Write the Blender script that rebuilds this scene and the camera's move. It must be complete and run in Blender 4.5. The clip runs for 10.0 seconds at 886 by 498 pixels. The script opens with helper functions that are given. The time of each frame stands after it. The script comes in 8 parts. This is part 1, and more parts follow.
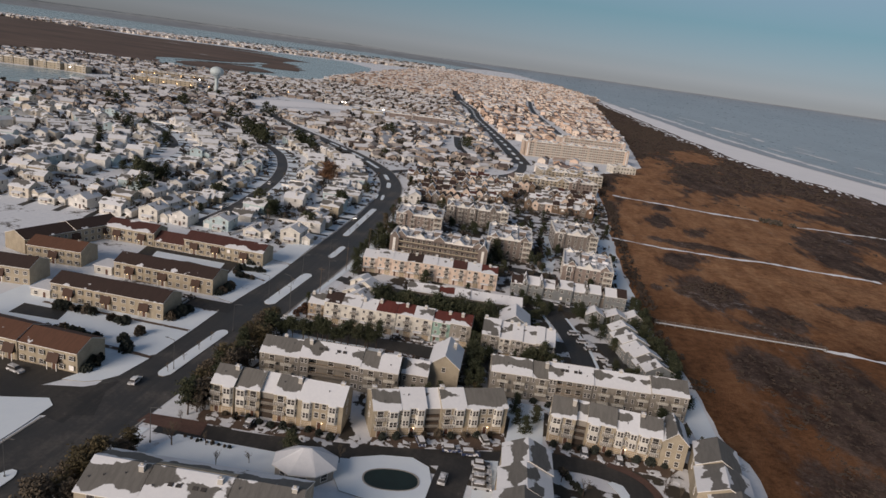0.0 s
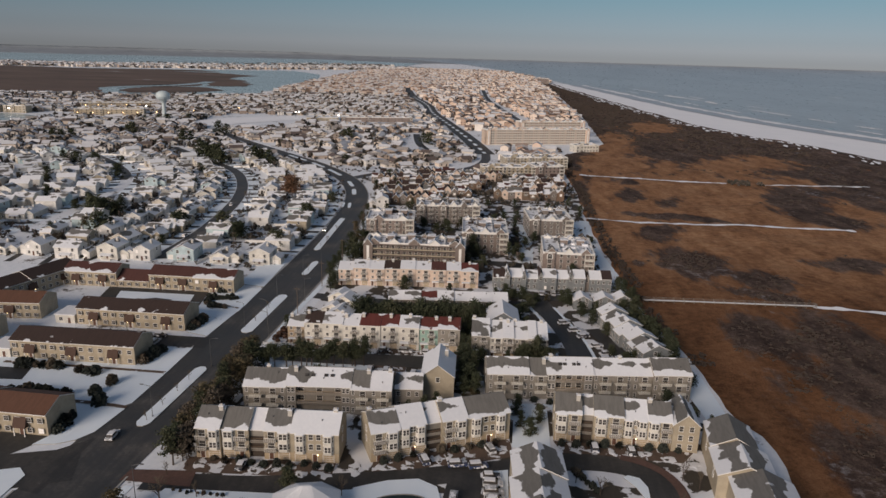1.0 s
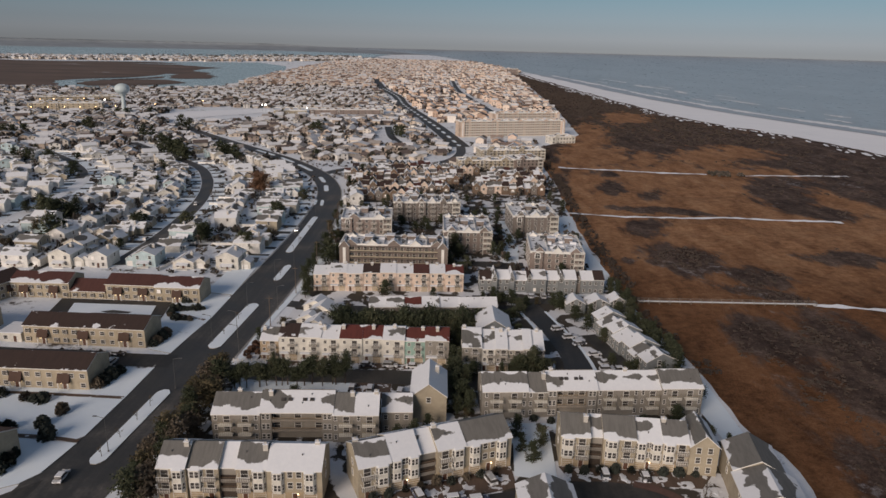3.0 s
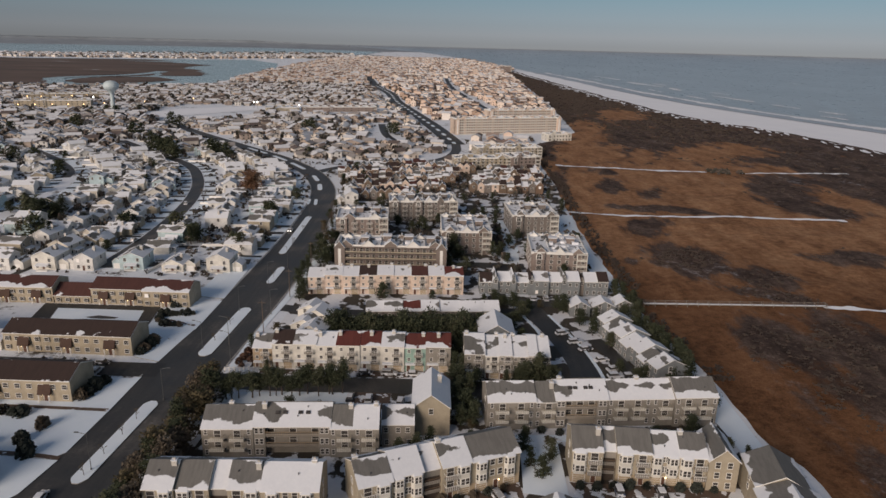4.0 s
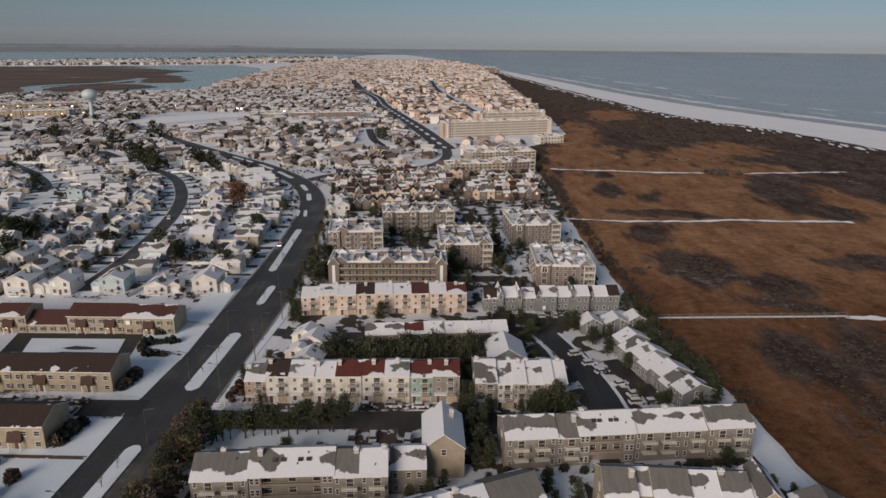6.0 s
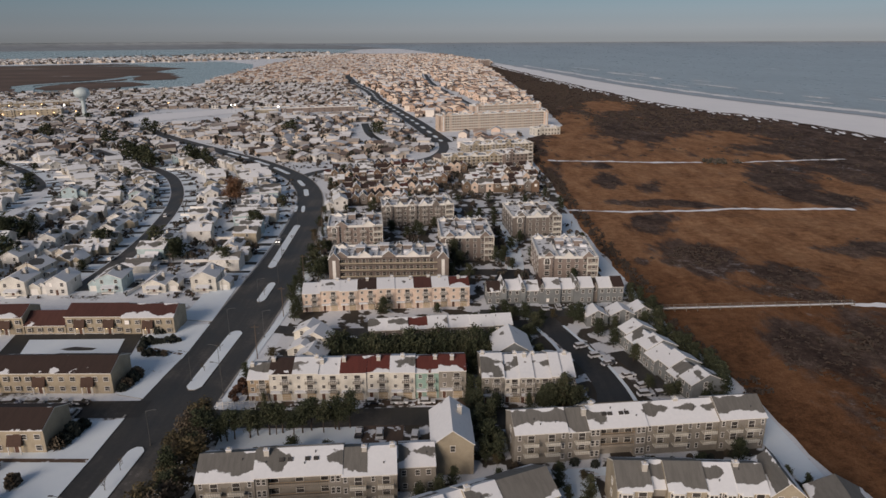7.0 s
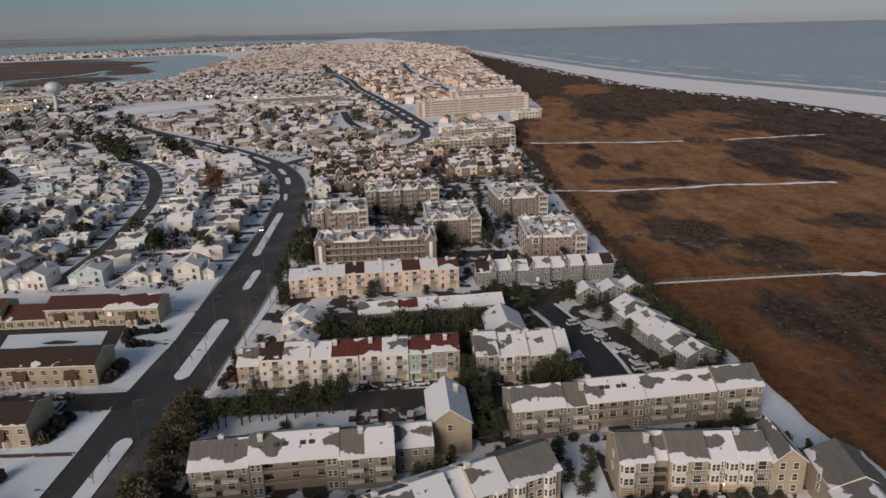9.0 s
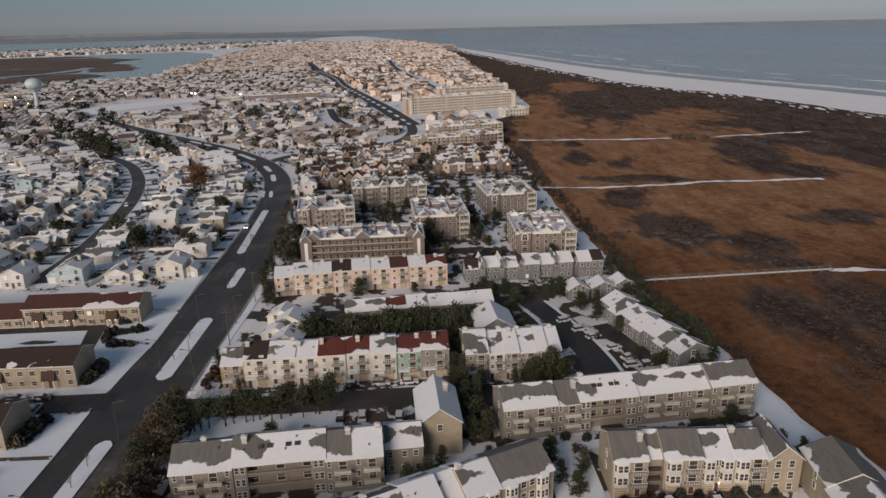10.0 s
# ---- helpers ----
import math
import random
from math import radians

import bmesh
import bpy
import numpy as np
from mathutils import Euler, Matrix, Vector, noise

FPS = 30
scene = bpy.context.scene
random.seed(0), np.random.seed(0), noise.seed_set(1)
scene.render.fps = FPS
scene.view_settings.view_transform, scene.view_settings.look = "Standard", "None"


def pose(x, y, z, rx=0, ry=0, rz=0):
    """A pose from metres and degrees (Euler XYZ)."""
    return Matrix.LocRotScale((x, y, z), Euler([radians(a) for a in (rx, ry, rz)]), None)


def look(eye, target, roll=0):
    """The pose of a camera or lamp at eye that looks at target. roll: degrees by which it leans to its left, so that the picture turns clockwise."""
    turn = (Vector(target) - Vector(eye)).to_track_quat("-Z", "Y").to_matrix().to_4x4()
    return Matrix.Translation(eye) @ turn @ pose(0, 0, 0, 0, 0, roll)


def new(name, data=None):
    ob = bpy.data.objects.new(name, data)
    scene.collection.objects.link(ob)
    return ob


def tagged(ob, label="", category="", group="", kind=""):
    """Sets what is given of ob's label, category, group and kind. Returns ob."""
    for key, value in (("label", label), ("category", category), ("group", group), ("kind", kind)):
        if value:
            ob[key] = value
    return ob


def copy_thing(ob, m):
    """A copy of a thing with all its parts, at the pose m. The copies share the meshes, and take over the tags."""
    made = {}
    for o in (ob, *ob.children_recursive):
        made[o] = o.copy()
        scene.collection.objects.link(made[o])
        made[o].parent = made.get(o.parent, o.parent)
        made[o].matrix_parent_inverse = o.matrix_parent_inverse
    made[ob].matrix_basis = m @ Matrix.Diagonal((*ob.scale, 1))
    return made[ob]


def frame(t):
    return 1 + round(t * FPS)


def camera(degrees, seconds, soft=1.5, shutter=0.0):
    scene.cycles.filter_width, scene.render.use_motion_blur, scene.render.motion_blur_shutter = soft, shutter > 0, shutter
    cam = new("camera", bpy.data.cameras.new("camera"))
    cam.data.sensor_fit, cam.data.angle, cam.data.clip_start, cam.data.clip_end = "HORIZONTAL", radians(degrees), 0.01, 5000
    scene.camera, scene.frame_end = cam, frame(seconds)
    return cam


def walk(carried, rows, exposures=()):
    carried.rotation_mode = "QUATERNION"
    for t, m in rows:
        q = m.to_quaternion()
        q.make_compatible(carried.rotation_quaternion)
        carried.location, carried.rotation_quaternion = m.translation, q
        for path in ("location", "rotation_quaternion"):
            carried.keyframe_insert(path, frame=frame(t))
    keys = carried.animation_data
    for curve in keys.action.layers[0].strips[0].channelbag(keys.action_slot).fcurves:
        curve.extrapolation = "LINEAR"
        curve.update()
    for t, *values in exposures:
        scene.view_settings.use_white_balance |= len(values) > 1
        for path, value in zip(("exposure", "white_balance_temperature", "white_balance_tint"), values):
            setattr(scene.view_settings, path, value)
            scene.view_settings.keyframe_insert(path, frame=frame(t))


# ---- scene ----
cam = camera(65.9, 10.0)
PATH = [
    (0, (14.087, -38.975, 94.263), (13.865, -37.064, 93.718), 7.9),
    (0.5, (12.402, -34.596, 94.07), (12.236, -32.679, 93.524), 6.8),
    (0.6, (12.103, -33.710, 94.032), (11.943, -31.793, 93.486), 6.3),
    (0.7, (11.805, -32.825, 93.995), (11.650, -30.907, 93.447), 4.9),
    (0.8, (11.506, -31.939, 93.957), (11.357, -30.022, 93.409), 2.8),
    (0.9, (11.208, -31.054, 93.920), (11.064, -29.136, 93.370), 2),
    (1, (10.909, -30.168, 93.882), (10.771, -28.25, 93.332), 1.6),
    (1.5, (9.399, -25.543, 94.028), (9.306, -23.624, 93.473), 1.4),
    (2, (7.952, -21.252, 93.926), (7.879, -19.333, 93.366), 1.4),
    (2.5, (6.356, -16.811, 93.365), (6.297, -14.894, 92.799), 1.4),
    (4, (2.165, -3.363, 91.217), (2.136, -1.449, 90.64), 1.4),
    (4.5, (0.961, 0.979, 91.087), (0.952, 2.893, 90.509), 1.4),
    (5, (-0.309, 5.541, 91.381), (-0.309, 7.457, 90.807), 1.2),
    (5.5, (-1.79, 9.374, 91.715), (-1.785, 11.291, 91.144), 0.9),
    (7, (-5.23, 14.725, 90.673), (-5.209, 16.637, 90.084), -0.3),
    (7.5, (-5.97, 15.005, 89.704), (-5.939, 16.911, 89.1), -0.7),
    (8, (-6.481, 15.352, 88.762), (-6.439, 17.257, 88.153), -1.1),
    (8.5, (-6.991, 15.919, 87.935), (-6.936, 17.822, 87.321), -1.3),
    (9, (-7.252, 16.897, 86.969), (-7.18, 18.797, 86.351), -1.5),
    (9.5, (-7.626, 18.303, 86.196), (-7.535, 20.202, 85.573), -1.4),
    (10, (-7.598, 20.011, 85.332), (-7.488, 21.908, 84.709), -1.3),
]
walk(cam, [(t, look(eye, target, roll)) for t, eye, target, roll in PATH], [(0, 0.34, 6500, 12), (10, 0.24, 6500, 12)])

# ---- world, sun ----
SUN_AZ, SUN_EL = radians(211), radians(21)      # low behind the walk's start
world = bpy.data.worlds.new("world")
scene.world = world
world.use_nodes = True
wn = world.node_tree
sky = wn.nodes.new("ShaderNodeTexSky")
sky.sky_type = "NISHITA"
sky.sun_disc = False
sky.sun_elevation, sky.sun_rotation = SUN_EL, SUN_AZ
sky.air_density, sky.dust_density, sky.ozone_density = 1.0, 0.25, 4.0
tc = wn.nodes.new("ShaderNodeTexCoord")
lift = wn.nodes.new("ShaderNodeVectorMath")          # carries the sky on down to the true, dipped horizon
lift.operation = "ADD"
lift.inputs[1].default_value = (0, 0, 0.03)
wn.links.new(tc.outputs["Generated"], lift.inputs[0])
wn.links.new(lift.outputs[0], sky.inputs["Vector"])
haze = wn.nodes.new("ShaderNodeHueSaturation")       # winter haze greys the sky
haze.inputs["Saturation"].default_value = 0.42
wn.links.new(sky.outputs[0], haze.inputs["Color"])
cool = wn.nodes.new("ShaderNodeMix")
cool.data_type, cool.blend_type = "RGBA", "MULTIPLY"
cool.inputs[0].default_value = 1.0
high = wn.nodes.new("ShaderNodeSeparateXYZ")
wn.links.new(tc.outputs["Generated"], high.inputs[0])
band = wn.nodes.new("ShaderNodeValToRGB")             # mauve dusk haze low down, teal above it
stops = [(0.0, (0.60, 0.60, 0.665)), (0.012, (0.69, 0.685, 0.75)), (0.035, (0.66, 0.72, 0.78)), (0.085, (0.47, 0.71, 0.77)), (0.17, (0.76, 0.91, 1.0)), (1.0, (0.88, 0.98, 1.10))]
while len(band.color_ramp.elements) < len(stops):
    band.color_ramp.elements.new(0.5)
for k, (at, c) in enumerate(stops):
    band.color_ramp.elements[k].position = at
    band.color_ramp.elements[k].color = (*c, 1)
wn.links.new(high.outputs["Z"], band.inputs[0])
wn.links.new(band.outputs[0], cool.inputs[7])
wn.links.new(haze.outputs[0], cool.inputs[6])
wn.links.new(cool.outputs[2], wn.nodes["Background"].inputs[0])
wn.nodes["Background"].inputs[1].default_value = 0.049
sun = new("sun", bpy.data.lights.new("sun", "SUN"))
sun.data.energy, sun.data.angle, sun.data.color = 2.4, radians(30), (1.0, 0.83, 0.68)
sun_dir = Vector((math.sin(SUN_AZ) * math.cos(SUN_EL), math.cos(SUN_AZ) * math.cos(SUN_EL), math.sin(SUN_EL)))
sun.matrix_world = look(sun_dir * 300, (0, 0, 0))


# ---- materials ----
def nodes_of(name, rough=0.8, metal=0.0):
    m = bpy.data.materials.new(name)
    m.use_nodes = True
    nt = m.node_tree
    b = nt.nodes["Principled BSDF"]
    b.inputs["Roughness"].default_value, b.inputs["Metallic"].default_value = rough, metal
    return m, nt, b


def node(nt, kind, **values):
    n = nt.nodes.new(kind)
    for k, v in values.items():
        n.inputs[k].default_value = v
    return n


def noise_tex(nt, vec, scale, detail=4, rough=0.6):
    n = node(nt, "ShaderNodeTexNoise", Scale=scale, Detail=detail, Roughness=rough)
    nt.links.new(vec, n.inputs["Vector"])
    return n.outputs["Fac"]


def ramp(nt, fac, stops):
    r = nt.nodes.new("ShaderNodeValToRGB")
    el = r.color_ramp.elements
    while len(el) < len(stops):
        el.new(0.5)
    for e, (p, c) in zip(el, stops):
        e.position, e.color = p, (*c, 1) if len(c) == 3 else c
    nt.links.new(fac, r.inputs["Fac"])
    return r.outputs["Color"]


def maths(nt, op, a, b=0.0):
    n = nt.nodes.new("ShaderNodeMath")
    n.operation = op
    for i, v in enumerate((a, b)):
        if isinstance(v, (int, float)):
            n.inputs[i].default_value = v
        else:
            nt.links.new(v, n.inputs[i])
    return n.outputs[0]


def mix(nt, fac, a, b):
    n = nt.nodes.new("ShaderNodeMix")
    n.data_type = "RGBA"
    for sock, v in ((n.inputs[0], fac), (n.inputs[6], a), (n.inputs[7], b)):
        if isinstance(v, (int, float)):
            sock.default_value = v
        elif isinstance(v, tuple):
            sock.default_value = (*v, 1)
        else:
            nt.links.new(v, sock)
    return n.outputs[2]


def bump(nt, b, height, strength, distance):
    n = node(nt, "ShaderNodeBump", Strength=strength, Distance=distance)
    nt.links.new(height, n.inputs["Height"])
    nt.links.new(n.outputs[0], b.inputs["Normal"])


def coords(nt, which="Object"):
    """Object coordinates, moved by a random step for each object."""
    tc = nt.nodes.new("ShaderNodeTexCoord")
    oi = nt.nodes.new("ShaderNodeObjectInfo")
    add = nt.nodes.new("ShaderNodeVectorMath")
    add.operation = "ADD"
    nt.links.new(tc.outputs[which], add.inputs[0])
    nt.links.new(maths(nt, "MULTIPLY", oi.outputs["Random"], 90.0), add.inputs[1])
    return add.outputs[0]


def world_pos(nt):
    return nt.nodes.new("ShaderNodeNewGeometry").outputs["Position"]


def plain(name, colour, rough=0.8, metal=0.0, vary=0.25, scale=1.5, relief=0.0):
    m, nt, b = nodes_of(name, rough, metal)
    v = coords(nt)
    f = noise_tex(nt, v, scale, 6)
    f2 = noise_tex(nt, v, scale * 0.13, 2)
    dark = tuple(c * (1 - vary) for c in colour)
    light = tuple(min(1, c * (1 + vary * 0.6)) for c in colour)
    c = ramp(nt, maths(nt, "ADD", maths(nt, "MULTIPLY", f, 0.6), maths(nt, "MULTIPLY", f2, 0.4)), [(0.3, dark), (0.7, light)])
    nt.links.new(c, b.inputs["Base Color"])
    if relief:
        bump(nt, b, f, 0.5, relief)
    return m


def siding(name, colour):
    """Clapboard: narrow level boards with weathering."""
    m, nt, b = nodes_of(name, 0.65)
    v = coords(nt)
    sep = nt.nodes.new("ShaderNodeSeparateXYZ")
    nt.links.new(v, sep.inputs[0])
    board = maths(nt, "FRACT", maths(nt, "MULTIPLY", sep.outputs["Z"], 5.0))
    f = noise_tex(nt, v, 0.35, 5)
    dark = tuple(c * 0.72 for c in colour)
    c = ramp(nt, f, [(0.3, dark), (0.65, colour)])
    c = mix(nt, maths(nt, "MULTIPLY", maths(nt, "LESS_THAN", board, 0.16), 0.35), c, tuple(x * 0.45 for x in colour))
    nt.links.new(c, b.inputs["Base Color"])
    bump(nt, b, board, 0.4, 0.02)
    return m


SNOW = (0.80, 0.81, 0.84)


def snowy(name, under, cover=0.5, slope=0.3, size=0.16, rough=0.85):
    """A roof or ground of colour under, with a torn blanket of snow. slope: how much barer it is below the ridge (uv y) than at the eave."""
    m, nt, b = nodes_of(name, rough)
    v = coords(nt)
    uv = nt.nodes.new("ShaderNodeUVMap")
    sep = nt.nodes.new("ShaderNodeSeparateXYZ")
    nt.links.new(uv.outputs[0], sep.inputs[0])
    big = noise_tex(nt, v, size, 2, 0.45)
    small = noise_tex(nt, v, size * 7, 4)
    s = maths(nt, "ADD", big, maths(nt, "MULTIPLY", maths(nt, "SUBTRACT", small, 0.5), 0.15))
    high = maths(nt, "SUBTRACT", 0.5, maths(nt, "MULTIPLY", maths(nt, "ABSOLUTE", maths(nt, "SUBTRACT", sep.outputs["Y"], 0.64)), 1.45))
    s = maths(nt, "SUBTRACT", s, maths(nt, "MULTIPLY", high, slope))
    cut = 0.5 + (0.5 - cover) * 0.55
    fac = ramp(nt, s, [(cut - 0.012, (0, 0, 0)), (cut + 0.012, (1, 1, 1))])
    grain = noise_tex(nt, v, 9.0, 3)
    base = mix(nt, grain, tuple(c * 0.65 for c in under), tuple(min(1, c * 1.25) for c in under))
    worn = nt.nodes.new("ShaderNodeMapping")
    worn.inputs["Scale"].default_value = (1.6, 0.25, 0.25)
    nt.links.new(v, worn.inputs[0])
    streak = noise_tex(nt, worn.outputs[0], 0.9, 4, 0.65)
    base = mix(nt, ramp(nt, streak, [(0.42, (0, 0, 0)), (0.62, (0.36, 0.36, 0.36))]), base, tuple(c * 0.5 for c in under))
    snow = mix(nt, small, (0.66, 0.68, 0.72), (0.80, 0.81, 0.835))
    nt.links.new(mix(nt, fac, base, snow), b.inputs["Base Color"])
    bump(nt, b, maths(nt, "ADD", fac, maths(nt, "MULTIPLY", small, 0.5)), 0.5, 0.08)
    return m


M = {
    "snow_roof_grey": snowy("snow_roof_grey", (0.165, 0.159, 0.149), 0.52, 0.5),
    "snow_roof_bare": snowy("snow_roof_bare", (0.175, 0.168, 0.155), 0.22, 0.55),
    "snow_roof_full": snowy("snow_roof_full", (0.2, 0.19, 0.18), 0.9, 0.2),
    "snow_flat": snowy("snow_flat_roof", (0.10, 0.10, 0.10), 0.68, 0.0, 0.4),
    "garden": snowy("garden_ground", (0.060, 0.050, 0.038), 0.52, 0.0, 0.13),
    "snow_roof_most": snowy("snow_roof_most", (0.15, 0.145, 0.135), 0.68, 0.35),
    "snow_roof_red": snowy("snow_roof_red", (0.12, 0.03, 0.023), 0.42, 0.35),
    "roof_red": snowy("roof_red", (0.125, 0.03, 0.023), 0.14, 0.3),
    "roof_brown": snowy("roof_brown", (0.046, 0.027, 0.022), 0.16, 0.25, 0.3),
    "roof_maroon": snowy("roof_maroon", (0.085, 0.032, 0.026), 0.05, 0.25),
    "roof_maroon_snow": snowy("roof_maroon_snow", (0.085, 0.032, 0.026), 0.5, 0.3),
    "roof_rust": snowy("roof_rust", (0.125, 0.058, 0.035), 0.1, 0.2, 0.3),
    "cream": siding("cream_siding", (0.41, 0.355, 0.265)),
    "beige": siding("beige_siding", (0.30, 0.274, 0.238)),
    "taupe": siding("taupe_siding", (0.20, 0.172, 0.152)),
    "white": siding("white_siding", (0.72, 0.69, 0.62)),
    "ivory": siding("ivory_siding", (0.66, 0.60, 0.51)),
    "chalk": siding("chalk_siding", (0.77, 0.75, 0.71)),
    "tan": siding("tan_siding", (0.43, 0.33, 0.225)),
    "yellow": siding("yellow_siding", (0.44, 0.375, 0.275)),
    "green": siding("green_siding", (0.30, 0.44, 0.38)),
    "blue": siding("blue_siding", (0.50, 0.62, 0.64)),
    "grey": siding("grey_siding", (0.22, 0.235, 0.24)),
    "cedar": siding("cedar_siding", (0.20, 0.128, 0.085)),
    "brown": siding("brown_siding", (0.18, 0.125, 0.085)),
    "pink": siding("pink_siding", (0.265, 0.212, 0.185)),
    "rose": siding("rose_siding", (0.72, 0.575, 0.47)),
    "brick": plain("brick_wall", (0.205, 0.167, 0.145), 0.85, 0, 0.3, 4),
    "trim": plain("white_trim", (0.78, 0.76, 0.72), 0.5, 0, 0.1),
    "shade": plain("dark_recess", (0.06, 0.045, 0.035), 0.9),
    "door": plain("door_paint", (0.12, 0.06, 0.04), 0.5),
    "garage": plain("garage_panel", (0.42, 0.33, 0.22), 0.6, 0, 0.15),
    "chimney": plain("chimney_box", (0.52, 0.49, 0.44), 0.8),
    "metal": plain("grey_metal", (0.13, 0.13, 0.13), 0.5, 0.5, 0.2),
    "wet_sand": plain("wet_sand", (0.36, 0.365, 0.39), 0.35, 0, 0.2, 0.05),
    "hood": plain("brown_hood", (0.075, 0.042, 0.03), 0.85),
    "paver_red": plain("red_brown_paver", (0.12, 0.068, 0.054), 0.85, 0, 0.35, 1.2),
    "timber": plain("weathered_timber", (0.26, 0.23, 0.20), 0.85, 0, 0.4, 1.5),
    "wood_pole": plain("pole_wood", (0.12, 0.09, 0.07), 0.9),
    "bark": plain("bark", (0.075, 0.055, 0.045), 0.95, 0, 0.4, 6, 0.03),
    "russet": plain("russet_twigs", (0.115, 0.066, 0.046), 0.95, 0, 0.5, 2),
    "dry_leaf": plain("dry_leaf", (0.21, 0.115, 0.065), 0.9, 0, 0.5, 2),
    "twigs": plain("twigs", (0.105, 0.084, 0.060), 0.95, 0, 0.4, 2),
    "tyre": plain("tyre_rubber", (0.02, 0.02, 0.02), 0.9),
    "tank": plain("tank_paint", (0.52, 0.60, 0.62), 0.45, 0, 0.12, 0.3),
    "bark_mulch": plain("bark_mulch", (0.09, 0.055, 0.04), 0.95, 0, 0.5, 0.8),
    "paver": snowy("paver", (0.125, 0.085, 0.062), 0.33, 0.0, 0.35),
    "concrete": plain("concrete", (0.36, 0.35, 0.33), 0.9, 0, 0.25, 0.7),
    "hedge": plain("hedge_leaf", (0.030, 0.036, 0.028), 0.9, 0, 0.5, 2),
    "drift": snowy("snow_drift", (0.085, 0.068, 0.052), 0.66, 0.0, 0.7),
}


def leaf_material(name, cols):
    """Foliage: one tone for each spray, dull."""
    m, nt, b = nodes_of(name, 1.0)
    b.inputs["Specular IOR Level"].default_value = 0.08
    g = nt.nodes.new("ShaderNodeNewGeometry")
    oi = nt.nodes.new("ShaderNodeObjectInfo")
    tone = maths(nt, "ADD", maths(nt, "MULTIPLY", g.outputs["Random Per Island"], 0.65), maths(nt, "MULTIPLY", oi.outputs["Random"], 0.35))
    nt.links.new(ramp(nt, tone, [(k / (len(cols) - 1), c) for k, c in enumerate(cols)]), b.inputs["Base Color"])
    return m


M["needles"] = leaf_material("needles", [(0.028, 0.035, 0.022), (0.054, 0.064, 0.040), (0.080, 0.090, 0.054), (0.115, 0.108, 0.068)])
M["olive"] = leaf_material("olive_needles", [(0.058, 0.051, 0.031), (0.105, 0.089, 0.053), (0.15, 0.12, 0.072)])


def glass_material(name, tint):
    m, nt, b = nodes_of(name, 0.12)
    f = noise_tex(nt, coords(nt), 0.5, 1)
    nt.links.new(ramp(nt, f, [(0.3, tuple(c * 0.5 for c in tint)), (0.7, tint)]), b.inputs["Base Color"])
    return m


M["glass"] = glass_material("window_glass", (0.09, 0.083, 0.078))


def glow(name, colour, strength):
    m, nt, b = nodes_of(name)
    b.inputs["Emission Color"].default_value = (*colour, 1)
    b.inputs["Emission Strength"].default_value = strength
    return m


M["lamp_warm"] = glow("lamp_warm", (1.0, 0.72, 0.36), 4)
M["lamp_white"] = glow("lamp_white", (1.0, 0.95, 0.85), 6)
M["lamp_amber"] = glow("lamp_amber", (1.0, 0.58, 0.22), 5)
M["room_lit"] = glow("room_lit", (1.0, 0.60, 0.25), 0.09)


def car_paint(name, c):
    m, nt, b = nodes_of(name, 0.3)
    fac = ramp(nt, noise_tex(nt, coords(nt), 0.9, 3), [(0.5, (0, 0, 0)), (0.56, (1, 1, 1))])
    nt.links.new(mix(nt, fac, c, SNOW), b.inputs["Base Color"])
    return m


CAR_PAINTS = {"white": (0.7, 0.7, 0.7), "silver": (0.4, 0.41, 0.42), "black": (0.02, 0.02, 0.025),
              "dark_red": (0.16, 0.02, 0.02), "dark_blue": (0.03, 0.05, 0.12)}
for k, c in CAR_PAINTS.items():
    M["car_" + k] = car_paint("car_" + k, c)


def ground_material():
    """Town ground: settled snow with worn grass, earth and trodden tracks."""
    m, nt, b = nodes_of("town_ground", 0.9)
    p = world_pos(nt)
    a = noise_tex(nt, p, 0.045, 6, 0.65)
    c = noise_tex(nt, p, 0.5, 5, 0.7)
    s = maths(nt, "ADD", maths(nt, "MULTIPLY", a, 0.72), maths(nt, "MULTIPLY", c, 0.28))
    fac = ramp(nt, s, [(0.375, (0, 0, 0)), (0.44, (1, 1, 1))])
    earth = ramp(nt, c, [(0.35, (0.045, 0.038, 0.03)), (0.65, (0.12, 0.095, 0.07))])
    snow = ramp(nt, c, [(0.3, (0.70, 0.74, 0.80)), (0.7, (0.82, 0.85, 0.89))])
    nt.links.new(mix(nt, fac, earth, snow), b.inputs["Base Color"])
    bump(nt, b, c, 0.4, 0.15)
    return m


def lawn_material():
    m, nt, b = nodes_of("snow_lawn", 0.9)
    p = world_pos(nt)
    a = noise_tex(nt, p, 0.09, 5, 0.6)
    c = noise_tex(nt, p, 1.6, 4)
    s = maths(nt, "ADD", maths(nt, "MULTIPLY", a, 0.7), maths(nt, "MULTIPLY", c, 0.3))
    fac = ramp(nt, s, [(0.27, (0, 0, 0)), (0.33, (1, 1, 1))])
    # lawn snow is tinted blue: skylight put into the base colour
    snow = ramp(nt, a, [(0.3, (0.74, 0.83, 0.92)), (0.7, (0.83, 0.91, 0.97))])
    nt.links.new(mix(nt, fac, (0.16, 0.13, 0.09), snow), b.inputs["Base Color"])
    bump(nt, b, c, 0.3, 0.1)
    return m


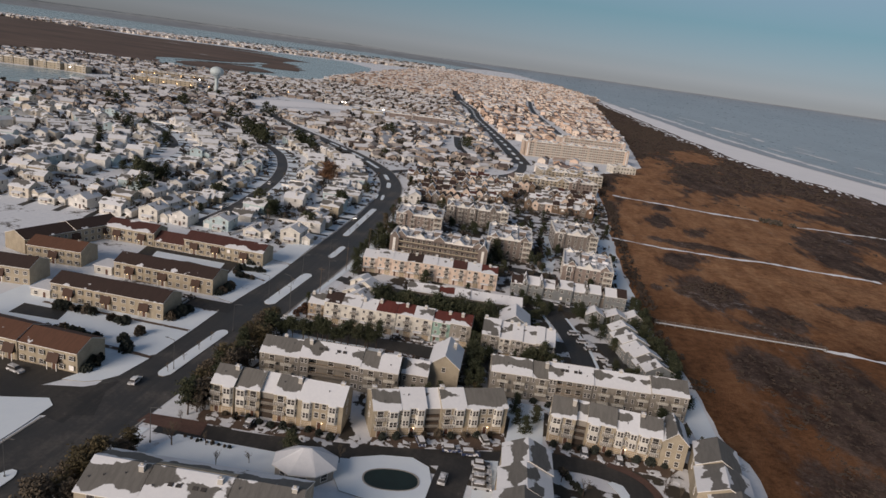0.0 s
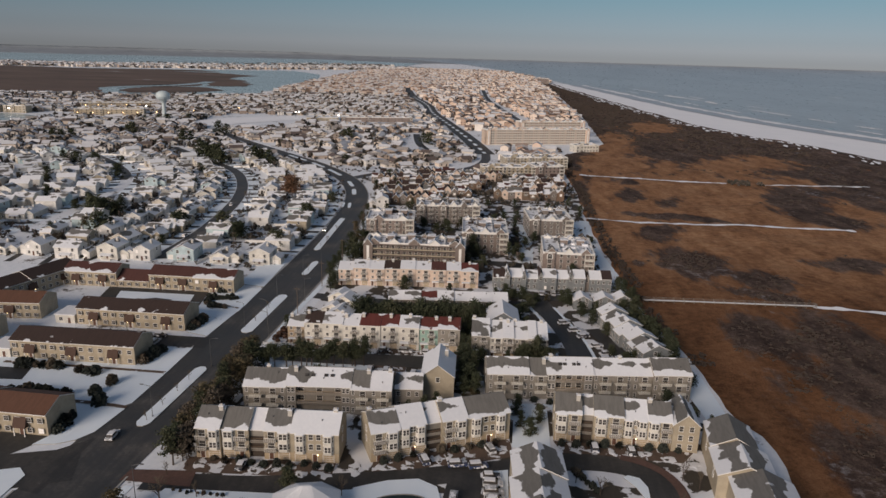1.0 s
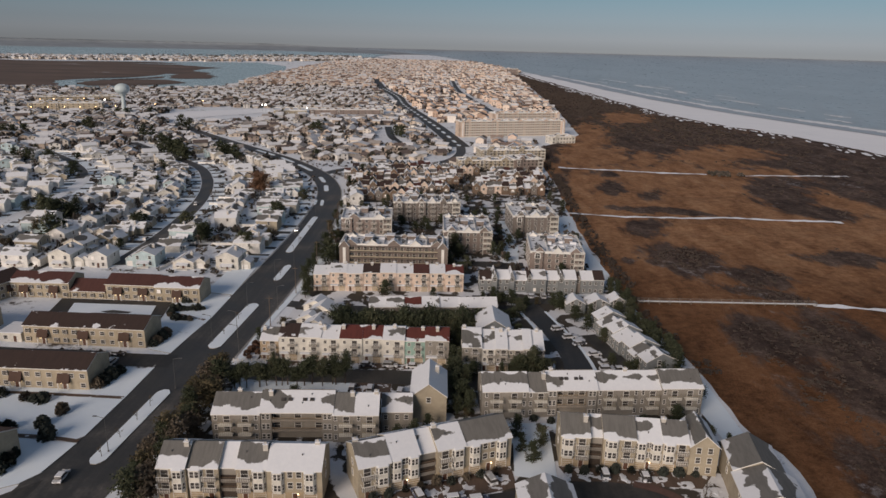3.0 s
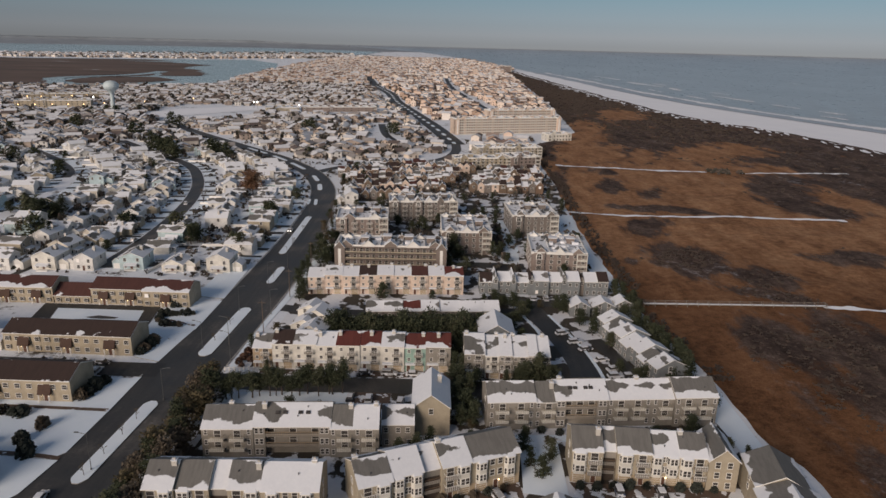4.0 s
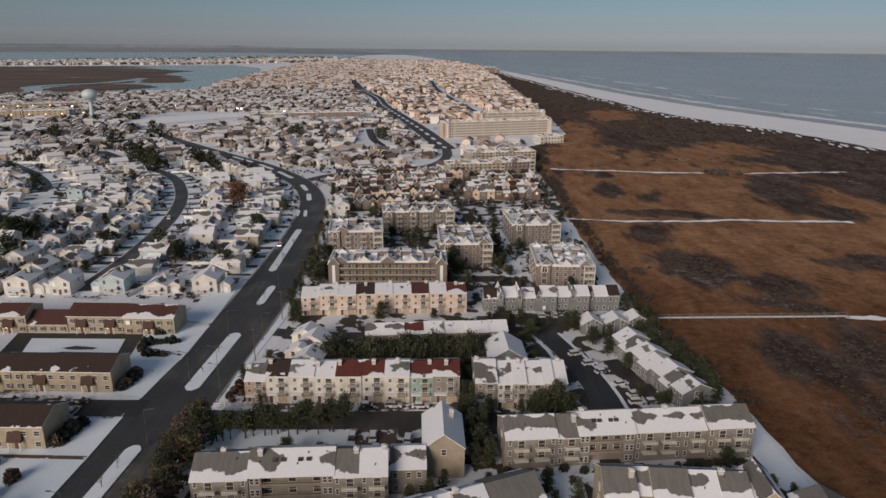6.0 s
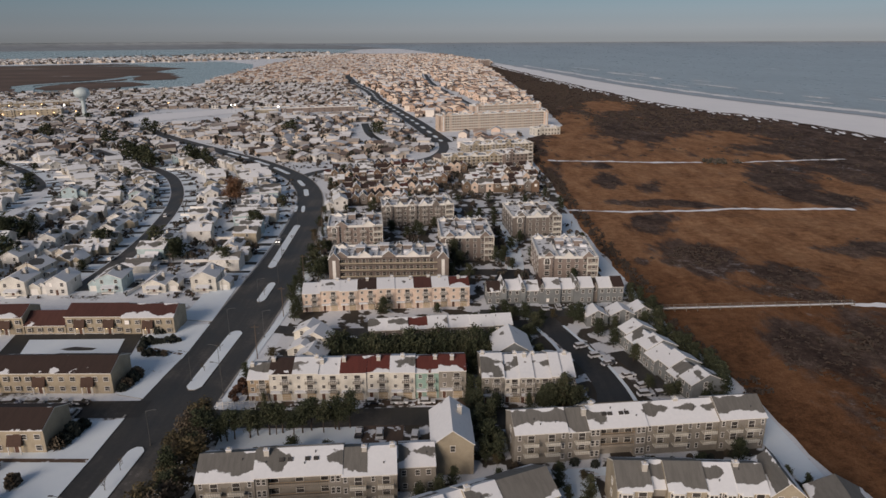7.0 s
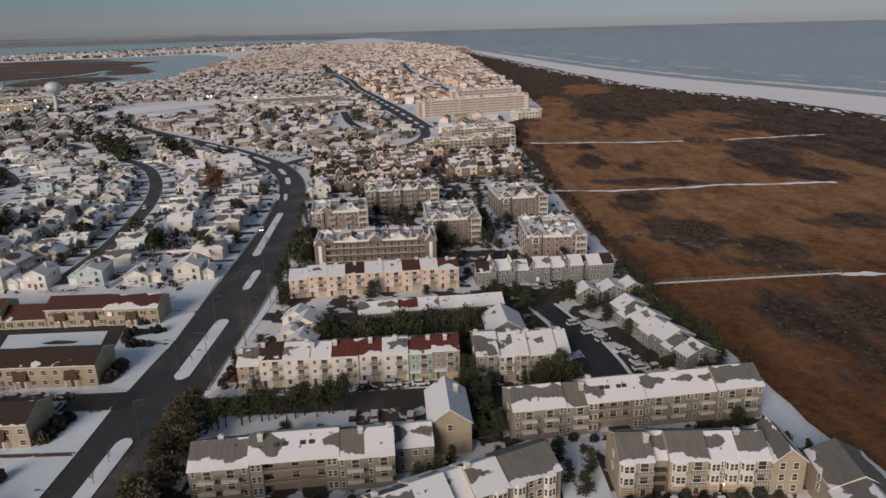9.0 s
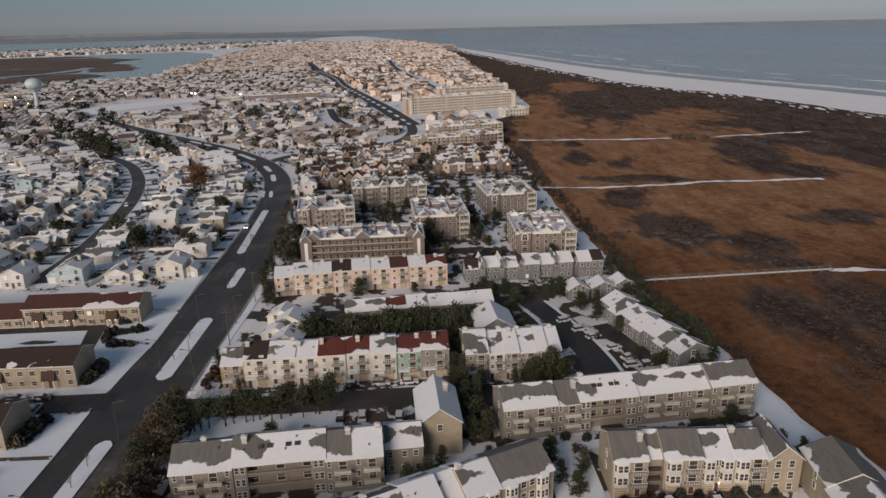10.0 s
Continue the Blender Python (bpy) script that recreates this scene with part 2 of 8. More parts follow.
def asphalt_material(name="asphalt", k=1.0):
    """Wet, salted asphalt with thin slush along the wheel lines."""
    m, nt, b = nodes_of(name, 0.7)
    p = world_pos(nt)
    a = noise_tex(nt, p, 0.06, 5, 0.6)
    c = noise_tex(nt, p, 0.9, 6, 0.7)
    st = node(nt, "ShaderNodeMapping", Scale=(0.55, 0.02, 1.0))
    nt.links.new(p, st.inputs[0])
    tracks = noise_tex(nt, st.outputs[0], 1.0, 3, 0.5)
    base = ramp(nt, maths(nt, "ADD", maths(nt, "MULTIPLY", a, 0.55), maths(nt, "ADD", maths(nt, "MULTIPLY", tracks, 0.2), maths(nt, "MULTIPLY", c, 0.25))), [(at, tuple(k * v for v in col)) for at, col in ((0.32, (0.016, 0.017, 0.018)), (0.5, (0.034, 0.033, 0.032)), (0.68, (0.090, 0.082, 0.074)))])
    s = maths(nt, "ADD", maths(nt, "MULTIPLY", a, 0.45), maths(nt, "MULTIPLY", c, 0.55))
    slush = ramp(nt, s, [(0.62, (0, 0, 0)), (0.74, (0.4, 0.4, 0.4))])
    nt.links.new(mix(nt, slush, base, (0.42, 0.42, 0.43)), b.inputs["Base Color"])
    nt.links.new(maths(nt, "ADD", maths(nt, "MULTIPLY", a, 0.5), 0.35), b.inputs["Roughness"])
    bump(nt, b, c, 0.3, 0.03)
    return m


# dark thickets among the reeds, and tongues of reed in the dark growth behind the dune: x, y, half widths, turn
THICKETS = [(139, 188, 30, 46, 0.15), (154, 132, 40, 60, 0.1), (105, 354, 12, 20, -0.3), (72, 458, 7, 70, -0.17), (110, 462, 12, 28, -0.25), (112, 509, 11, 14, -0.23), (133, 439, 10, 24, -0.31), (103, 393, 17, 9, -0.27), (132, 392, 22, 7, -0.34),
            (229, 470, 30, 60, -0.47), (224, 398, 26, 24, -0.52), (110, 292, 19, 22, -0.38), (132, 268, 14, 16, -0.3), (127, 248, 18, 8, -0.49), (112, 203, 16, 22, -0.52), (81, 287, 5, 7, -0.29), (190, 300, 24, 12, 0.1), (185, 205, 40, 20, 0.2), (124, 160, 23, 36, 0.1), (117, 122, 21, 32, 0.15)]
TONGUES = [(131, 700, 18, 150, -0.2), (228, 958, 26, 70, -0.24), (164, 592, 9, 36, -0.28), (225, 625, 22, 46, -0.35), (269, 650, 18, 34, -0.4), (228, 546, 34, 11, -0.39), (118, 600, 24, 62, -0.21), (185, 560, 14, 22, -0.3)]


def growth(x, y, ellipse):
    """1 at the middle of an ellipse, 0 on its line."""
    ex, ey, rx, ry, turn = ellipse
    u, v = x - ex, y - ey
    return 1 - math.hypot((u * math.cos(turn) + v * math.sin(turn)) / rx, (v * math.cos(turn) - u * math.sin(turn)) / ry)


def thicket_share(x, y):
    """How far dark growth takes over from reed at a place: above 0 it does."""
    d = min(1.0, max((x - 250 - max(0, 400 - y) * 0.35) * 0.02, (y - 555) * 0.02))
    d = max(d, *(growth(x, y, e) for e in THICKETS))
    return min(d, *(-1.3 * growth(x, y, e) for e in TONGUES))


def marsh_material():
    """Dry reed and dune grass, rust brown, broken by dark thickets and a little old snow."""
    m, nt, b = nodes_of("reed_marsh", 0.95)
    b.inputs["Specular IOR Level"].default_value = 0.1
    p = world_pos(nt)
    st = node(nt, "ShaderNodeMapping", Scale=(1.7, 0.6, 1.0), Rotation=(0, 0, 0.12))
    nt.links.new(p, st.inputs[0])
    q = st.outputs[0]
    a = noise_tex(nt, q, 0.022, 5, 0.6)
    sep = nt.nodes.new("ShaderNodeSeparateXYZ")
    nt.links.new(p, sep.inputs[0])
    X, Y = sep.outputs["X"], sep.outputs["Y"]

    def inside(ellipse):
        x, y, rx, ry, turn = ellipse
        mp = node(nt, "ShaderNodeMapping", Location=(x, y, 0), Rotation=(0, 0, turn), Scale=(rx, ry, 1000))
        mp.vector_type = "TEXTURE"
        nt.links.new(p, mp.inputs[0])
        ln = nt.nodes.new("ShaderNodeVectorMath")
        ln.operation = "LENGTH"
        nt.links.new(mp.outputs[0], ln.inputs[0])
        return maths(nt, "SUBTRACT", 1.0, ln.outputs["Value"])
    # the growth behind the dune, the far end of the reeds, and single thickets
    slant = maths(nt, "MULTIPLY", maths(nt, "MAXIMUM", maths(nt, "SUBTRACT", 400.0, Y), 0.0), 0.35)
    s = maths(nt, "MULTIPLY", maths(nt, "SUBTRACT", maths(nt, "SUBTRACT", X, 250.0), slant), 0.02)
    s = maths(nt, "MINIMUM", maths(nt, "MAXIMUM", s, maths(nt, "MULTIPLY", maths(nt, "SUBTRACT", Y, 555.0), 0.02)), 1.0)
    for e in THICKETS:
        s = maths(nt, "MAXIMUM", s, maths(nt, "MULTIPLY", maths(nt, "ADD", inside(e), 0.15), 1.2))
    for e in TONGUES:
        s = maths(nt, "MINIMUM", s, maths(nt, "MULTIPLY", inside(e), -0.8))
    s = maths(nt, "MAXIMUM", s, -0.8)
    c = noise_tex(nt, p, 0.3, 7, 0.72)
    d = noise_tex(nt, p, 1.8, 4, 0.7)
    broad = noise_tex(nt, q, 0.05, 4, 0.6)
    s = maths(nt, "ADD", s, maths(nt, "MULTIPLY", maths(nt, "SUBTRACT", a, 0.5), 3.6))
    s = maths(nt, "ADD", s, maths(nt, "MULTIPLY", maths(nt, "SUBTRACT", noise_tex(nt, q, 0.075, 4, 0.65), 0.5), 1.8))
    s = maths(nt, "ADD", s, maths(nt, "MULTIPLY", maths(nt, "SUBTRACT", c, 0.5), 1.3))
    fine = maths(nt, "ADD", maths(nt, "MULTIPLY", c, 0.4), maths(nt, "ADD", maths(nt, "MULTIPLY", d, 0.25), maths(nt, "MULTIPLY", broad, 0.35)))
    pale = ramp(nt, fine, [(0.39, (0.135, 0.068, 0.035)), (0.5, (0.285, 0.148, 0.077)), (0.64, (0.45, 0.275, 0.155))])
    rust = ramp(nt, fine, [(0.39, (0.075, 0.036, 0.018)), (0.5, (0.168, 0.081, 0.039)), (0.64, (0.27, 0.142, 0.074))])
    # rust-red reed near the estate, darkened for shade between stems; paler grass up the marsh
    wet = maths(nt, "ADD", maths(nt, "MULTIPLY", maths(nt, "SUBTRACT", Y, 215.0), 0.006), maths(nt, "MULTIPLY", maths(nt, "SUBTRACT", a, 0.5), 1.6))
    reed = mix(nt, ramp(nt, wet, [(0.0, (0, 0, 0)), (0.6, (1, 1, 1))]), rust, pale)
    bush = ramp(nt, fine, [(0.39, (0.028, 0.019, 0.016)), (0.5, (0.076, 0.053, 0.044)), (0.62, (0.18, 0.13, 0.105))])
    fac = ramp(nt, s, [(0.05, (0, 0, 0)), (0.5, (1, 1, 1))])
    col = mix(nt, fac, reed, bush)
    old = ramp(nt, maths(nt, "ADD", maths(nt, "MULTIPLY", noise_tex(nt, q, 0.03, 4), 0.5), maths(nt, "MULTIPLY", c, 0.5)), [(0.58, (0, 0, 0)), (0.68, (0.6, 0.6, 0.6))])
    nt.links.new(mix(nt, maths(nt, "MULTIPLY", old, fac), col, (0.42, 0.42, 0.45)), b.inputs["Base Color"])
    bump(nt, b, maths(nt, "ADD", c, maths(nt, "MULTIPLY", d, 0.5)), 0.8, 0.6)
    return m


def sea_material(name, colour, wave=0.05, rough=0.4, gloss=0.25):
    m, nt, b = nodes_of(name, rough)
    b.inputs["Specular IOR Level"].default_value = gloss
    p = world_pos(nt)
    st = node(nt, "ShaderNodeMapping", Scale=(1.0, 0.35, 1.0), Rotation=(0, 0, -0.1))
    nt.links.new(p, st.inputs[0])
    f = noise_tex(nt, st.outputs[0], wave, 6, 0.65)
    g = noise_tex(nt, st.outputs[0], wave * 0.1, 4)
    nt.links.new(ramp(nt, g, [(0.3, tuple(c * 0.75 for c in colour)), (0.7, colour)]), b.inputs["Base Color"])
    nt.links.new(maths(nt, "ADD", maths(nt, "MULTIPLY", f, 0.3), rough - 0.12), b.inputs["Roughness"])
    return m


def beach_material():
    m, nt, b = nodes_of("snow_beach", 0.9)
    p = world_pos(nt)
    a = noise_tex(nt, p, 0.02, 6, 0.65)
    nt.links.new(ramp(nt, a, [(0.22, (0.5, 0.45, 0.41)), (0.32, (0.84, 0.86, 0.90)), (0.8, (0.92, 0.93, 0.96))]), b.inputs["Base Color"])
    bump(nt, b, a, 0.4, 0.6)
    return m


def foam_material():
    m, nt, b = nodes_of("surf_foam", 0.7)
    f = noise_tex(nt, world_pos(nt), 0.09, 6, 0.7)
    nt.links.new(ramp(nt, f, [(0.30, (0.40, 0.42, 0.45)), (0.46, (0.84, 0.85, 0.87))]), b.inputs["Base Color"])
    return m


def far_marsh_material():
    m, nt, b = nodes_of("salt_marsh", 0.95)
    p = world_pos(nt)
    st = node(nt, "ShaderNodeMapping", Scale=(0.5, 1.0, 1.0), Rotation=(0, 0, 0.5))
    nt.links.new(p, st.inputs[0])
    a = noise_tex(nt, st.outputs[0], 0.008, 6, 0.65)
    nt.links.new(ramp(nt, a, [(0.3, (0.06, 0.042, 0.034)), (0.58, (0.13, 0.085, 0.065)), (0.66, (0.16, 0.115, 0.09)), (0.70, (0.42, 0.44, 0.47))]), b.inputs["Base Color"])
    return m


def island_mix(name, cols, rough=0.8):
    """One colour for each loose piece of a joined mesh."""
    m, nt, b = nodes_of(name, rough)
    g = nt.nodes.new("ShaderNodeNewGeometry")
    c = ramp(nt, g.outputs["Random Per Island"], [(i / len(cols), c) for i, c in enumerate(cols)])
    nt.nodes[-1].color_ramp.interpolation = "CONSTANT"
    f = noise_tex(nt, world_pos(nt), 0.4, 3)
    nt.links.new(mix(nt, maths(nt, "MULTIPLY", f, 0.35), c, (0.12, 0.1, 0.09)), b.inputs["Base Color"])
    return m


M["ground"] = ground_material()
M["lawn"] = lawn_material()
M["asphalt"] = asphalt_material()
M["salted_asphalt"] = asphalt_material("salted_asphalt", 1.6)
M["street"] = asphalt_material("worn_street_asphalt", 1.9)
M["marsh"] = marsh_material()
M["sea"] = sea_material("sea_water", (0.355, 0.38, 0.395), 0.05, 0.28, 0.5)
M["open_sea"] = sea_material("open_sea", (0.335, 0.36, 0.375), 0.05, 0.28, 0.5)
M["lagoon"] = sea_material("lagoon_water", (0.43, 0.52, 0.53), 0.2, 0.24, 0.45)
M["beach"] = beach_material()
M["foam"] = foam_material()
M["far_marsh"] = far_marsh_material()
M["far_walls"] = island_mix("town_walls", [(0.72, 0.66, 0.59), (0.80, 0.77, 0.72), (0.54, 0.44, 0.36), (0.76, 0.70, 0.63), (0.38, 0.31, 0.26), (0.68, 0.58, 0.48)])
# the low sun's warm pink is mixed into these wall and roof colours
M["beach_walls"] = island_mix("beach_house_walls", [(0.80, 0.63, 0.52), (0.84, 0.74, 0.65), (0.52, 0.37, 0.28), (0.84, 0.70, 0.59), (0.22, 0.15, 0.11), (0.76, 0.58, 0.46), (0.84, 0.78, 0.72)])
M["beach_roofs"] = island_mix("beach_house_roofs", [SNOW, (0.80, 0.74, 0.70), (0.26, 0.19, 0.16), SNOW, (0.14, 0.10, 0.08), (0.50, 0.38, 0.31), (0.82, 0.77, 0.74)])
M["far_roofs"] = island_mix("town_roofs", [SNOW, (0.75, 0.76, 0.79), (0.36, 0.33, 0.31), SNOW, (0.13, 0.10, 0.09), (0.7, 0.7, 0.73), SNOW])
M["far_trees"] = island_mix("town_trees", [(0.035, 0.038, 0.028), (0.13, 0.10, 0.085), (0.10, 0.078, 0.065), (0.030, 0.033, 0.024), (0.045, 0.045, 0.034)], 0.95)
# distance haze is painted into the blue-grey of the far woods
M["far_woods"] = plain("hazed_woods", (0.25, 0.28, 0.31), 0.95, 0, 0.3, 0.01)
M["thicket"] = island_mix("thicket_twigs", [(0.04, 0.031, 0.026), (0.055, 0.04, 0.032), (0.032, 0.026, 0.022), (0.075, 0.052, 0.04)], 0.95)


# ---- mesh helpers ----
class Mesh:
    """Collects faces with materials and uv, then becomes one mesh."""

    def __init__(self):
        self.v, self.f, self.m, self.uv = [], [], [], []

    def face(self, pts, mat=0, uv=None):
        i = len(self.v)
        self.v.extend(tuple(p) for p in pts)
        self.f.append(tuple(range(i, i + len(pts))))
        self.m.append(mat)
        self.uv.append(uv or [(0.0, 0.0)] * len(pts))

    def solid(self, pts, faces, mat=0):
        i = len(self.v)
        self.v.extend(tuple(p) for p in pts)
        for f in faces:
            self.f.append(tuple(i + k for k in f))
            self.m.append(mat)
            self.uv.append([(0.0, 0.0)] * len(f))

    def box(self, x0, y0, z0, x1, y1, z1, mat=0):
        self.solid([(x0, y0, z0), (x1, y0, z0), (x1, y1, z0), (x0, y1, z0), (x0, y0, z1), (x1, y0, z1), (x1, y1, z1), (x0, y1, z1)],
                   [(0, 3, 2, 1), (4, 5, 6, 7), (0, 1, 5, 4), (1, 2, 6, 5), (2, 3, 7, 6), (3, 0, 4, 7)], mat)

    def tube(self, a, b, ra, rb, n=6, mat=0, cap=True):
        a, b = Vector(a), Vector(b)
        d = (b - a).normalized()
        u = d.orthogonal().normalized()
        w = d.cross(u)
        pts = [p + (u * math.cos(k * math.tau / n) + w * math.sin(k * math.tau / n)) * r for p, r in ((a, ra), (b, rb)) for k in range(n)]
        faces = [(k, (k + 1) % n, n + (k + 1) % n, n + k) for k in range(n)]
        if cap:
            faces += [tuple(range(n, 2 * n)), tuple(reversed(range(n)))]
        self.solid(pts, faces, mat)

    def data(self, name, mats, smooth=False):
        me = bpy.data.meshes.new(name)
        me.from_pydata(self.v, [], self.f)
        for m in mats:
            me.materials.append(M[m])
        me.polygons.foreach_set("material_index", self.m)
        layer = me.uv_layers.new(name="UVMap")
        layer.data.foreach_set("uv", [c for f in self.uv for p in f for c in p])
        if smooth:
            me.polygons.foreach_set("use_smooth", [True] * len(self.f))
        me.update()
        return me


def part(name, mesh, mats, parent, label="", m=None):
    """One mesh object under a thing or under a part."""
    data = mesh if isinstance(mesh, bpy.types.Mesh) else mesh.data(name, [mats] if isinstance(mats, str) else mats)
    ob = new(name, data)
    ob.parent = parent
    if m is not None:
        ob.matrix_basis = m
    if label:
        ob["label"] = label
    return ob


def thing(name, m, label, category, group="", kind=""):
    ob = new(name)
    ob.matrix_basis = m
    return tagged(ob, label, category, group, kind)


def structure(name, mesh, mats, label="", kind="structure", category=""):
    ob = new(name, mesh.data(name, [mats] if isinstance(mats, str) else mats))
    return tagged(ob, label, category, "", kind)


EYE = 91.0


def warp(x, y, z=0.0):
    """Draws the far distance in towards the eye's first place, along the line of sight, so that the true horizon lies within reach."""
    d = math.hypot(x, y)
    if d < 2400:
        return (x, y, z)
    s = (2400 + 2500 * (1 - math.exp(-(d - 2400) / 2500))) / d
    return (x * s, y * s, EYE + (z - EYE) * s)


def smooth_line(pts, step=8.0):
    """A rounded line through a few points."""
    out = []
    for i in range(len(pts) - 1):
        p0, p1, p2, p3 = (Vector((*pts[max(0, min(len(pts) - 1, k))][:2], 0)) for k in (i - 1, i, i + 1, i + 2))
        n = max(2, int((p2 - p1).length / step))
        for k in range(n):
            t = k / n
            out.append(0.5 * ((2 * p1) + (p2 - p0) * t + (2 * p0 - 5 * p1 + 4 * p2 - p3) * t * t + (3 * p1 - p0 - 3 * p2 + p3) * t ** 3))
    out.append(Vector((*pts[-1][:2], 0)))
    return out


def sides(line, half):
    out = []
    for i, p in enumerate(line):
        d = (line[min(i + 1, len(line) - 1)] - line[max(i - 1, 0)]).normalized()
        n = Vector((d.y, -d.x, 0))
        h = half(i / (len(line) - 1)) if callable(half) else half
        out.append((p - n * h, p + n * h))
    return out


def ribbon(name, pts, width, z, mat, label, step=8.0):
    mb = Mesh()
    s = sides(smooth_line(pts, step), width / 2)
    for (a, b), (c, d) in zip(s, s[1:]):
        mb.face([warp(a.x, a.y, z), warp(b.x, b.y, z), warp(d.x, d.y, z), warp(c.x, c.y, z)])
    return structure(name, mb, mat, label)


def raised(name, pts, width, z0, z1, mats, label, step=1.5):
    """A raised strip with kerb faces: mats = top, kerb."""
    mb = Mesh()
    line = smooth_line(pts, step)
    run = sum((b - a).length for a, b in zip(line, line[1:]))
    s = sides(line, lambda t: width / 2 * min(1, 0.35 + min(t, 1 - t) * run / 4))
    for (a, b), (c, d) in zip(s, s[1:]):
        mb.face([(a.x, a.y, z1), (b.x, b.y, z1), (d.x, d.y, z1), (c.x, c.y, z1)], 0)
        mb.face([(a.x, a.y, z0), (a.x, a.y, z1), (c.x, c.y, z1), (c.x, c.y, z0)], 1)
        mb.face([(b.x, b.y, z1), (b.x, b.y, z0), (d.x, d.y, z0), (d.x, d.y, z1)], 1)
    for a, b in (s[0], s[-1]):
        mb.face([(a.x, a.y, z0), (b.x, b.y, z0), (b.x, b.y, z1), (a.x, a.y, z1)], 1)
    return structure(name, mb, mats, label)


def polygon(name, pts, z, mat, label, edge=0.0, far=False):
    """A flat piece of ground with a kerb of that height."""
    mb = Mesh()
    top = [warp(x, y, z) if far else (x, y, z) for x, y in pts]
    mb.face(top, 0)
    if edge:
        for (x0, y0, _), (x1, y1, _) in zip(top, top[1:] + top[:1]):
            mb.face([(x0, y0, z - edge), (x1, y1, z - edge), (x1, y1, z), (x0, y0, z)], 1)
    return structure(name, mb, [mat, "concrete"] if edge else mat, label)


def wavy(pts, amp, step, seed=0.0):
    """The line through pts with an uneven edge."""
    return [(p.x + amp * noise.noise((p.x * 0.021, p.y * 0.021, seed)) * 2 + amp * 0.6 * noise.noise((p.x * 0.09, p.y * 0.09, seed)),
             p.y + amp * noise.noise((p.x * 0.021, p.y * 0.021, seed + 7))) for p in smooth_line(pts, step)]


# ---- ground, sea, marsh ----
COAST = [(900, -900), (760, -200), (640, 300), (560, 620), (530, 740), (507, 830), (474, 931), (440, 1035), (404, 1176), (372, 1360), (345, 1560), (320, 1842), (284, 2200),
         (240, 2640), (200, 3180), (60, 4300), (-300, 6500), (-1200, 10000), (-3500, 17000), (-6000, 24000), (-14000, 45000)]
DUNE = [(720, -900), (560, -200), (480, 260), (425, 500), (393, 623), (386, 686), (368, 779), (335, 865), (300, 954), (272, 1212), (250, 1500), (234, 1750), (205, 2100), (186, 2451), (182, 2518)]
EDGE = [(150, -900), (104, -200), (92, 0), (87, 60), (84, 110), (84, 134), (79.5, 145), (78.5, 167), (77, 186), (71.4, 211.6), (68.5, 255), (67.5, 309), (67.6, 375), (70.6, 455),
        (70, 544), (80, 657), (111, 704), (133, 760), (150, 1100), (157, 1457), (166, 2091), (166, 2518)]


def across(line, y):
    """x of a line at y."""
    for (x0, y0), (x1, y1) in zip(line, line[1:]):
        if y <= y1:
            return x0 + (x1 - x0) * (y - y0) / (y1 - y0)
    return line[-1][0]


def coast_angle(d):
    """Where the shoreline crosses the circle of radius d, as an angle from +x."""
    pts = COAST[2:]
    for (x0, y0), (x1, y1) in zip(pts, pts[1:]):
        if math.hypot(x0, y0) <= d <= math.hypot(x1, y1):
            lo, hi = 0.0, 1.0
            for k in range(30):
                m = (lo + hi) / 2
                lo, hi = (m, hi) if math.hypot(x0 + (x1 - x0) * m, y0 + (y1 - y0) * m) < d else (lo, m)
            return math.atan2(y0 + (y1 - y0) * lo, x0 + (x1 - x0) * lo)
    return math.atan2(pts[-1][1], pts[-1][0])


def sector(mb, rings, start, turn, n, z):
    """Rings of ground from the shore round by turn, or a full round where start is None."""
    for ra, rb in zip(rings, rings[1:]):
        a0, b0 = (0.0, 0.0) if start is None else (start(ra), start(rb))
        for k in range(n):
            mb.face([warp(r * math.cos(t), r * math.sin(t), z) for r, t in ((ra, a0 + turn * k / n), (rb, b0 + turn * k / n), (rb, b0 + turn * (k + 1) / n), (ra, a0 + turn * (k + 1) / n))])


FAR = [2400 * 1.09 ** k for k in range(31)]
mb = Mesh()
sector(mb, [0.1, 120, 300, 600, 1000, 1600, 2400], None, math.tau, 96, 0)
sector(mb, [r for r in FAR if r < 7100], coast_angle, math.radians(220), 90, 0)
structure("ground", mb, "ground", "patchy settled snow over worn grass and earth")
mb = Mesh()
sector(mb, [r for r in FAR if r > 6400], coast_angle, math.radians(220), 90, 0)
structure("far_shore", mb, "far_woods", "wooded mainland shore under thin snow, haze in its grey")
mb = Mesh()
sector(mb, [710, 800, 900, 1000, 1150, 1300, 1500, 1700, 1950, 2200, 2400], coast_angle, -math.radians(140), 70, 0.4)
sector(mb, FAR[:5], coast_angle, -math.radians(140), 70, 0.4)
structure("water", mb, "sea", "grey-blue sea with low rolling swell")
mb = Mesh()
sector(mb, [r for r in FAR[4:] if r < 16500], coast_angle, -math.radians(140), 70, 0.4)
structure("water", mb, "open_sea", "dull grey-blue open sea out to the horizon")

mb = Mesh()
yy = list(range(-800, 2520, 20))
for ya, yb in zip(yy, yy[1:]):
    row = []
    for y in (ya, yb):
        w = 9 * noise.noise((3.1, y * 0.012, 0)) + 4 * noise.noise((1, y * 0.05, 2))
        xi, xo = across(DUNE, y) + w, across(COAST, y) + 5 * noise.noise((9, y * 0.01, 0))
        row.append([(xi + (xo - xi) * t, y, 0.35 + 1.6 * (1 - t) ** 2) for t in (0, 0.15, 0.4, 0.75, 1)])
    for k in range(4):
        mb.face([warp(*p) for p in (row[0][k], row[0][k + 1], row[1][k + 1], row[1][k])])
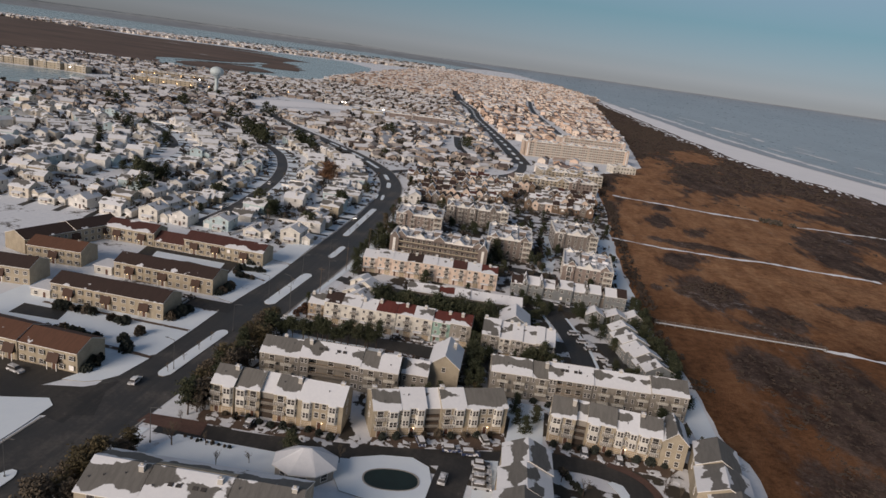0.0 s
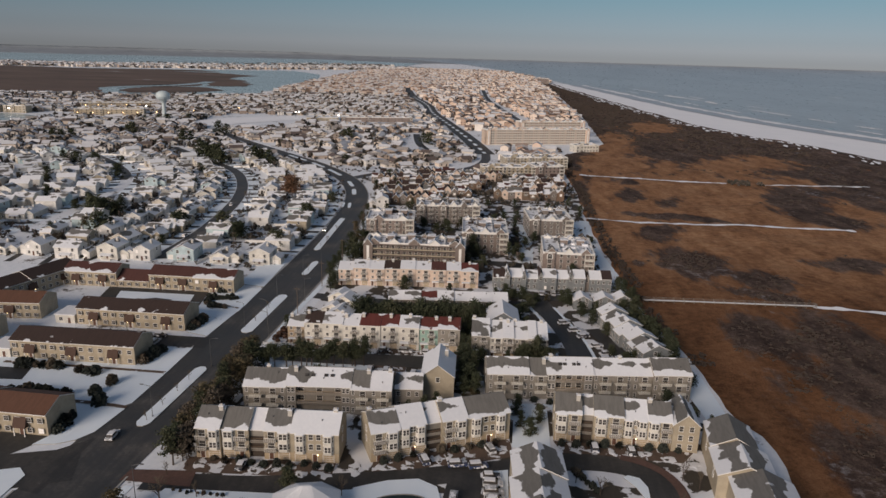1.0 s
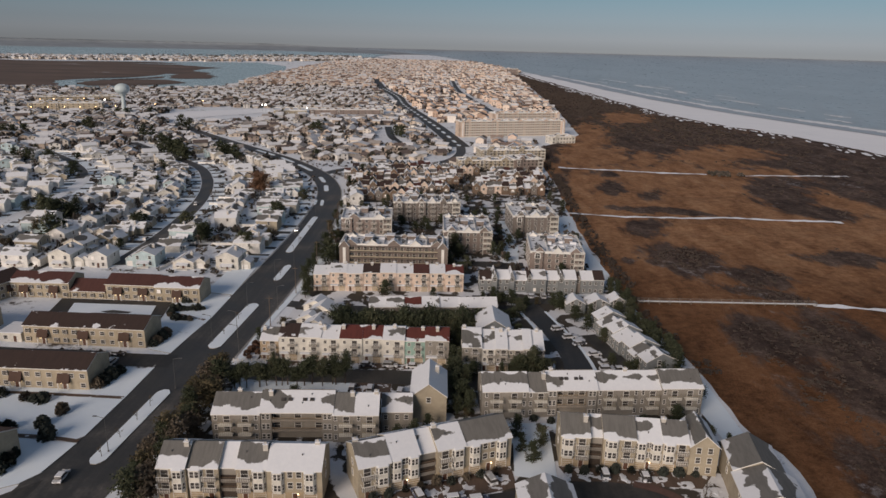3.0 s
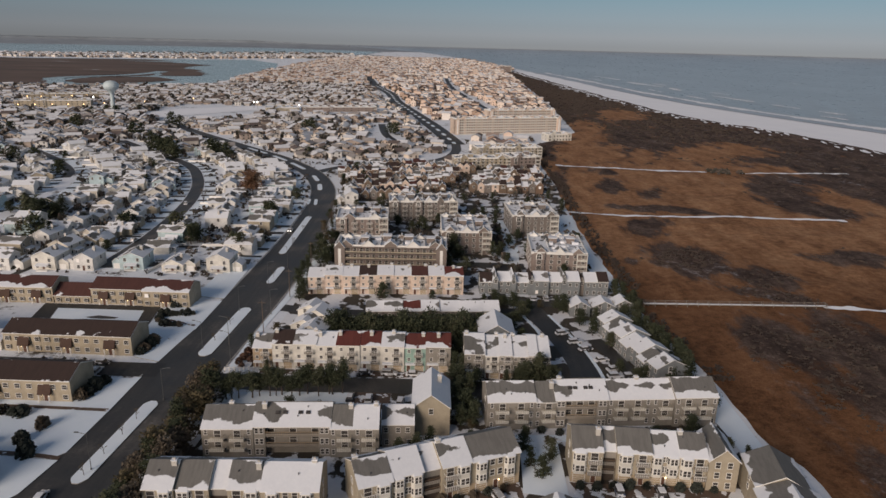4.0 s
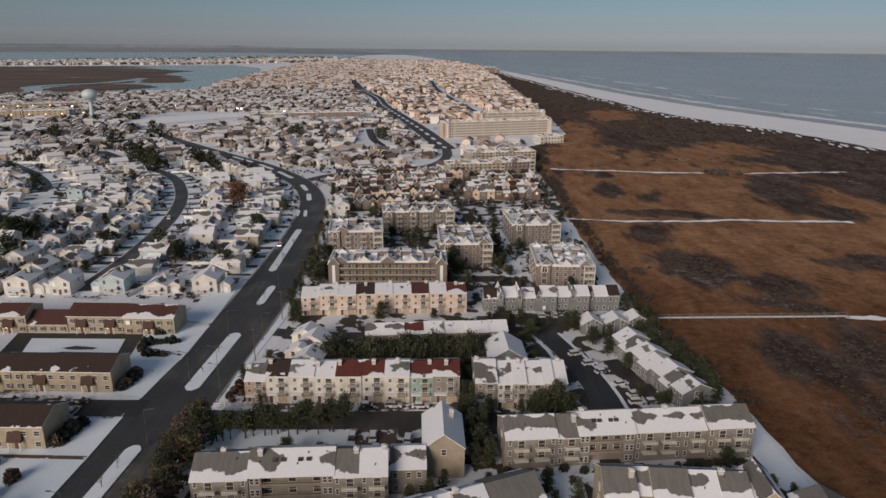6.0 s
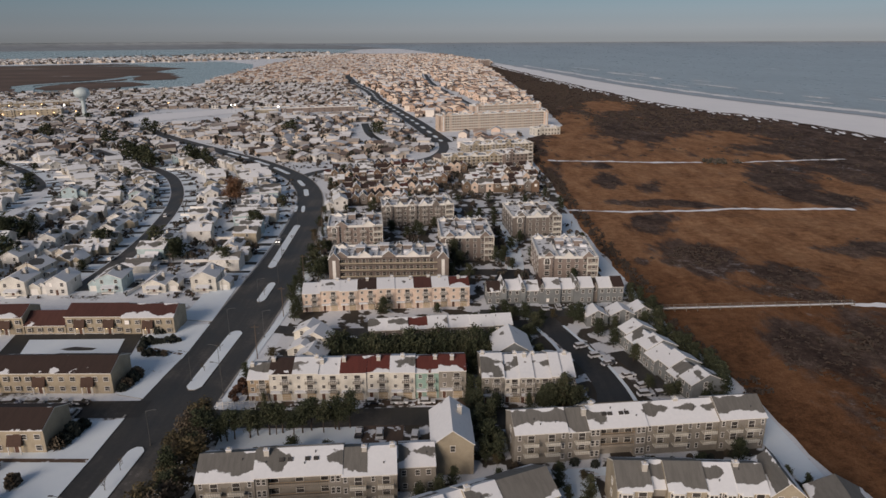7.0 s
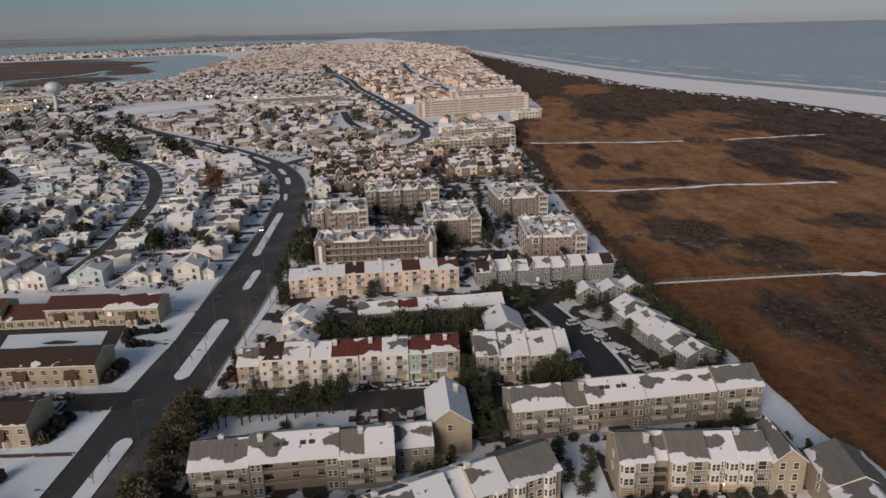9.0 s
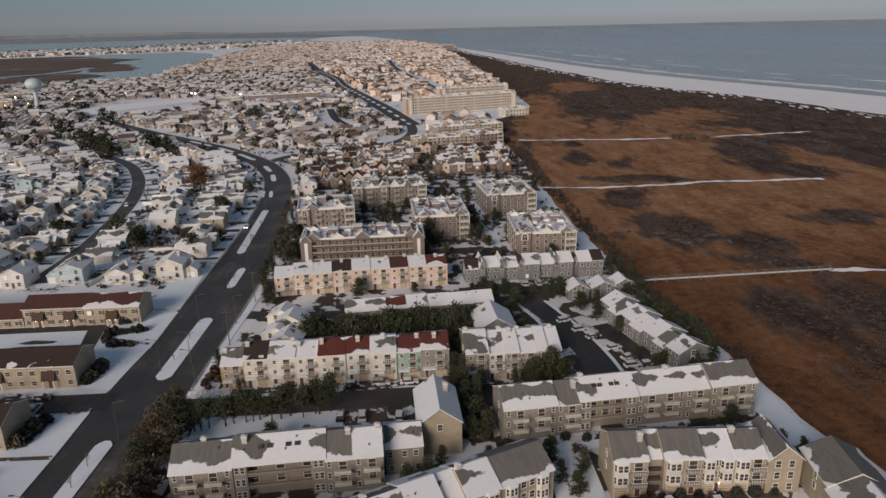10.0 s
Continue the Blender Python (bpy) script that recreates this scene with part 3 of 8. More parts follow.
structure("beach", mb, "beach", "wide beach under smooth snow")

SURF = [(46, 11.0, [(-300, 2450)]), (165, 13.0, [(560, 640), (760, 850), (900, 985), (1065, 1120), (1165, 1240), (1290, 1440), (1590, 1690), (1715, 1930), (2040, 2280)]),
        (100, 6.0, [(480, 620), (980, 1040), (1330, 1420), (1500, 1620), (1980, 2100)]), (212, 7.0, [(700, 760), (1020, 1060), (1480, 1560), (1800, 1900)]), (700, 5.0, [(2060, 2140)]), (420, 3.0, [(900, 925), (1250, 1275)])]
for j, (off, w, runs) in enumerate(SURF):
    mb = Mesh()
    for ya, yb in runs:
        last = None
        n = max(4, int((yb - ya) / 8))
        for k in range(n + 1):
            y = ya + (yb - ya) * k / n
            half = w * (0.62 + 0.7 * noise.noise((j * 5.3, y * 0.02, 1.7)) + 0.5 * noise.noise((j, y * 0.08, 9))) * min(1, 8.0 * min(k, n - k) / n + (0.7 if j == 0 else 0.12))
            x = across(COAST, y) + off + 16 * noise.noise((j, y * 0.005, 4)) + 4 * noise.noise((j, y * 0.03, 6))
            row = [warp(x - max(0.5, half) * (1.6 if j == 0 else 1), y, 0.62), warp(x + max(0.5, half), y, 0.62)]
            if last:
                mb.face([last[0], last[1], row[1], row[0]])
            last = row
    structure("surf", mb, "foam", "line of white breaking surf")

mb = Mesh()
last = None
for y in range(-300, 2460, 15):
    xo = across(COAST, y) + 5 * noise.noise((9, y * 0.01, 0))
    wide = 4 + 3 * noise.noise((2, y * 0.012, 0))
    row = [warp(xo - wide, y, 0.8), warp(xo + 40 + wide, y, 0.47)]
    if last:
        mb.face([last[0], last[1], row[1], row[0]])
    last = row
structure("wet_sand", mb, "wet_sand", "grey wet sand washed by thin water at the shore")

mb = Mesh()
ys = list(np.arange(-300, 900, 7.0)) + list(np.arange(900, 2530, 25.0))
COLS = 54
last = None
for y in ys:
    y = float(y)
    xa = across(EDGE, y) + 3.0 * noise.noise((0, y * 0.06, 0))
    xb = across(DUNE, y) + 9 * noise.noise((3.1, y * 0.012, 0)) + 14
    row = []
    for k in range(COLS + 1):
        t = k / COLS
        x = xa + (xb - xa) * t
        rise = min(1, t * 12)
        z = 0.12 + rise * (0.55 + 0.7 * noise.noise((x * 0.035, y * 0.035, 1)) + 0.5 * noise.noise((x * 0.13, y * 0.13, 5)))
        z += 2.6 * max(0, (t - 0.82) / 0.18) * (1 if t < 0.97 else 0.6)
        row.append(warp(x, y, max(0.1, z)))
    if last:
        for k in range(COLS):
            mb.face([last[k], last[k + 1], row[k + 1], row[k]])
    last = row
structure("marsh", mb, "marsh", "rust-brown reed marsh with dark thickets")

# left: lagoon, marsh islands, far bay and shore
polygon("lagoon", [(-746, 1252), (-490, 1391), (-510, 1500), (-525, 1733), (-567, 1873), (-590, 2292), (-690, 2700), (-900, 3075), (-1700, 2650), (-3600, 2300), (-5000, 1500), (-2500, 900), (-1000, 1150)], 0.4, "lagoon", "calm pale lagoon water", 0, True)
polygon("salt_marsh", wavy([(-4200, 2600), (-2600, 2700), (-1842, 2662), (-1600, 2637), (-1430, 2735), (-1218, 2773), (-998, 2562), (-826, 2431), (-745, 2355), (-777, 2178), (-776, 2079), (-700, 1900), (-632, 1746), (-640, 1685), (-712, 1668), (-785, 1860), (-778, 1790), (-790, 1640), (-864, 1500), (-862, 1440), (-737, 1260), (-732, 1195), (-812, 1150), (-1000, 1080), (-1700, 900), (-4500, 1500), (-4200, 2600)], 14, 30), 0.9, "far_marsh", "dark brown salt marsh", 0, True)
polygon("salt_marsh", wavy([(-728, 1336), (-792, 1411), (-805, 1528), (-700, 1600), (-612, 1505), (-630, 1425), (-663, 1367), (-728, 1336)], 9, 20), 0.9, "far_marsh", "low dark marsh island", 0, True)
polygon("salt_marsh", wavy([(-790, 1545), (-735, 1660), (-765, 1730), (-830, 1620), (-790, 1545)], 6, 20), 0.9, "far_marsh", "low dark marsh tongue", 0, True)
ribbon("creek", [(-785, 1859), (-772, 1760), (-783, 1640), (-825, 1560), (-850, 1480), (-800, 1385), (-755, 1300)], 32, 1.3, "lagoon", "pale winding creek in the marsh", 20)
polygon("bay_water", [(-640, 4500), (-1150, 3700), (-2100, 2950), (-6000, 2700), (-9000, 4000), (-4000, 6200), (-1500, 7500), (-700, 6500)], 0.5, "lagoon", "pale bay water", 0, True)
polygon("salt_marsh", wavy([(-4000, 4600), (-2300, 4200), (-1500, 4800), (-2600, 5200), (-4000, 4600)], 40, 120), 1.2, "far_marsh", "far marsh island", 0, True)
# these two strips share the far woods' colour with its painted haze
polygon("far_marsh", wavy([(-5200, 4300), (-3400, 3900), (-2500, 3500), (-1300, 3650), (-640, 4300), (-620, 5000), (-1500, 5150), (-3000, 5300), (-5200, 5200), (-5200, 4300)], 60, 150), 0.9, "far_woods", "wooded ground under the far shore town, haze in its grey", 0, True)
polygon("far_marsh", wavy([(-9000, 5900), (-4500, 5800), (-2400, 5900), (-900, 5700), (-640, 6300), (-640, 7400), (-1600, 8200), (-4500, 7600), (-9000, 7400), (-9000, 5900)], 60, 200), 0.9, "far_woods", "low marsh across the bay, haze in its grey", 0, True)
polygon("inlet_water", wavy([(-1300, 810), (-742, 838), (-690, 858), (-627, 858), (-582, 812), (-575, 700), (-592, 662), (-1100, 520), (-1300, 810)], 8, 30), 0.4, "lagoon", "narrow inlet of pale water", 0, True)
polygon("snow_field", [(-345, 785), (-383, 858), (-378, 896), (-333, 926), (-282, 969), (-160, 1000), (-150, 960), (-255, 922), (-330, 822)], 0.3, "beach", "open snow-covered field")

# ---- roads ----
MAIN = [(-82, -60), (-81, 40), (-79.8, 80), (-78, 110), (-74, 160), (-70.5, 230), (-70, 290), (-72.5, 350), (-77.5, 400), (-86, 440), (-103, 483), (-138, 538), (-190, 600), (-250, 670), (-330, 770)]
mb = Mesh()
lane = smooth_line(MAIN, 6)
edges = sides(lane, lambda t: 10.25 - 3.0 * min(1, max(0, (t - 0.36) / 0.14)) - 1.2 * min(1, max(0, (t - 0.6) / 0.15)))
for (a, b), (c, d) in zip(edges, edges[1:]):
    mb.face([(a.x, a.y, 0.06), (b.x, b.y, 0.06), (d.x, d.y, 0.06), (c.x, c.y, 0.06)])
structure("road", mb, "salted_asphalt", "wet salted asphalt dual carriageway")
ribbon("road", [(2, 640), (-25, 785), (-62, 955), (-95, 1110), (-122, 1281), (-178, 1519), (-240, 1900)], 19, 0.10, "asphalt", "wet asphalt avenue between houses")
ribbon("road", [(-98, 480), (-84, 504), (-61, 518), (-31, 532), (-8, 556), (2, 596), (2, 642)], 8.5, 0.11, "salted_asphalt", "link road between the avenues, thin slush on asphalt", 4)
ribbon("road", [(-82, 101), (-104, 93), (-150, 80)], 12, 0.08, "asphalt", "side street of wet asphalt")
ribbon("road", [(-64, 97.5), (-45, 98), (-33, 99.6), (-10, 104), (6, 108.5), (18, 112), (34, 116.5), (46, 115.5), (52, 110), (53, 102), (50, 92)], 7, 0.08, "asphalt", "narrow wet access drive", 3)
ribbon("road", [(8, 108), (7, 98), (6, 84), (2, 70)], 8, 0.09, "asphalt", "narrow wet access drive", 4)
ribbon("road", [(-80, 171.5), (-100, 171.5), (-140, 173)], 8.5, 0.08, "asphalt", "car park drive beside apartments")
ribbon("road", [(-64, 166.5), (-40, 165.8), (-5, 166.6), (30, 165.6), (38, 168), (41.5, 176), (41, 188), (38, 203), (33, 220), (29, 233)], 8.5, 0.085, "asphalt", "estate road of wet asphalt", 4)
ribbon("road", [(29, 225), (24, 224), (-20, 219), (-45, 219), (-60, 222)], 6, 0.08, "asphalt", "estate road of wet asphalt", 4)
ribbon("road", [(29, 232), (22, 239), (18, 250), (20, 264), (25, 276)], 7.5, 0.095, "asphalt", "estate road of wet asphalt", 4)
ribbon("road", [(-3, 274.5), (15, 276.5), (33, 276.5)], 7.5, 0.09, "asphalt", "estate road of wet asphalt", 4)
ribbon("road", [(27.5, 279), (29, 303), (28.3, 331), (28, 356)], 7, 0.1, "lawn", "side street under trodden snow", 4)
polygon("lawn", [(60.5, 266), (59.5, 293), (56, 318), (57, 343), (58, 373), (68.5, 371), (66.5, 348), (65, 318), (67, 294), (69, 266)], 0.16, "lawn", "smooth snow bank between flats and reeds")
ribbon("road", [(10, 233), (62, 234)], 7, 0.075, "asphalt", "car park in front of terrace")
ribbon("road", [(-84, 272), (-110, 268), (-142, 262), (-190, 262), (-300, 275)], 7, 0.08, "street", "residential street partly cleared of snow")
ribbon("road", [(-141, 262), (-141, 300), (-146, 350), (-156, 402), (-172, 450), (-196, 496), (-240, 545), (-300, 610)], 7.4, 0.09, "street", "curving residential street of dull grey asphalt")
ribbon("road", [(-256, 438), (-266, 462), (-300, 505), (-340, 545)], 6.5, 0.085, "street", "curving residential street of dull grey asphalt")
ribbon("road", [(-52, 640), (-70, 700), (-84, 790)], 8, 0.1, "asphalt", "short street between houses")
ribbon("road", [(60, 900), (25, 1180), (-10, 1500), (-30, 1900)], 9, 0.1, "asphalt", "straight street between beach houses")

for pts, w in (([(-76.4, 119), (-74.5, 154)], 3.8), ([(-82.5, 48), (-81, 71.5)], 3.4), ([(-71.6, 181), (-69.8, 220)], 4.2), ([(-69.0, 245.5), (-68.7, 266)], 3.0), ([(-73.6, 284), (-75.5, 352)], 3.2), ([(-77.8, 379), (-80.2, 394)], 2.0), ([(-82.2, 380), (-84, 394)], 1.6), ([(-83, 420), (-87, 439)], 3.0), ([(-90, 449), (-97, 468)], 3.0), ([(-108, 491), (-124, 517)], 3.2), ([(-130, 526), (-146, 548)], 3.0), ([(-154, 558), (-178, 586)], 3.0)):
    raised("median", pts, w, 0.06, 0.26, ["lawn", "concrete"], "raised snow-covered road median with kerb")

avenue = smooth_line([(2, 640), (-25, 785), (-62, 955), (-95, 1110), (-122, 1281), (-178, 1519)], 4)
for k in range(2, len(avenue) - 6, 8):
    raised("median", [tuple(avenue[k].xy), tuple(avenue[k + 4].xy)], 3.6, 0.06, 0.35, ["lawn", "concrete"], "short snow-covered median in the avenue")
LAWNS = [
    [(-83.5, 167), (-86, 165.8), (-112, 166), (-150, 167), (-150, 130), (-93, 128.5), (-86, 128), (-84.3, 130), (-83.6, 150)],
    [(-84.5, 127), (-88, 127.2), (-99, 128), (-150, 129), (-150, 124), (-97, 124), (-95.5, 113), (-97.5, 107.8), (-92, 108.8), (-88.5, 111), (-86, 115)],
    [(-94, 98.6), (-91, 96), (-91, 86), (-92, 60), (-140, 60), (-140, 84), (-103, 95.5)],
    [(-82.9, 176.5), (-82, 190), (-80.6, 205), (-80.6, 226), (-92, 224), (-88, 196), (-91, 179)],
    [(-80.7, 228), (-81.5, 262), (-92, 262), (-92, 230)],
]
for pts in LAWNS:
    polygon("lawn", pts, 0.22, "lawn", "snow-covered lawn inside a low kerb", 0.2)
polygon("car_park", [(-97.5, 107.5), (-96, 112.2), (-150, 114.5), (-150, 84), (-104, 97)], 0.07, "asphalt", "wet asphalt car park before the apartments")
polygon("parking_court", [(-141, 219), (-100, 219), (-96, 195), (-136, 195)], 0.1, "asphalt", "dark asphalt loop round a snowy green")
polygon("lawn", [(-134, 214.5), (-104, 214.5), (-101, 200.5), (-130, 200.5)], 0.25, "lawn", "snow-covered green inside an asphalt loop", 0.2)
polygon("lawn", [(-80.8, 200), (-80.8, 224), (-98.5, 223), (-97, 199), (-92, 190)], 0.24, "lawn", "open snow-covered green with curving hedges", 0.2)
polygon("pond", [(-120.7, 207.3), (-117, 209), (-113, 208.4), (-109.6, 207.8), (-110.5, 206.4), (-114, 206.2), (-118, 206.3)], 0.262, "asphalt", "shallow dark puddle in the snow")
polygon("pond", [(-139, 146), (-124, 146), (-122, 139), (-138, 138)], 0.26, "asphalt", "dark paved court in the snow")
polygon("forecourt", [(-58, 107.6), (-23, 109.2), (-23, 103.2), (-58, 101.5)], 0.07, "paver", "brown paved forecourt of the terrace")
polygon("forecourt", [(-14.5, 110.5), (18, 124.8), (19, 117), (8, 112.5), (-14, 105.5)], 0.07, "paver", "brown paved forecourt of the terrace")
polygon("forecourt", [(29, 125.5), (64, 124.5), (60, 119), (31, 120)], 0.07, "paver", "brown paved forecourt of the terrace")
polygon("forecourt", [(-69, 101), (-54, 102.2), (-53, 96.2), (-69.5, 96.8)], 0.13, "paver_red", "red-brown paved gateway")
polygon("junction", [(-112, 97), (-99, 104), (-90.5, 106.5), (-87, 110), (-84, 113), (-84, 90), (-89, 91), (-93, 98), (-104, 97)], 0.072, "asphalt", "wet asphalt mouth of the side street")
ribbon("road", [(-52, 148.5), (-40, 150.2), (-27, 151.2), (-16, 152)], 5.0, 0.13, "asphalt", "narrow dark drive behind the terrace", 4)
ribbon("lawn", [(-57, 156.6), (-40, 157.4), (-27, 158), (-23.4, 158.2)], 7.4, 0.14, "lawn", "snow-covered strip under the pines", 4)
polygon("forecourt", [(-23.2, 153.6), (-13.4, 153.6), (-13.4, 162.2), (-23.2, 162.2)], 0.15, "paver", "brown paved drive")
polygon("forecourt", [(-52, 174.4), (2, 174.4), (2, 171.6), (-52, 171.6)], 0.12, "paver", "brown paved forecourt of the terrace")
polygon("car_park", [(41, 214), (50, 208), (60, 176), (58, 168), (46, 168), (46, 186)], 0.07, "garden", "small car park half under snow")
ribbon("kerb", [(46.6, 170), (46.2, 180), (44, 195), (40.5, 208), (36.5, 222)], 1.1, 0.14, "lawn", "bank of ploughed snow beside the road")
ribbon("kerb", [(33.2, 196), (31, 208), (27.5, 220)], 1.2, 0.14, "lawn", "bank of ploughed snow beside the road")
ribbon("forecourt", [(49, 202), (52.5, 190), (56, 176)], 5.0, 0.1, "asphalt", "parking bays cleared of snow", 4)
polygon("planting", [(-63, 108), (-57.5, 110), (-55, 166), (-61, 166)], 0.1, "garden", "earth and thin snow under roadside trees")
polygon("planting", [(-56, 133), (-50, 146), (10, 150), (10, 139), (-6, 139), (-13, 128)], 0.11, "garden", "half snow-covered ground between terraces")
polygon("planting", [(-36, 193), (14, 196), (14, 204), (-36, 200.5)], 0.1, "bark_mulch", "bare earth under evergreen screen")
polygon("traffic_island", [(44.2, 111.2), (45.5, 112.2), (48, 111.4), (49.3, 108), (49, 104), (47.8, 103.6), (46.6, 107.5)], 0.22, "lawn", "snow-covered island in the drive", 0.16)
ribbon("forecourt", [(45, 119.8), (50, 118), (54.2, 114.5), (56.6, 109), (57, 102)], 2.4, 0.13, "paver_red", "red-brown paved rim of the turning circle", 2)
polygon("lawn", [(11.6, 109.5), (17.5, 111), (17.5, 92), (13, 88)], 0.22, "lawn", "snow-covered verge with parked cars", 0.16)
polygon("lawn", [(-58, 95), (-34, 96), (-14, 100), (-16, 93), (-34, 84), (-62, 82)], 0.22, "lawn", "snow-covered lawn with bare shrubs", 0.16)
polygon("lawn", [(72, 137), (78, 140), (77.5, 168), (70.5, 176), (70.5, 152)], 0.18, "lawn", "smooth snow bank beside the reeds")

polygon("lawn", [(18.6, 121), (28.2, 119.5), (28.6, 141), (40, 142), (40, 145), (14, 143), (12, 138), (19.2, 134)], 0.14, "lawn", "snow-covered garden between terraces")
garden = wavy([(-58, 101), (-56, 170), (-54, 250), (-55, 330), (-60, 400), (-40, 492), (62, 500), (66, 380), (64, 300), (66, 210), (70, 178), (70, 120), (40, 100), (-58, 101)], 0.6, 12)
polygon("garden_ground", garden, 0.03, "garden", "garden earth and mulch half under snow")
# kerbs along the main road
line = smooth_line(MAIN, 8)
for side in (0, 1):
    mb = Mesh()
    e = [p[side] for p in sides(line, lambda t: 10.5 - 3.0 * min(1, max(0, (t - 0.36) / 0.14)) - 1.2 * min(1, max(0, (t - 0.6) / 0.15)))]
    for a, b in zip(e, e[1:]):
        if a.y < 560 and not (90 < a.y < 110) and not (side == 0 and 165 < a.y < 178) and not (side == 1 and 163 < a.y < 174):
            d = (b - a).normalized() * 0.22
            n = Vector((d.y, -d.x, 0))
            mb.solid([(p.x + q.x, p.y + q.y, z) for z in (0.02, 0.2) for p, q in ((a, n), (b, n), (b, -n), (a, -n))],
                     [(4, 5, 6, 7), (0, 1, 5, 4), (2, 3, 7, 6), (1, 2, 6, 5), (3, 0, 4, 7)])
    structure("kerb", mb, "concrete", "low grey concrete kerb")
# footways
ribbon("pavement", [(-60.5, 174), (-60, 205), (-57.5, 240), (-57, 300), (-62, 355)], 2.2, 0.12, "lawn", "snow-covered pavement beside the road")
ribbon("pavement", [(-69.2, 60), (-68, 80), (-66.2, 95)], 2.0, 0.12, "lawn", "snow-covered pavement beside the road")
ribbon("footpath", [(-84.5, 127.6), (-95, 129), (-120, 129.5)], 1.4, 0.26, "paver", "dark cleared footpath across the lawn")
ribbon("footpath", [(-84, 148.7), (-104, 149.2), (-135, 149.5)], 1.4, 0.26, "paver", "dark cleared footpath across the lawn")
ribbon("footpath", [(-82, 203), (-92, 207)], 1.2, 0.26, "paver", "dark cleared footpath across the lawn")

def marsh_z(x, y):
    return max(0.1, 0.67 + 0.7 * noise.noise((x * 0.035, y * 0.035, 1)) + 0.5 * noise.noise((x * 0.13, y * 0.13, 5)))


# paths to the beach, snow-covered sand
for pts, w in (([(140, 236), (170, 231), (230, 226), (330, 236)], 4.2),
               ([(66, 375), (104, 371.5), (162, 374.5), (222, 373)], 3.6), ([(81, 533), (148, 525), (195, 521.5)], 5.0), ([(220, 520), (285, 529), (309, 532)], 3.8)):
    mb = Mesh()
    ln = smooth_line(pts, 2)
    for p in ln:
        p.y += 0.9 * noise.noise((p.x * 0.06, w, 3)) + 0.5 * noise.noise((p.x * 0.2, w, 5))
    s = sides(ln, lambda t: w / 2 * max(0.3, 0.85 + 0.9 * noise.noise((t * 14, w, 0)) + 0.5 * noise.noise((t * 50, w, 7))))
    for (a, b), (c, d) in zip(s, s[1:]):
        mb.face([(p.x, p.y, max(marsh_z(p.x, p.y), marsh_z((p.x + q.x) / 2, (p.y + q.y) / 2)) + 0.3) for p, q in ((a, b), (b, a), (d, c), (c, d))])
    structure("footpath", mb, "beach", "pale snow-covered path through the reeds")


# ---- shared pieces ----
CACHE = {}


def framed(w, h, t, panels, sill=0.11):
    """A frame with panels set back in it, in one piece. Materials: frame, panel."""
    mb = Mesh()
    xs = [-w / 2 - t, -w / 2, w / 2, w / 2 + t]
    zs, bar = [-sill if sill else -0.02, 0.0], 0.05
    for k in range(panels):
        zs += [h * (k + 1) / panels - (bar if k < panels - 1 else 0)] + ([h * (k + 1) / panels] if k < panels - 1 else [])
    zs.append(h + t)
    pts, index = [], {}

    def v(x, y, z):
        p = (x, y, z)
        if p not in index:
            index[p] = len(pts)
            pts.append(p)
        return index[p]
    quads, mats = [], []
    for i in range(3):
        for j in range(len(zs) - 1):
            a, b, c, d = xs[i], xs[i + 1], zs[j], zs[j + 1]
            if i == 1 and j % 2 == 1:
                quads.append((v(a, -0.02, c), v(b, -0.02, c), v(b, -0.02, d), v(a, -0.02, d)))
                mats.append(1)
                for p, q in (((a, c), (b, c)), ((b, c), (b, d)), ((b, d), (a, d)), ((a, d), (a, c))):
                    quads.append((v(p[0], -0.07, p[1]), v(q[0], -0.07, q[1]), v(q[0], -0.02, q[1]), v(p[0], -0.02, p[1])))
                    mats.append(0)
            else:
                quads.append((v(a, -0.07, c), v(b, -0.07, c), v(b, -0.07, d), v(a, -0.07, d)))
                mats.append(0)
    ring = [(x, zs[0]) for x in xs] + [(xs[-1], z) for z in zs[1:]] + [(x, zs[-1]) for x in xs[-2::-1]] + [(xs[0], z) for z in zs[-2:0:-1]]
    for p, q in zip(ring, ring[1:] + ring[:1]):
        quads.append((v(p[0], 0.05, p[1]), v(q[0], 0.05, q[1]), v(q[0], -0.07, q[1]), v(p[0], -0.07, p[1])))
        mats.append(0)
    mb.v, mb.f, mb.m, mb.uv = pts, quads, mats, [[(0.0, 0.0)] * 4 for q in quads]
    return mb


def window_mesh(w, h, lit=False):
    key = ("window", round(w, 1), round(h, 1), lit)
    if key not in CACHE:
        mb = framed(round(w, 1), round(h, 1), 0.08, 2)
        CACHE[key] = mb.data("window", ["trim", "room_lit" if lit else "glass"])
    return CACHE[key]


def door_mesh(w, h, mat):
    key = ("door", w, h, mat)
    if key not in CACHE:
        mb = framed(w, h, 0.1, 4 if w > 2 else 1, 0.0)
        CACHE[key] = mb.data("door", ["trim", mat])
    return CACHE[key]


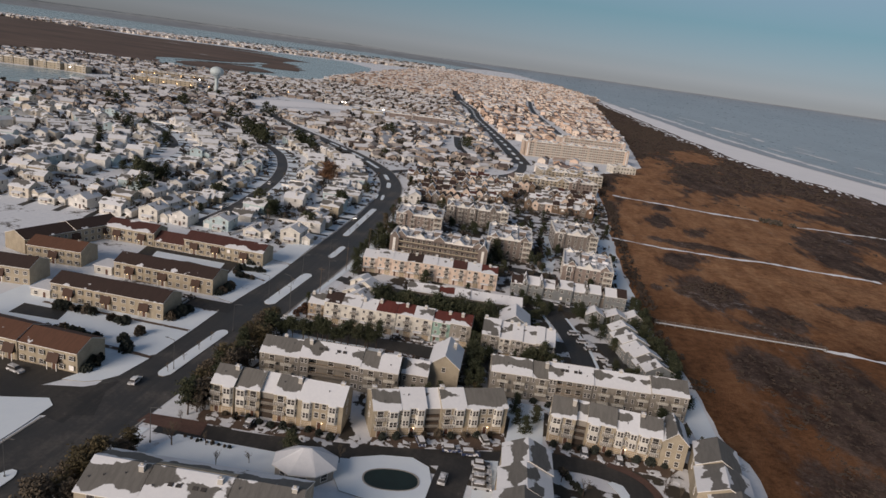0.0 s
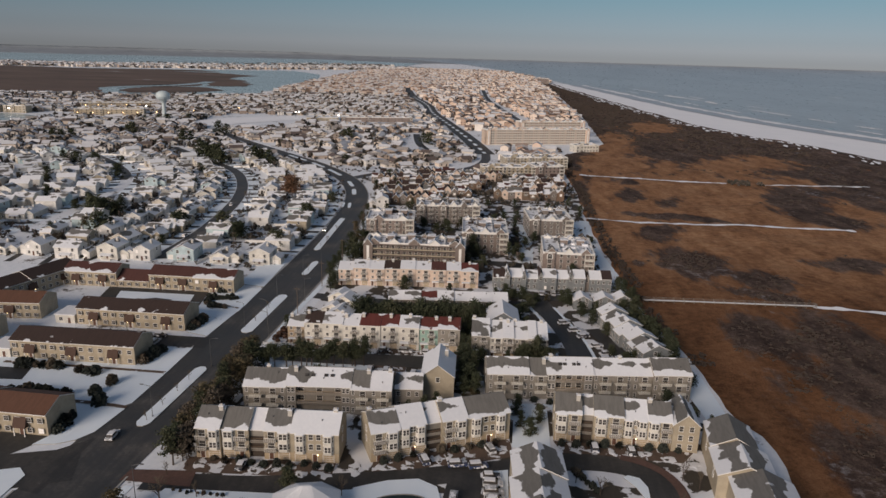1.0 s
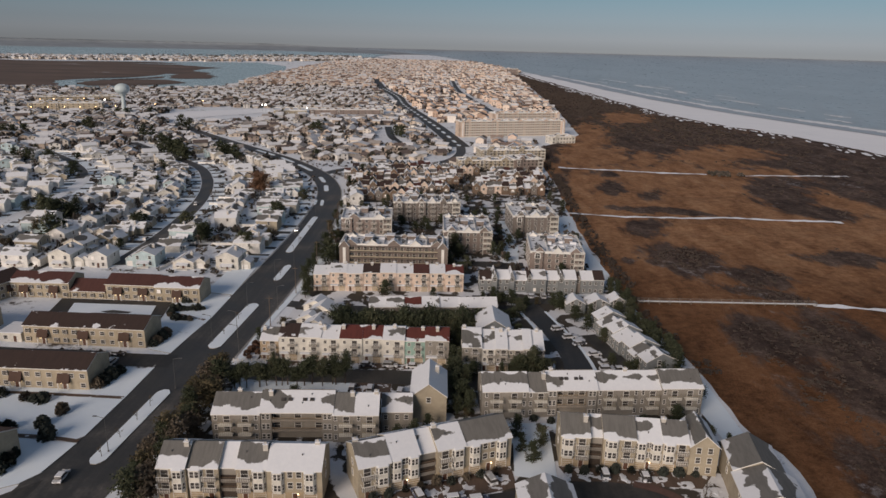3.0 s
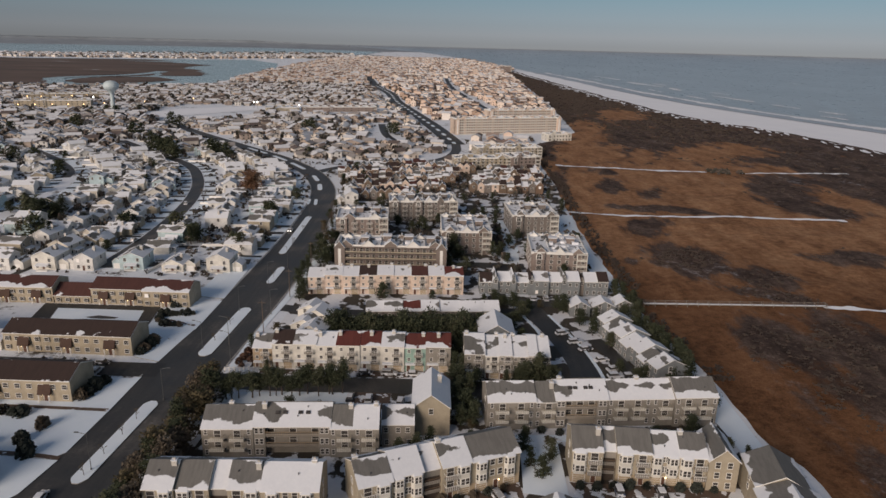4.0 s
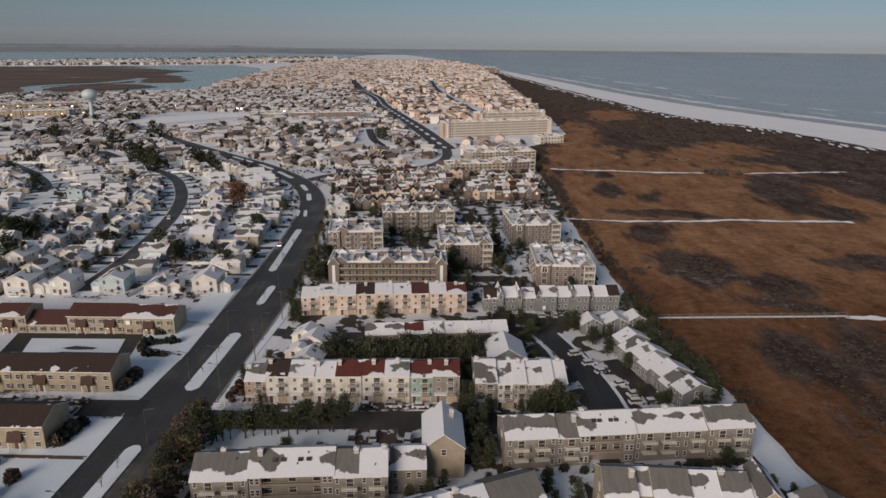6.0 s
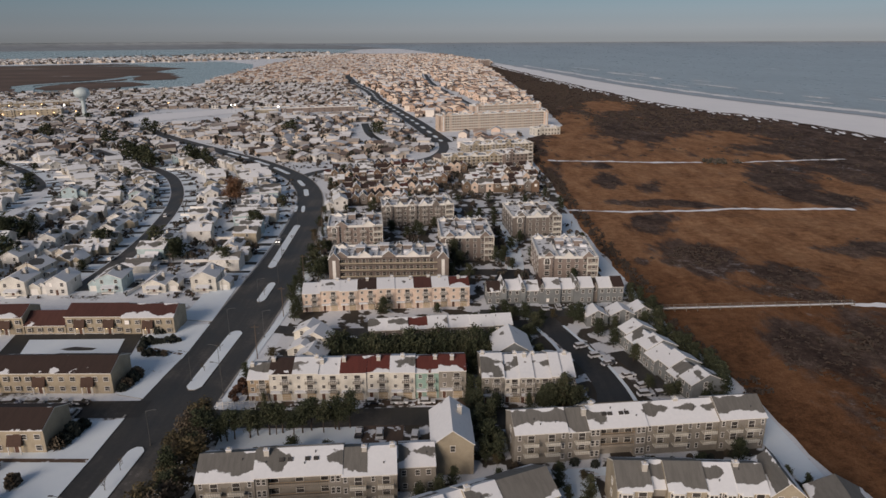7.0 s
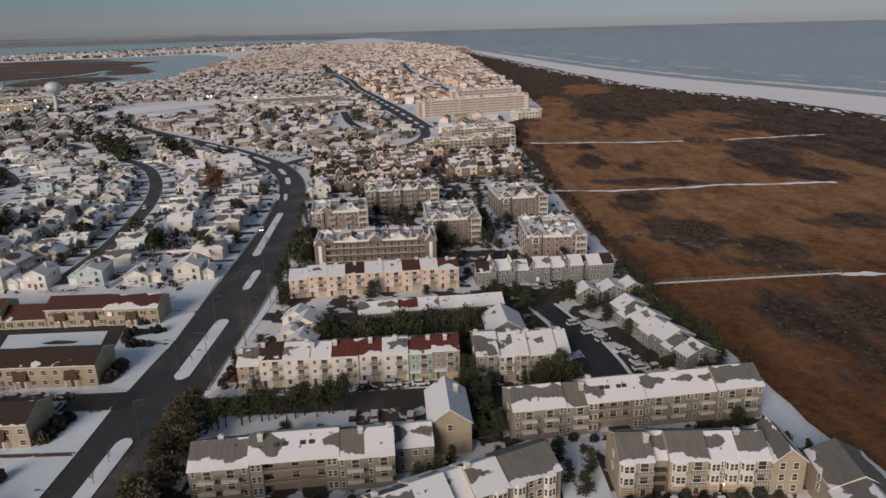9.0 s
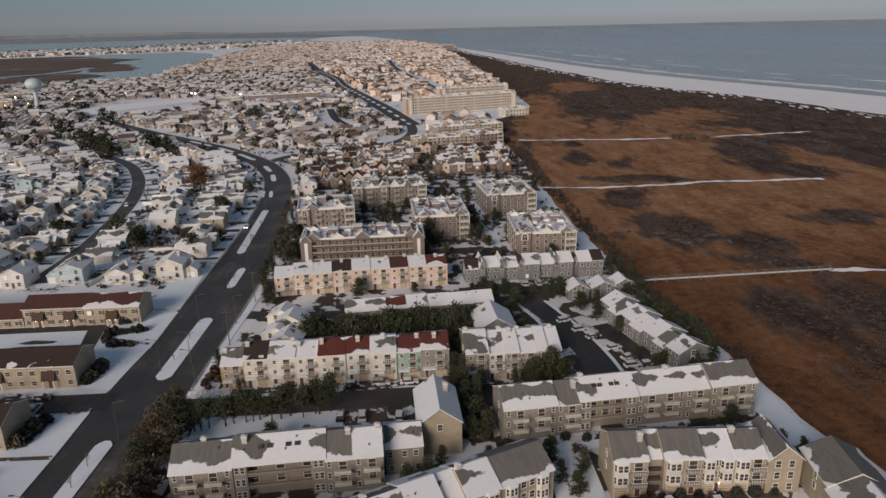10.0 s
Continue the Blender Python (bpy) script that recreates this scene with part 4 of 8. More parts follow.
def balcony_mesh(w, d=1.3, mat="trim"):
    key = ("balcony", round(w, 1), d, mat)
    if key not in CACHE:
        mb, w = Mesh(), round(w, 1)
        mb.box(-w / 2, -d, -0.2, w / 2, 0, 0, 1)
        mb.box(-w / 2, -d, 0.95, w / 2, -d + 0.08, 1.05, 0)
        for s in (-1, 1):
            mb.box(s * w / 2 - 0.04, -d, 0.95, s * w / 2 + 0.04, 0, 1.05, 0)
        n = max(3, int(w / 0.45))
        for k in range(n + 1):
            x = -w / 2 + w * k / n
            mb.box(x - 0.03, -d, 0, x + 0.03, -d + 0.06, 0.95, 0)
        mb.box(-w / 2, -d + 0.02, 0.12, w / 2, -d + 0.05, 0.6, 1)
        CACHE[key] = mb.data("balcony", [mat, "white" if mat in ("cream", "white") else "beige"])
    return CACHE[key]


def chimney_mesh():
    if "chimney" not in CACHE:
        mb = Mesh()
        mb.box(-0.5, -0.45, -2.2, 0.5, 0.45, 1.0, 0)
        mb.box(-0.6, -0.55, 1.0, 0.6, 0.55, 1.16, 1)
        mb.box(-0.25, -0.2, 1.16, 0.25, 0.2, 1.45, 0)
        CACHE["chimney"] = mb.data("chimney", ["chimney", "snow_roof_full"])
    return CACHE["chimney"]


def lamp_mesh(mat):
    key = ("lamp", mat)
    if key not in CACHE:
        mb = Mesh()
        mb.box(-0.06, -0.05, -0.1, 0.06, 0.05, 0.32, 1)
        mb.tube((0, -0.16, 0), (0, -0.16, 0.24), 0.13, 0.1, 6, 0)
        CACHE[key] = mb.data("porch_lamp", [mat, "metal"])
    return CACHE[key]


def put(name, mesh, parent, x, y, z, rz=0):
    return part(name, mesh, None, parent, "", pose(x, y, z, 0, 0, rz))


def windows(parent, xs, y, z, w, h, rz=0, rng=None, lit=0.0):
    for x in xs:
        on = rng is not None and rng.random() < lit
        put("window", window_mesh(w, h, on), parent, x, y, z, rz)


def body(x0, y0, x1, y1, z0, eave, ridge, along="x", mb=None, mat=0):
    """Walls with gables. along: the way of the ridge."""
    mb = mb or Mesh()
    xm, ym = (x0 + x1) / 2, (y0 + y1) / 2
    if along == "x":
        pts = [(x0, y0, z0), (x1, y0, z0), (x1, y1, z0), (x0, y1, z0), (x0, y0, eave), (x1, y0, eave), (x1, y1, eave), (x0, y1, eave), (x0, ym, ridge), (x1, ym, ridge)]
        faces = [(0, 1, 5, 4), (2, 3, 7, 6), (1, 2, 6, 9, 5), (3, 0, 4, 8, 7), (4, 5, 9, 8), (6, 7, 8, 9), (0, 3, 2, 1)]
    else:
        pts = [(x0, y0, z0), (x1, y0, z0), (x1, y1, z0), (x0, y1, z0), (x0, y0, eave), (x1, y0, eave), (x1, y1, eave), (x0, y1, eave), (xm, y0, ridge), (xm, y1, ridge)]
        faces = [(0, 1, 5, 8, 4), (2, 3, 7, 9, 6), (1, 2, 6, 5), (3, 0, 4, 7), (5, 6, 9, 8), (7, 4, 8, 9), (0, 3, 2, 1)]
    mb.solid(pts, faces, mat)
    return mb


def slab(mb, a, b, c, d, t, length):
    """A roof slope a b (eave) c d (ridge), t thick, with a white edge board; uv y runs from eave to ridge."""
    mb.face([a, b, c, d], 0, [(0, 0), (length, 0), (length, 1), (0, 1)])
    lo = [(p[0], p[1], p[2] - t) for p in (a, b, c, d)]
    mb.face(lo[::-1], 1)
    hi = (a, b, c, d)
    for i in range(4):
        j = (i + 1) % 4
        mb.face([lo[i], lo[j], hi[j], hi[i]], 1)


def roof(x0, y0, x1, y1, eave, ridge, along="x", over=0.45, side=0.25, t=0.2, mb=None):
    mb = mb or Mesh()
    lift = 0.24
    if along == "x":
        ym = (y0 + y1) / 2
        k = (ridge - eave) / (ym - y0) * over
        a, b = x0 - side, x1 + side
        slab(mb, (a, y0 - over, eave - k + lift), (b, y0 - over, eave - k + lift), (b, ym, ridge + lift), (a, ym, ridge + lift), t, x1 - x0)
        slab(mb, (b, y1 + over, eave - k + lift), (a, y1 + over, eave - k + lift), (a, ym, ridge + lift), (b, ym, ridge + lift), t, x1 - x0)
    else:
        xm = (x0 + x1) / 2
        k = (ridge - eave) / (xm - x0) * side
        a, b = y0 - over, y1 + over
        slab(mb, (x0 - side, b, eave - k + lift), (x0 - side, a, eave - k + lift), (xm, a, ridge + lift), (xm, b, ridge + lift), t, y1 - y0)
        slab(mb, (x1 + side, a, eave - k + lift), (x1 + side, b, eave - k + lift), (xm, b, ridge + lift), (xm, a, ridge + lift), t, y1 - y0)
    return mb


def bay(parent, x, y, z, w, floors, sh, wall="white", top_gable=False):
    """A canted bay with windows on each floor."""
    mb = Mesh()
    d, c = 0.8, 0.5
    z1 = z + floors * sh - 0.15
    base = [(x - w / 2, y), (x - w / 2 + c, y - d), (x + w / 2 - c, y - d), (x + w / 2, y)]
    mb.solid([(*p, z) for p in base] + [(*p, z1) for p in base], [(0, 1, 5, 4), (1, 2, 6, 5), (2, 3, 7, 6), (3, 2, 1, 0)], 0)
    mb.solid([(px + (0.12 if px > x else -0.12), py - 0.12, z1) for px, py in base] + [(x - w / 4, y, z1 + 0.55), (x + w / 4, y, z1 + 0.55)],
             [(0, 1, 4), (1, 2, 5, 4), (2, 3, 5), (0, 4, 5, 3), (3, 2, 1, 0)], 1)
    b = part("bay_window", mb, [wall, "snow_roof_full"], parent)
    ang = math.degrees(math.atan2(d, c))
    for f in range(floors):
        zz = z + f * sh + 0.75
        put("window", window_mesh((w - 2 * c) / 2 - 0.2, 1.4), b, x - (w - 2 * c) / 4, y - d - 0.02, zz)
        put("window", window_mesh((w - 2 * c) / 2 - 0.2, 1.4), b, x + (w - 2 * c) / 4, y - d - 0.02, zz)
        put("window", window_mesh(0.5, 1.4), b, x - w / 2 + c / 2 - 0.02, y - d / 2, zz, -ang)
        put("window", window_mesh(0.5, 1.4), b, x + w / 2 - c / 2 + 0.02, y - d / 2, zz, ang)
    return b


def front(parent, style, x0, x1, y, eave, wall, rng):
    """The street face of one unit, three floors."""
    w, sh = x1 - x0, eave / 3
    if style == "bays":          # garage below, bay on one side, balconies on the other
        flip = rng.random() < 0.5
        bx, ox = (x0 + w * 0.27, x0 + w * 0.73) if not flip else (x0 + w * 0.73, x0 + w * 0.27)
        bay(parent, bx, y, sh * 0.95, min(3.0, w * 0.46), 2, sh)
        put("garage_door", door_mesh(2.5, 2.1, "garage"), parent, bx, y - 0.01, 0)
        put("entrance_door", door_mesh(1.0, 2.1, "door"), parent, ox, y - 0.01, 0.1)
        for f in (1, 2):
            put("balcony", balcony_mesh(min(2.8, w * 0.42)), parent, ox, y, f * sh + 0.12)
            put("glazed_door", window_mesh(1.5, 1.9), parent, ox, y - 0.02, f * sh + 0.2)
    elif style == "double":      # two garages, pairs of bays and windows
        for s in (0.2, 0.78):
            bay(parent, x0 + w * s, y, sh * 0.95, 2.6, 2, sh)
            put("garage_door", door_mesh(2.5, 2.1, "garage"), parent, x0 + w * s, y - 0.01, 0)
        for s in (0.42, 0.58):
            for f in (1, 2):
                windows(parent, [x0 + w * s], y - 0.02, f * sh + 0.8, 1.0, 1.4)
        put("entrance_door", door_mesh(1.0, 2.1, "door"), parent, x0 + w * 0.5, y - 0.01, 0.1)
        put("porch_lamp", lamp_mesh("lamp_warm"), parent, x0 + w * 0.56, y - 0.03, 2.0)
    elif style == "recess":      # passage below two loggias, its inner shade a flat dark panel
        mb = Mesh()
        mb.box(x0 + 0.1, y - 0.04, 0.02, x1 - 0.1, y - 0.01, eave * 0.74, 0)
        part("passage", mb, "shade", parent, "flat dark panel for the shade of a stair passage")
        for f in (1, 2):
            put("balcony", balcony_mesh(w - 0.2, 0.6, "brown"), parent, (x0 + x1) / 2, y - 0.03, f * sh * 0.86)
    elif style == "balcony":
        n = max(1, round(w / 5.5))
        for k in range(n):
            cx = x0 + w * (k + 0.5) / n
            for f in (0, 1, 2):
                if f:
                    put("glazed_door", window_mesh(1.4, 1.8), parent, cx + (-0.7 if k % 2 else 0.7), y - 0.02, f * sh + 0.15)
                    put("balcony", balcony_mesh(3.2, 1.4, "cream"), parent, cx + (-0.6 if k % 2 else 0.6), y, f * sh + 0.05)
                windows(parent, [cx + (1.9 if k % 2 else -1.9)], y - 0.02, f * sh + 0.95, 0.6, 1.2)
    elif style == "plain":
        n = max(2, round(w / 2.6))
        floors = 2 if eave < 6.6 else 3
        for f in range(floors):
            windows(parent, [x0 + w * (k + 0.5) / n + rng.uniform(-0.3, 0.3) for k in range(n)], y - 0.02, f * eave / floors + 0.9, 0.9, 1.25, 0, rng, 0.02)
    elif style == "terrace":     # white terrace: small windows and balconies above garages
        put("garage_door", door_mesh(2.4, 2.0, "garage"), parent, x0 + w * 0.7, y - 0.01, 0)
        put("entrance_door", door_mesh(0.9, 2.0, "door"), parent, x0 + w * 0.2, y - 0.01, 0.05)
        for f in (1, 2):
            windows(parent, [x0 + w * 0.22], y - 0.02, f * sh + 0.9, 0.75, 0.9)
            put("glazed_door", window_mesh(1.5, 1.8), parent, x0 + w * 0.66, y - 0.02, f * sh + 0.15)
            put("balcony", balcony_mesh(2.4, 1.0, "trim"), parent, x0 + w * 0.66, y, f * sh + 0.05)
        mb = Mesh()
        mb.box(x0 + 0.4, y - 1.2, sh * 0.98, x0 + w * 0.5, y, sh * 1.06, 0)
        mb.box(x0 + 0.35, y - 1.3, sh * 1.06, x0 + w * 0.53, y - 0.02, sh * 1.14, 1)
        part("canopy", mb, ["trim", "snow_roof_full"], parent)


def loggia(parent, top, x0, x1, y, d, eave, wall):
    """Deep shaded balconies between two flanking bays of wall."""
    sh = eave / 3
    for a in (x0, x1 - 2.6):
        mb = Mesh()
        mb.box(a, y, 0, a + 2.6, y + 1.7, eave, 0)
        part("wall", mb, wall, parent)
    if "skylight" not in CACHE:
        sk = Mesh()
        sk.box(-0.5, -0.4, 0, 0.5, 0.4, 0.28, 0)
        CACHE["skylight"] = sk.data("skylight", ["glass"])
    slope = math.degrees(math.atan2(2.8, d / 2))
    for k in range(5):
        if k != 2:
            part("skylight", CACHE["skylight"], None, top, "", pose(x0 + (x1 - x0) * (0.3 + 0.1 * k), y + d * 0.27, eave + 2.8 * 0.54 + 0.2, slope))
    for f in (1, 2):
        put("balcony", balcony_mesh(x1 - x0 - 5.3, 1.5, "tan"), parent, (x0 + x1) / 2, y + 1.6, f * sh)
    for f in (0, 1, 2):
        n = 3
        for k in range(n if f else 0):
            put("glazed_door", window_mesh(1.5, 1.8), parent, x0 + 3.6 + (x1 - x0 - 7.2) * k / (n - 1), y + 1.66, f * sh + 0.12)
        for x in (x0 + 0.75, x0 + 1.8, x1 - 1.8, x1 - 0.75):
            windows(parent, [x], y - 0.02, f * sh + 0.8, 0.7, 1.3)


F_ROOF = "snow_roof_full"


def row_building(p0, p1, depth, units, label, name="townhouse_row", eave=7.8, ridge=10.6, group="", rng_seed=1, side_windows=True):
    """A terrace along p0 p1. units: width share, style, wall, roof, set forward, extra height."""
    rng = random.Random(rng_seed)
    length = math.hypot(p1[0] - p0[0], p1[1] - p0[1])
    t = thing(name, pose(p0[0], p0[1], 0, 0, 0, math.degrees(math.atan2(p1[1] - p0[1], p1[0] - p0[0]))), label, "building", group)
    total = sum(u[0] for u in units)
    x = 0.0
    for i, (share, style, wall, top, fwd, up) in enumerate(units):
        w = share / total * length
        e, r = eave + up, ridge + up
        y0, y1 = -fwd, depth - fwd * 0.5
        if style in ("gable", "blank"):      # gable to the street
            part("wall", body(x, y0, x + w, y1, 0, e, r, "y"), wall, t)
            part("roof", roof(x, y0, x + w, y1, e, r, "y"), [top, "trim"], t)
            for f in ((0, 1, 2) if style == "gable" else (2,)):
                windows(t, [x + w * 0.3, x + w * 0.7] if style == "gable" else [x + w * 0.5], y0 - 0.02, f * e / 3 + 0.8, 1.0, 1.35)
        else:
            if style == "loggia":
                part("wall", body(x, y0 + 1.7, x + w, y1, 0, e, r, "x"), wall, t)
                cover = part("roof", roof(x, y0, x + w, y1, e, r, "x"), [top, "trim"], t)
                loggia(t, cover, x, x + w, y0, depth, e, wall)
            else:
                part("wall", body(x, y0, x + w, y1, 0, e, r, "x"), wall, t)
                cover = part("roof", roof(x, y0, x + w, y1, e, r, "x", 0.45, 0.06), [top, "trim"], t)
                if style in ("bays", "double"):               # tan ground storey round the garages
                    mb = Mesh()
                    mb.box(x + 0.05, y0 - 0.018, 0, x + w - 0.05, y0 + 0.02, e / 3 * 0.94)
                    part("ground_storey", mb, "garage", t)
                front(t, style, x, x + w, y0, e, wall, rng)
            if top in (F_ROOF, "snow_roof_most", "snow_roof_grey") and w > 5:
                if "vent" not in CACHE:
                    vm = Mesh()
                    vm.tube((0, 0, -0.3), (0, 0, 0.4), 0.13, 0.13, 6)
                    CACHE["vent"] = vm.data("roof_vent", ["metal"])
                for k in range(1 if w < 12 else 3):
                    q = rng.uniform(0.3, 0.8)
                    put("roof_vent", CACHE["vent"], cover, x + w * rng.uniform(0.1, 0.9), y0 + (y1 - y0) / 2 * q, e + (r - e) * q + 0.2)
            if style not in ("recess", "plain") and rng.random() < 0.85:
                put("chimney", chimney_mesh(), cover, x + w * rng.choice((0.12, 0.5, 0.86)), (y0 + y1) / 2 - rng.uniform(-0.5, 1.8), r - 0.3)
        if side_windows and i == 0:
            for f in (1, 2):
                put("window", window_mesh(1.0, 1.3), t, x - 0.02, depth * 0.4, f * e / 3 + 0.8, -90)
        if side_windows and i == len(units) - 1:
            for f in (1, 2):
                put("window", window_mesh(1.0, 1.3), t, x + w + 0.02, depth * 0.4, f * e / 3 + 0.8, 90)
        x += w
    return t


# ---- terraces by the near drive ----
G, B, F, MO = "snow_roof_grey", "snow_roof_bare", "snow_roof_full", "snow_roof_most"
row_building((-56.3, 108.2), (-22.3, 109.6), 10, [(6, "bays", "cream", G, 0.6, 0.3), (6.6, "bays", "cream", "snow_roof_bare", 0, 0), (3.6, "recess", "beige", F, -0.9, -0.4), (6.5, "bays", "cream", G, 0, 0), (11.5, "double", "cream", F, 0.5, 0)],
             "cream clapboard terrace with bay windows and garages", rng_seed=3)
row_building((-15.2, 110.9), (17.8, 125.2), 10, [(7, "bays", "cream", G, 0.6, 0), (6.5, "double", "cream", MO, 0, 0.2), (3.8, "recess", "beige", F, -0.9, -0.4), (6.5, "bays", "cream", MO, 0.3, 0.2), (11, "double", "cream", B, 0.3, 0)],
             "cream clapboard terrace set at an angle, patchy snow on roof", rng_seed=4)
row_building((29.2, 126.3), (64.5, 124.8), 10, [(6.8, "bays", "cream", B, 0.5, 0.2), (3.0, "recess", "beige", G, -0.9, -0.3), (7.6, "bays", "cream", B, 0.4, 0.2), (6, "double", "cream", MO, 0, -0.2), (6, "bays", "cream", G, 0.2, -0.2), (6.5, "gable", "cream", MO, 0.9, -0.4)],
             "cream clapboard terrace with bare grey roofs beside the reeds", rng_seed=5)
row_building((-53, 130.2), (-13.4, 132.8), 10.5, [(11, "balcony", "beige", G, 0.2, -0.2), (16.5, "loggia", "beige", MO, 0, 0.2), (5, "balcony", "beige", B, 0.4, -0.2), (5.6, "balcony", "beige", F, 0.4, -0.2)],
             "beige terrace with deep balconies and patchy snow on roof", rng_seed=6)
row_building((-13.2, 136.5), (-5.6, 137.0), 9, [(7.6, "plain", "beige", MO, 0, 0)], "low beige townhouse with snowy roof", "townhouse", 6.2, 8.6, rng_seed=7)
gabled = row_building((-6.5, 142), (2.6, 142.3), 14, [(9, "blank", "cream", F, 0, 0)], "cream gable-fronted townhouse with snowy roof", "townhouse", 7.6, 11.0, rng_seed=8)
put("chimney", chimney_mesh(), gabled, 6.6, 9.5, 10.4)
row_building((11.7, 145.8), (69.6, 151.2), 10, [(12, "balcony", "beige", G, 0.3, 0), (5, "balcony", "beige", B, 0.1, -0.3), (13, "loggia", "beige", MO, 0, 0.1), (17, "balcony", "beige", MO, -0.4, -0.1), (11, "balcony", "beige", G, 0.3, 0.5)],
             "long beige terrace with balconies, half snow-covered roof", rng_seed=9)

# gabled chains that run towards the walk's start
for k, (x, y, w, d, e, r, top) in enumerate([(18.3, 99, 11.5, 9.5, 6.6, 9.2, G), (18.0, 89, 12, 9.8, 6.2, 9.0, MO), (17.6, 79, 12.4, 9.8, 6.4, 9.2, G)]):
    row_building((x, y), (x + w, y + 0.6), d, [(w, "blank", "tan" if k == 1 else "cream", top, 0, 0)], "gabled townhouse with patchy snow on grey roof", "townhouse", e, r, "gabled chain of houses", 20 + k)
for k, (x, y, w, d, e, r, top) in enumerate([(65, 117, 10.5, 11, 6.6, 9.4, B), (63.5, 106, 12.5, 10.6, 6.0, 8.8, G), (64.5, 94, 13, 11.5, 5.8, 8.6, G), (66, 82, 13, 11.5, 5.8, 8.6, MO)]):
    row_building((x, y), (x + w, y - 1.4), d, [(w, "blank", "cream", top, 0, 0)], "cream gabled house beside the reeds with bare grey roof", "townhouse", e, r, "gabled houses along the reeds", 30 + k)
row_building((-60, 61), (-18, 64), 14, [(12, "bays", "cream", G, 0, 0), (16, "loggia", "cream", MO, 0, 0), (14, "double", "cream", G, 0, 0)], "cream terrace with skylights and patchy snow", eave=7.6, ridge=10.6, rng_seed=12)

# ---- middle terraces ----
row_building((-54.5, 174.9), (2.4, 175.6), 10, [(5.5, "terrace", "tan", MO, 0, -1.4), (6, "terrace", "white", "roof_brown", 0, 0), (6.5, "terrace", "white", F, 0, 0.1), (5.5, "terrace", "white", F, 0, -0.2), (6.6, "terrace", "white", "roof_red", 0.4, 0.2), (6, "terrace", "white", "roof_red", 0, 0.2), (6.4, "terrace", "white", MO, 0.4, 0.2), (6, "terrace", "green", "snow_roof_red", 0, -0.2), (7, "terrace", "beige", "snow_roof_red", 0, 0.2)],
             "white terrace with balconies and dark red mansard roofs", eave=7.8, ridge=9.8, rng_seed=13)
row_building((6.3, 172.6), (30.6, 173.2), 14.5, [(6.5, "terrace", "beige", MO, 0.3, 0.3), (4.5, "terrace", "white", MO, 0, -0.3), (4, "terrace", "beige", F, 0.4, 0.1), (5, "terrace", "beige", MO, 0, -0.3), (3, "terrace", "beige", F, 0.4, 0.2), (4, "terrace", "taupe", F, 0, -0.2)], "beige terrace under deep snowy roof", eave=7.4, ridge=10.4, rng_seed=14)
row_building((11, 189), (22, 189.4), 12.5, [(11, "gable", "grey", F, 0, 0)], "gable-fronted house under snow", "townhouse", 6.0, 9.4, rng_seed=15)
row_building((51.0, 208.5), (60.6, 171.5), 9.5, [(6, "plain", "grey", F, 0, 0.5), (6, "plain", "grey", MO, 0.8, -0.3), (6, "plain", "grey", F, 0, 0.4), (6, "plain", "grey", F, 0.8, -0.4), (6, "plain", "grey", F, 0, 0.3), (5, "plain", "grey", "snow_roof_grey", 0.8, -0.5), (6, "plain", "grey", MO, 0, 0.2)],
             "stepped grey terrace with snowy roofs beside the reeds", eave=4.9, ridge=7.2, rng_seed=40)
row_building((-26, 206.5), (18.5, 210.5), 8, [(6, "plain", "taupe", MO, 0, 0), (6, "plain", "taupe", MO, 0.5, 0.2), (6, "plain", "taupe", "snow_roof_red", 0, 0), (6, "plain", "taupe", F, 0.4, 0.3), (7, "plain", "taupe", F, 0, 0), (7, "plain", "taupe", F, 0.4, 0), (6, "plain", "grey", F, 0, 0)], "low taupe terrace behind evergreens, snowy roofs", eave=5.8, ridge=7.8, rng_seed=16)
for k in range(5):
    sx = 2.4 if k % 2 else -0.6
    row_building((-47.2 - 0.3 * k + sx, 182.8 + 6.3 * k), (-38.8 - 0.3 * k + sx, 181.6 + 6.3 * k), 6.2, [(9, "gable", "white", F, 0, 0)], "small white gabled house with snowy roof", "townhouse", 4.8 + 0.7 * (k % 2), 7.0 + 0.8 * (k % 2), "gabled row beside the avenue", 50 + k)
row_building((-51.5, 236), (6.5, 240.3), 11, [(6, "terrace", "rose", F, 0.2, -0.8), (6.5, "terrace", "rose", MO, 0, 0), (6, "terrace", "rose", F, 0.3, -0.2), (6.5, "terrace", "rose", "roof_brown", 0, 0), (6, "terrace", "rose", F, 0.2, 0.2), (6.5, "terrace", "rose", MO, 0, 0), (6, "terrace", "rose", "roof_maroon", 0.3, 0), (6, "terrace", "rose", F, 0, 0), (7, "terrace", "rose", "snow_roof_red", 0.3, -0.2)],
             "pinkish cream terrace with brown and snowy roofs", eave=7.6, ridge=9.4, rng_seed=17)
row_building((12.8, 240.8), (61.5, 243.0), 9, [(6, "plain", "grey", "roof_brown", -0.4, -0.6), (2.4, "blank", "grey", MO, 0.6, 0.4), (6, "plain", "grey", F, -0.6, -0.2), (2.2, "blank", "grey", MO, 0.6, 0.3), (6, "plain", "grey", MO, -0.5, -0.6), (2.2, "blank", "grey", "roof_brown", 0.5, 0.2), (7, "plain", "grey", F, 0.5, 0.4), (6, "plain", "grey", F, -0.8, -0.3), (2.4, "blank", "grey", G, 0.4, 0.3), (6, "plain", "grey", F, 0.6, 0.5), (2.2, "blank", "taupe", "roof_brown", -0.6, -0.5), (6, "plain", "grey", F, 0.3, 0.2), (5, "plain", "grey", "roof_brown", 0.8, 0.5)], "grey terrace with stepped snowy roofs", eave=5.6, ridge=7.8, rng_seed=18)
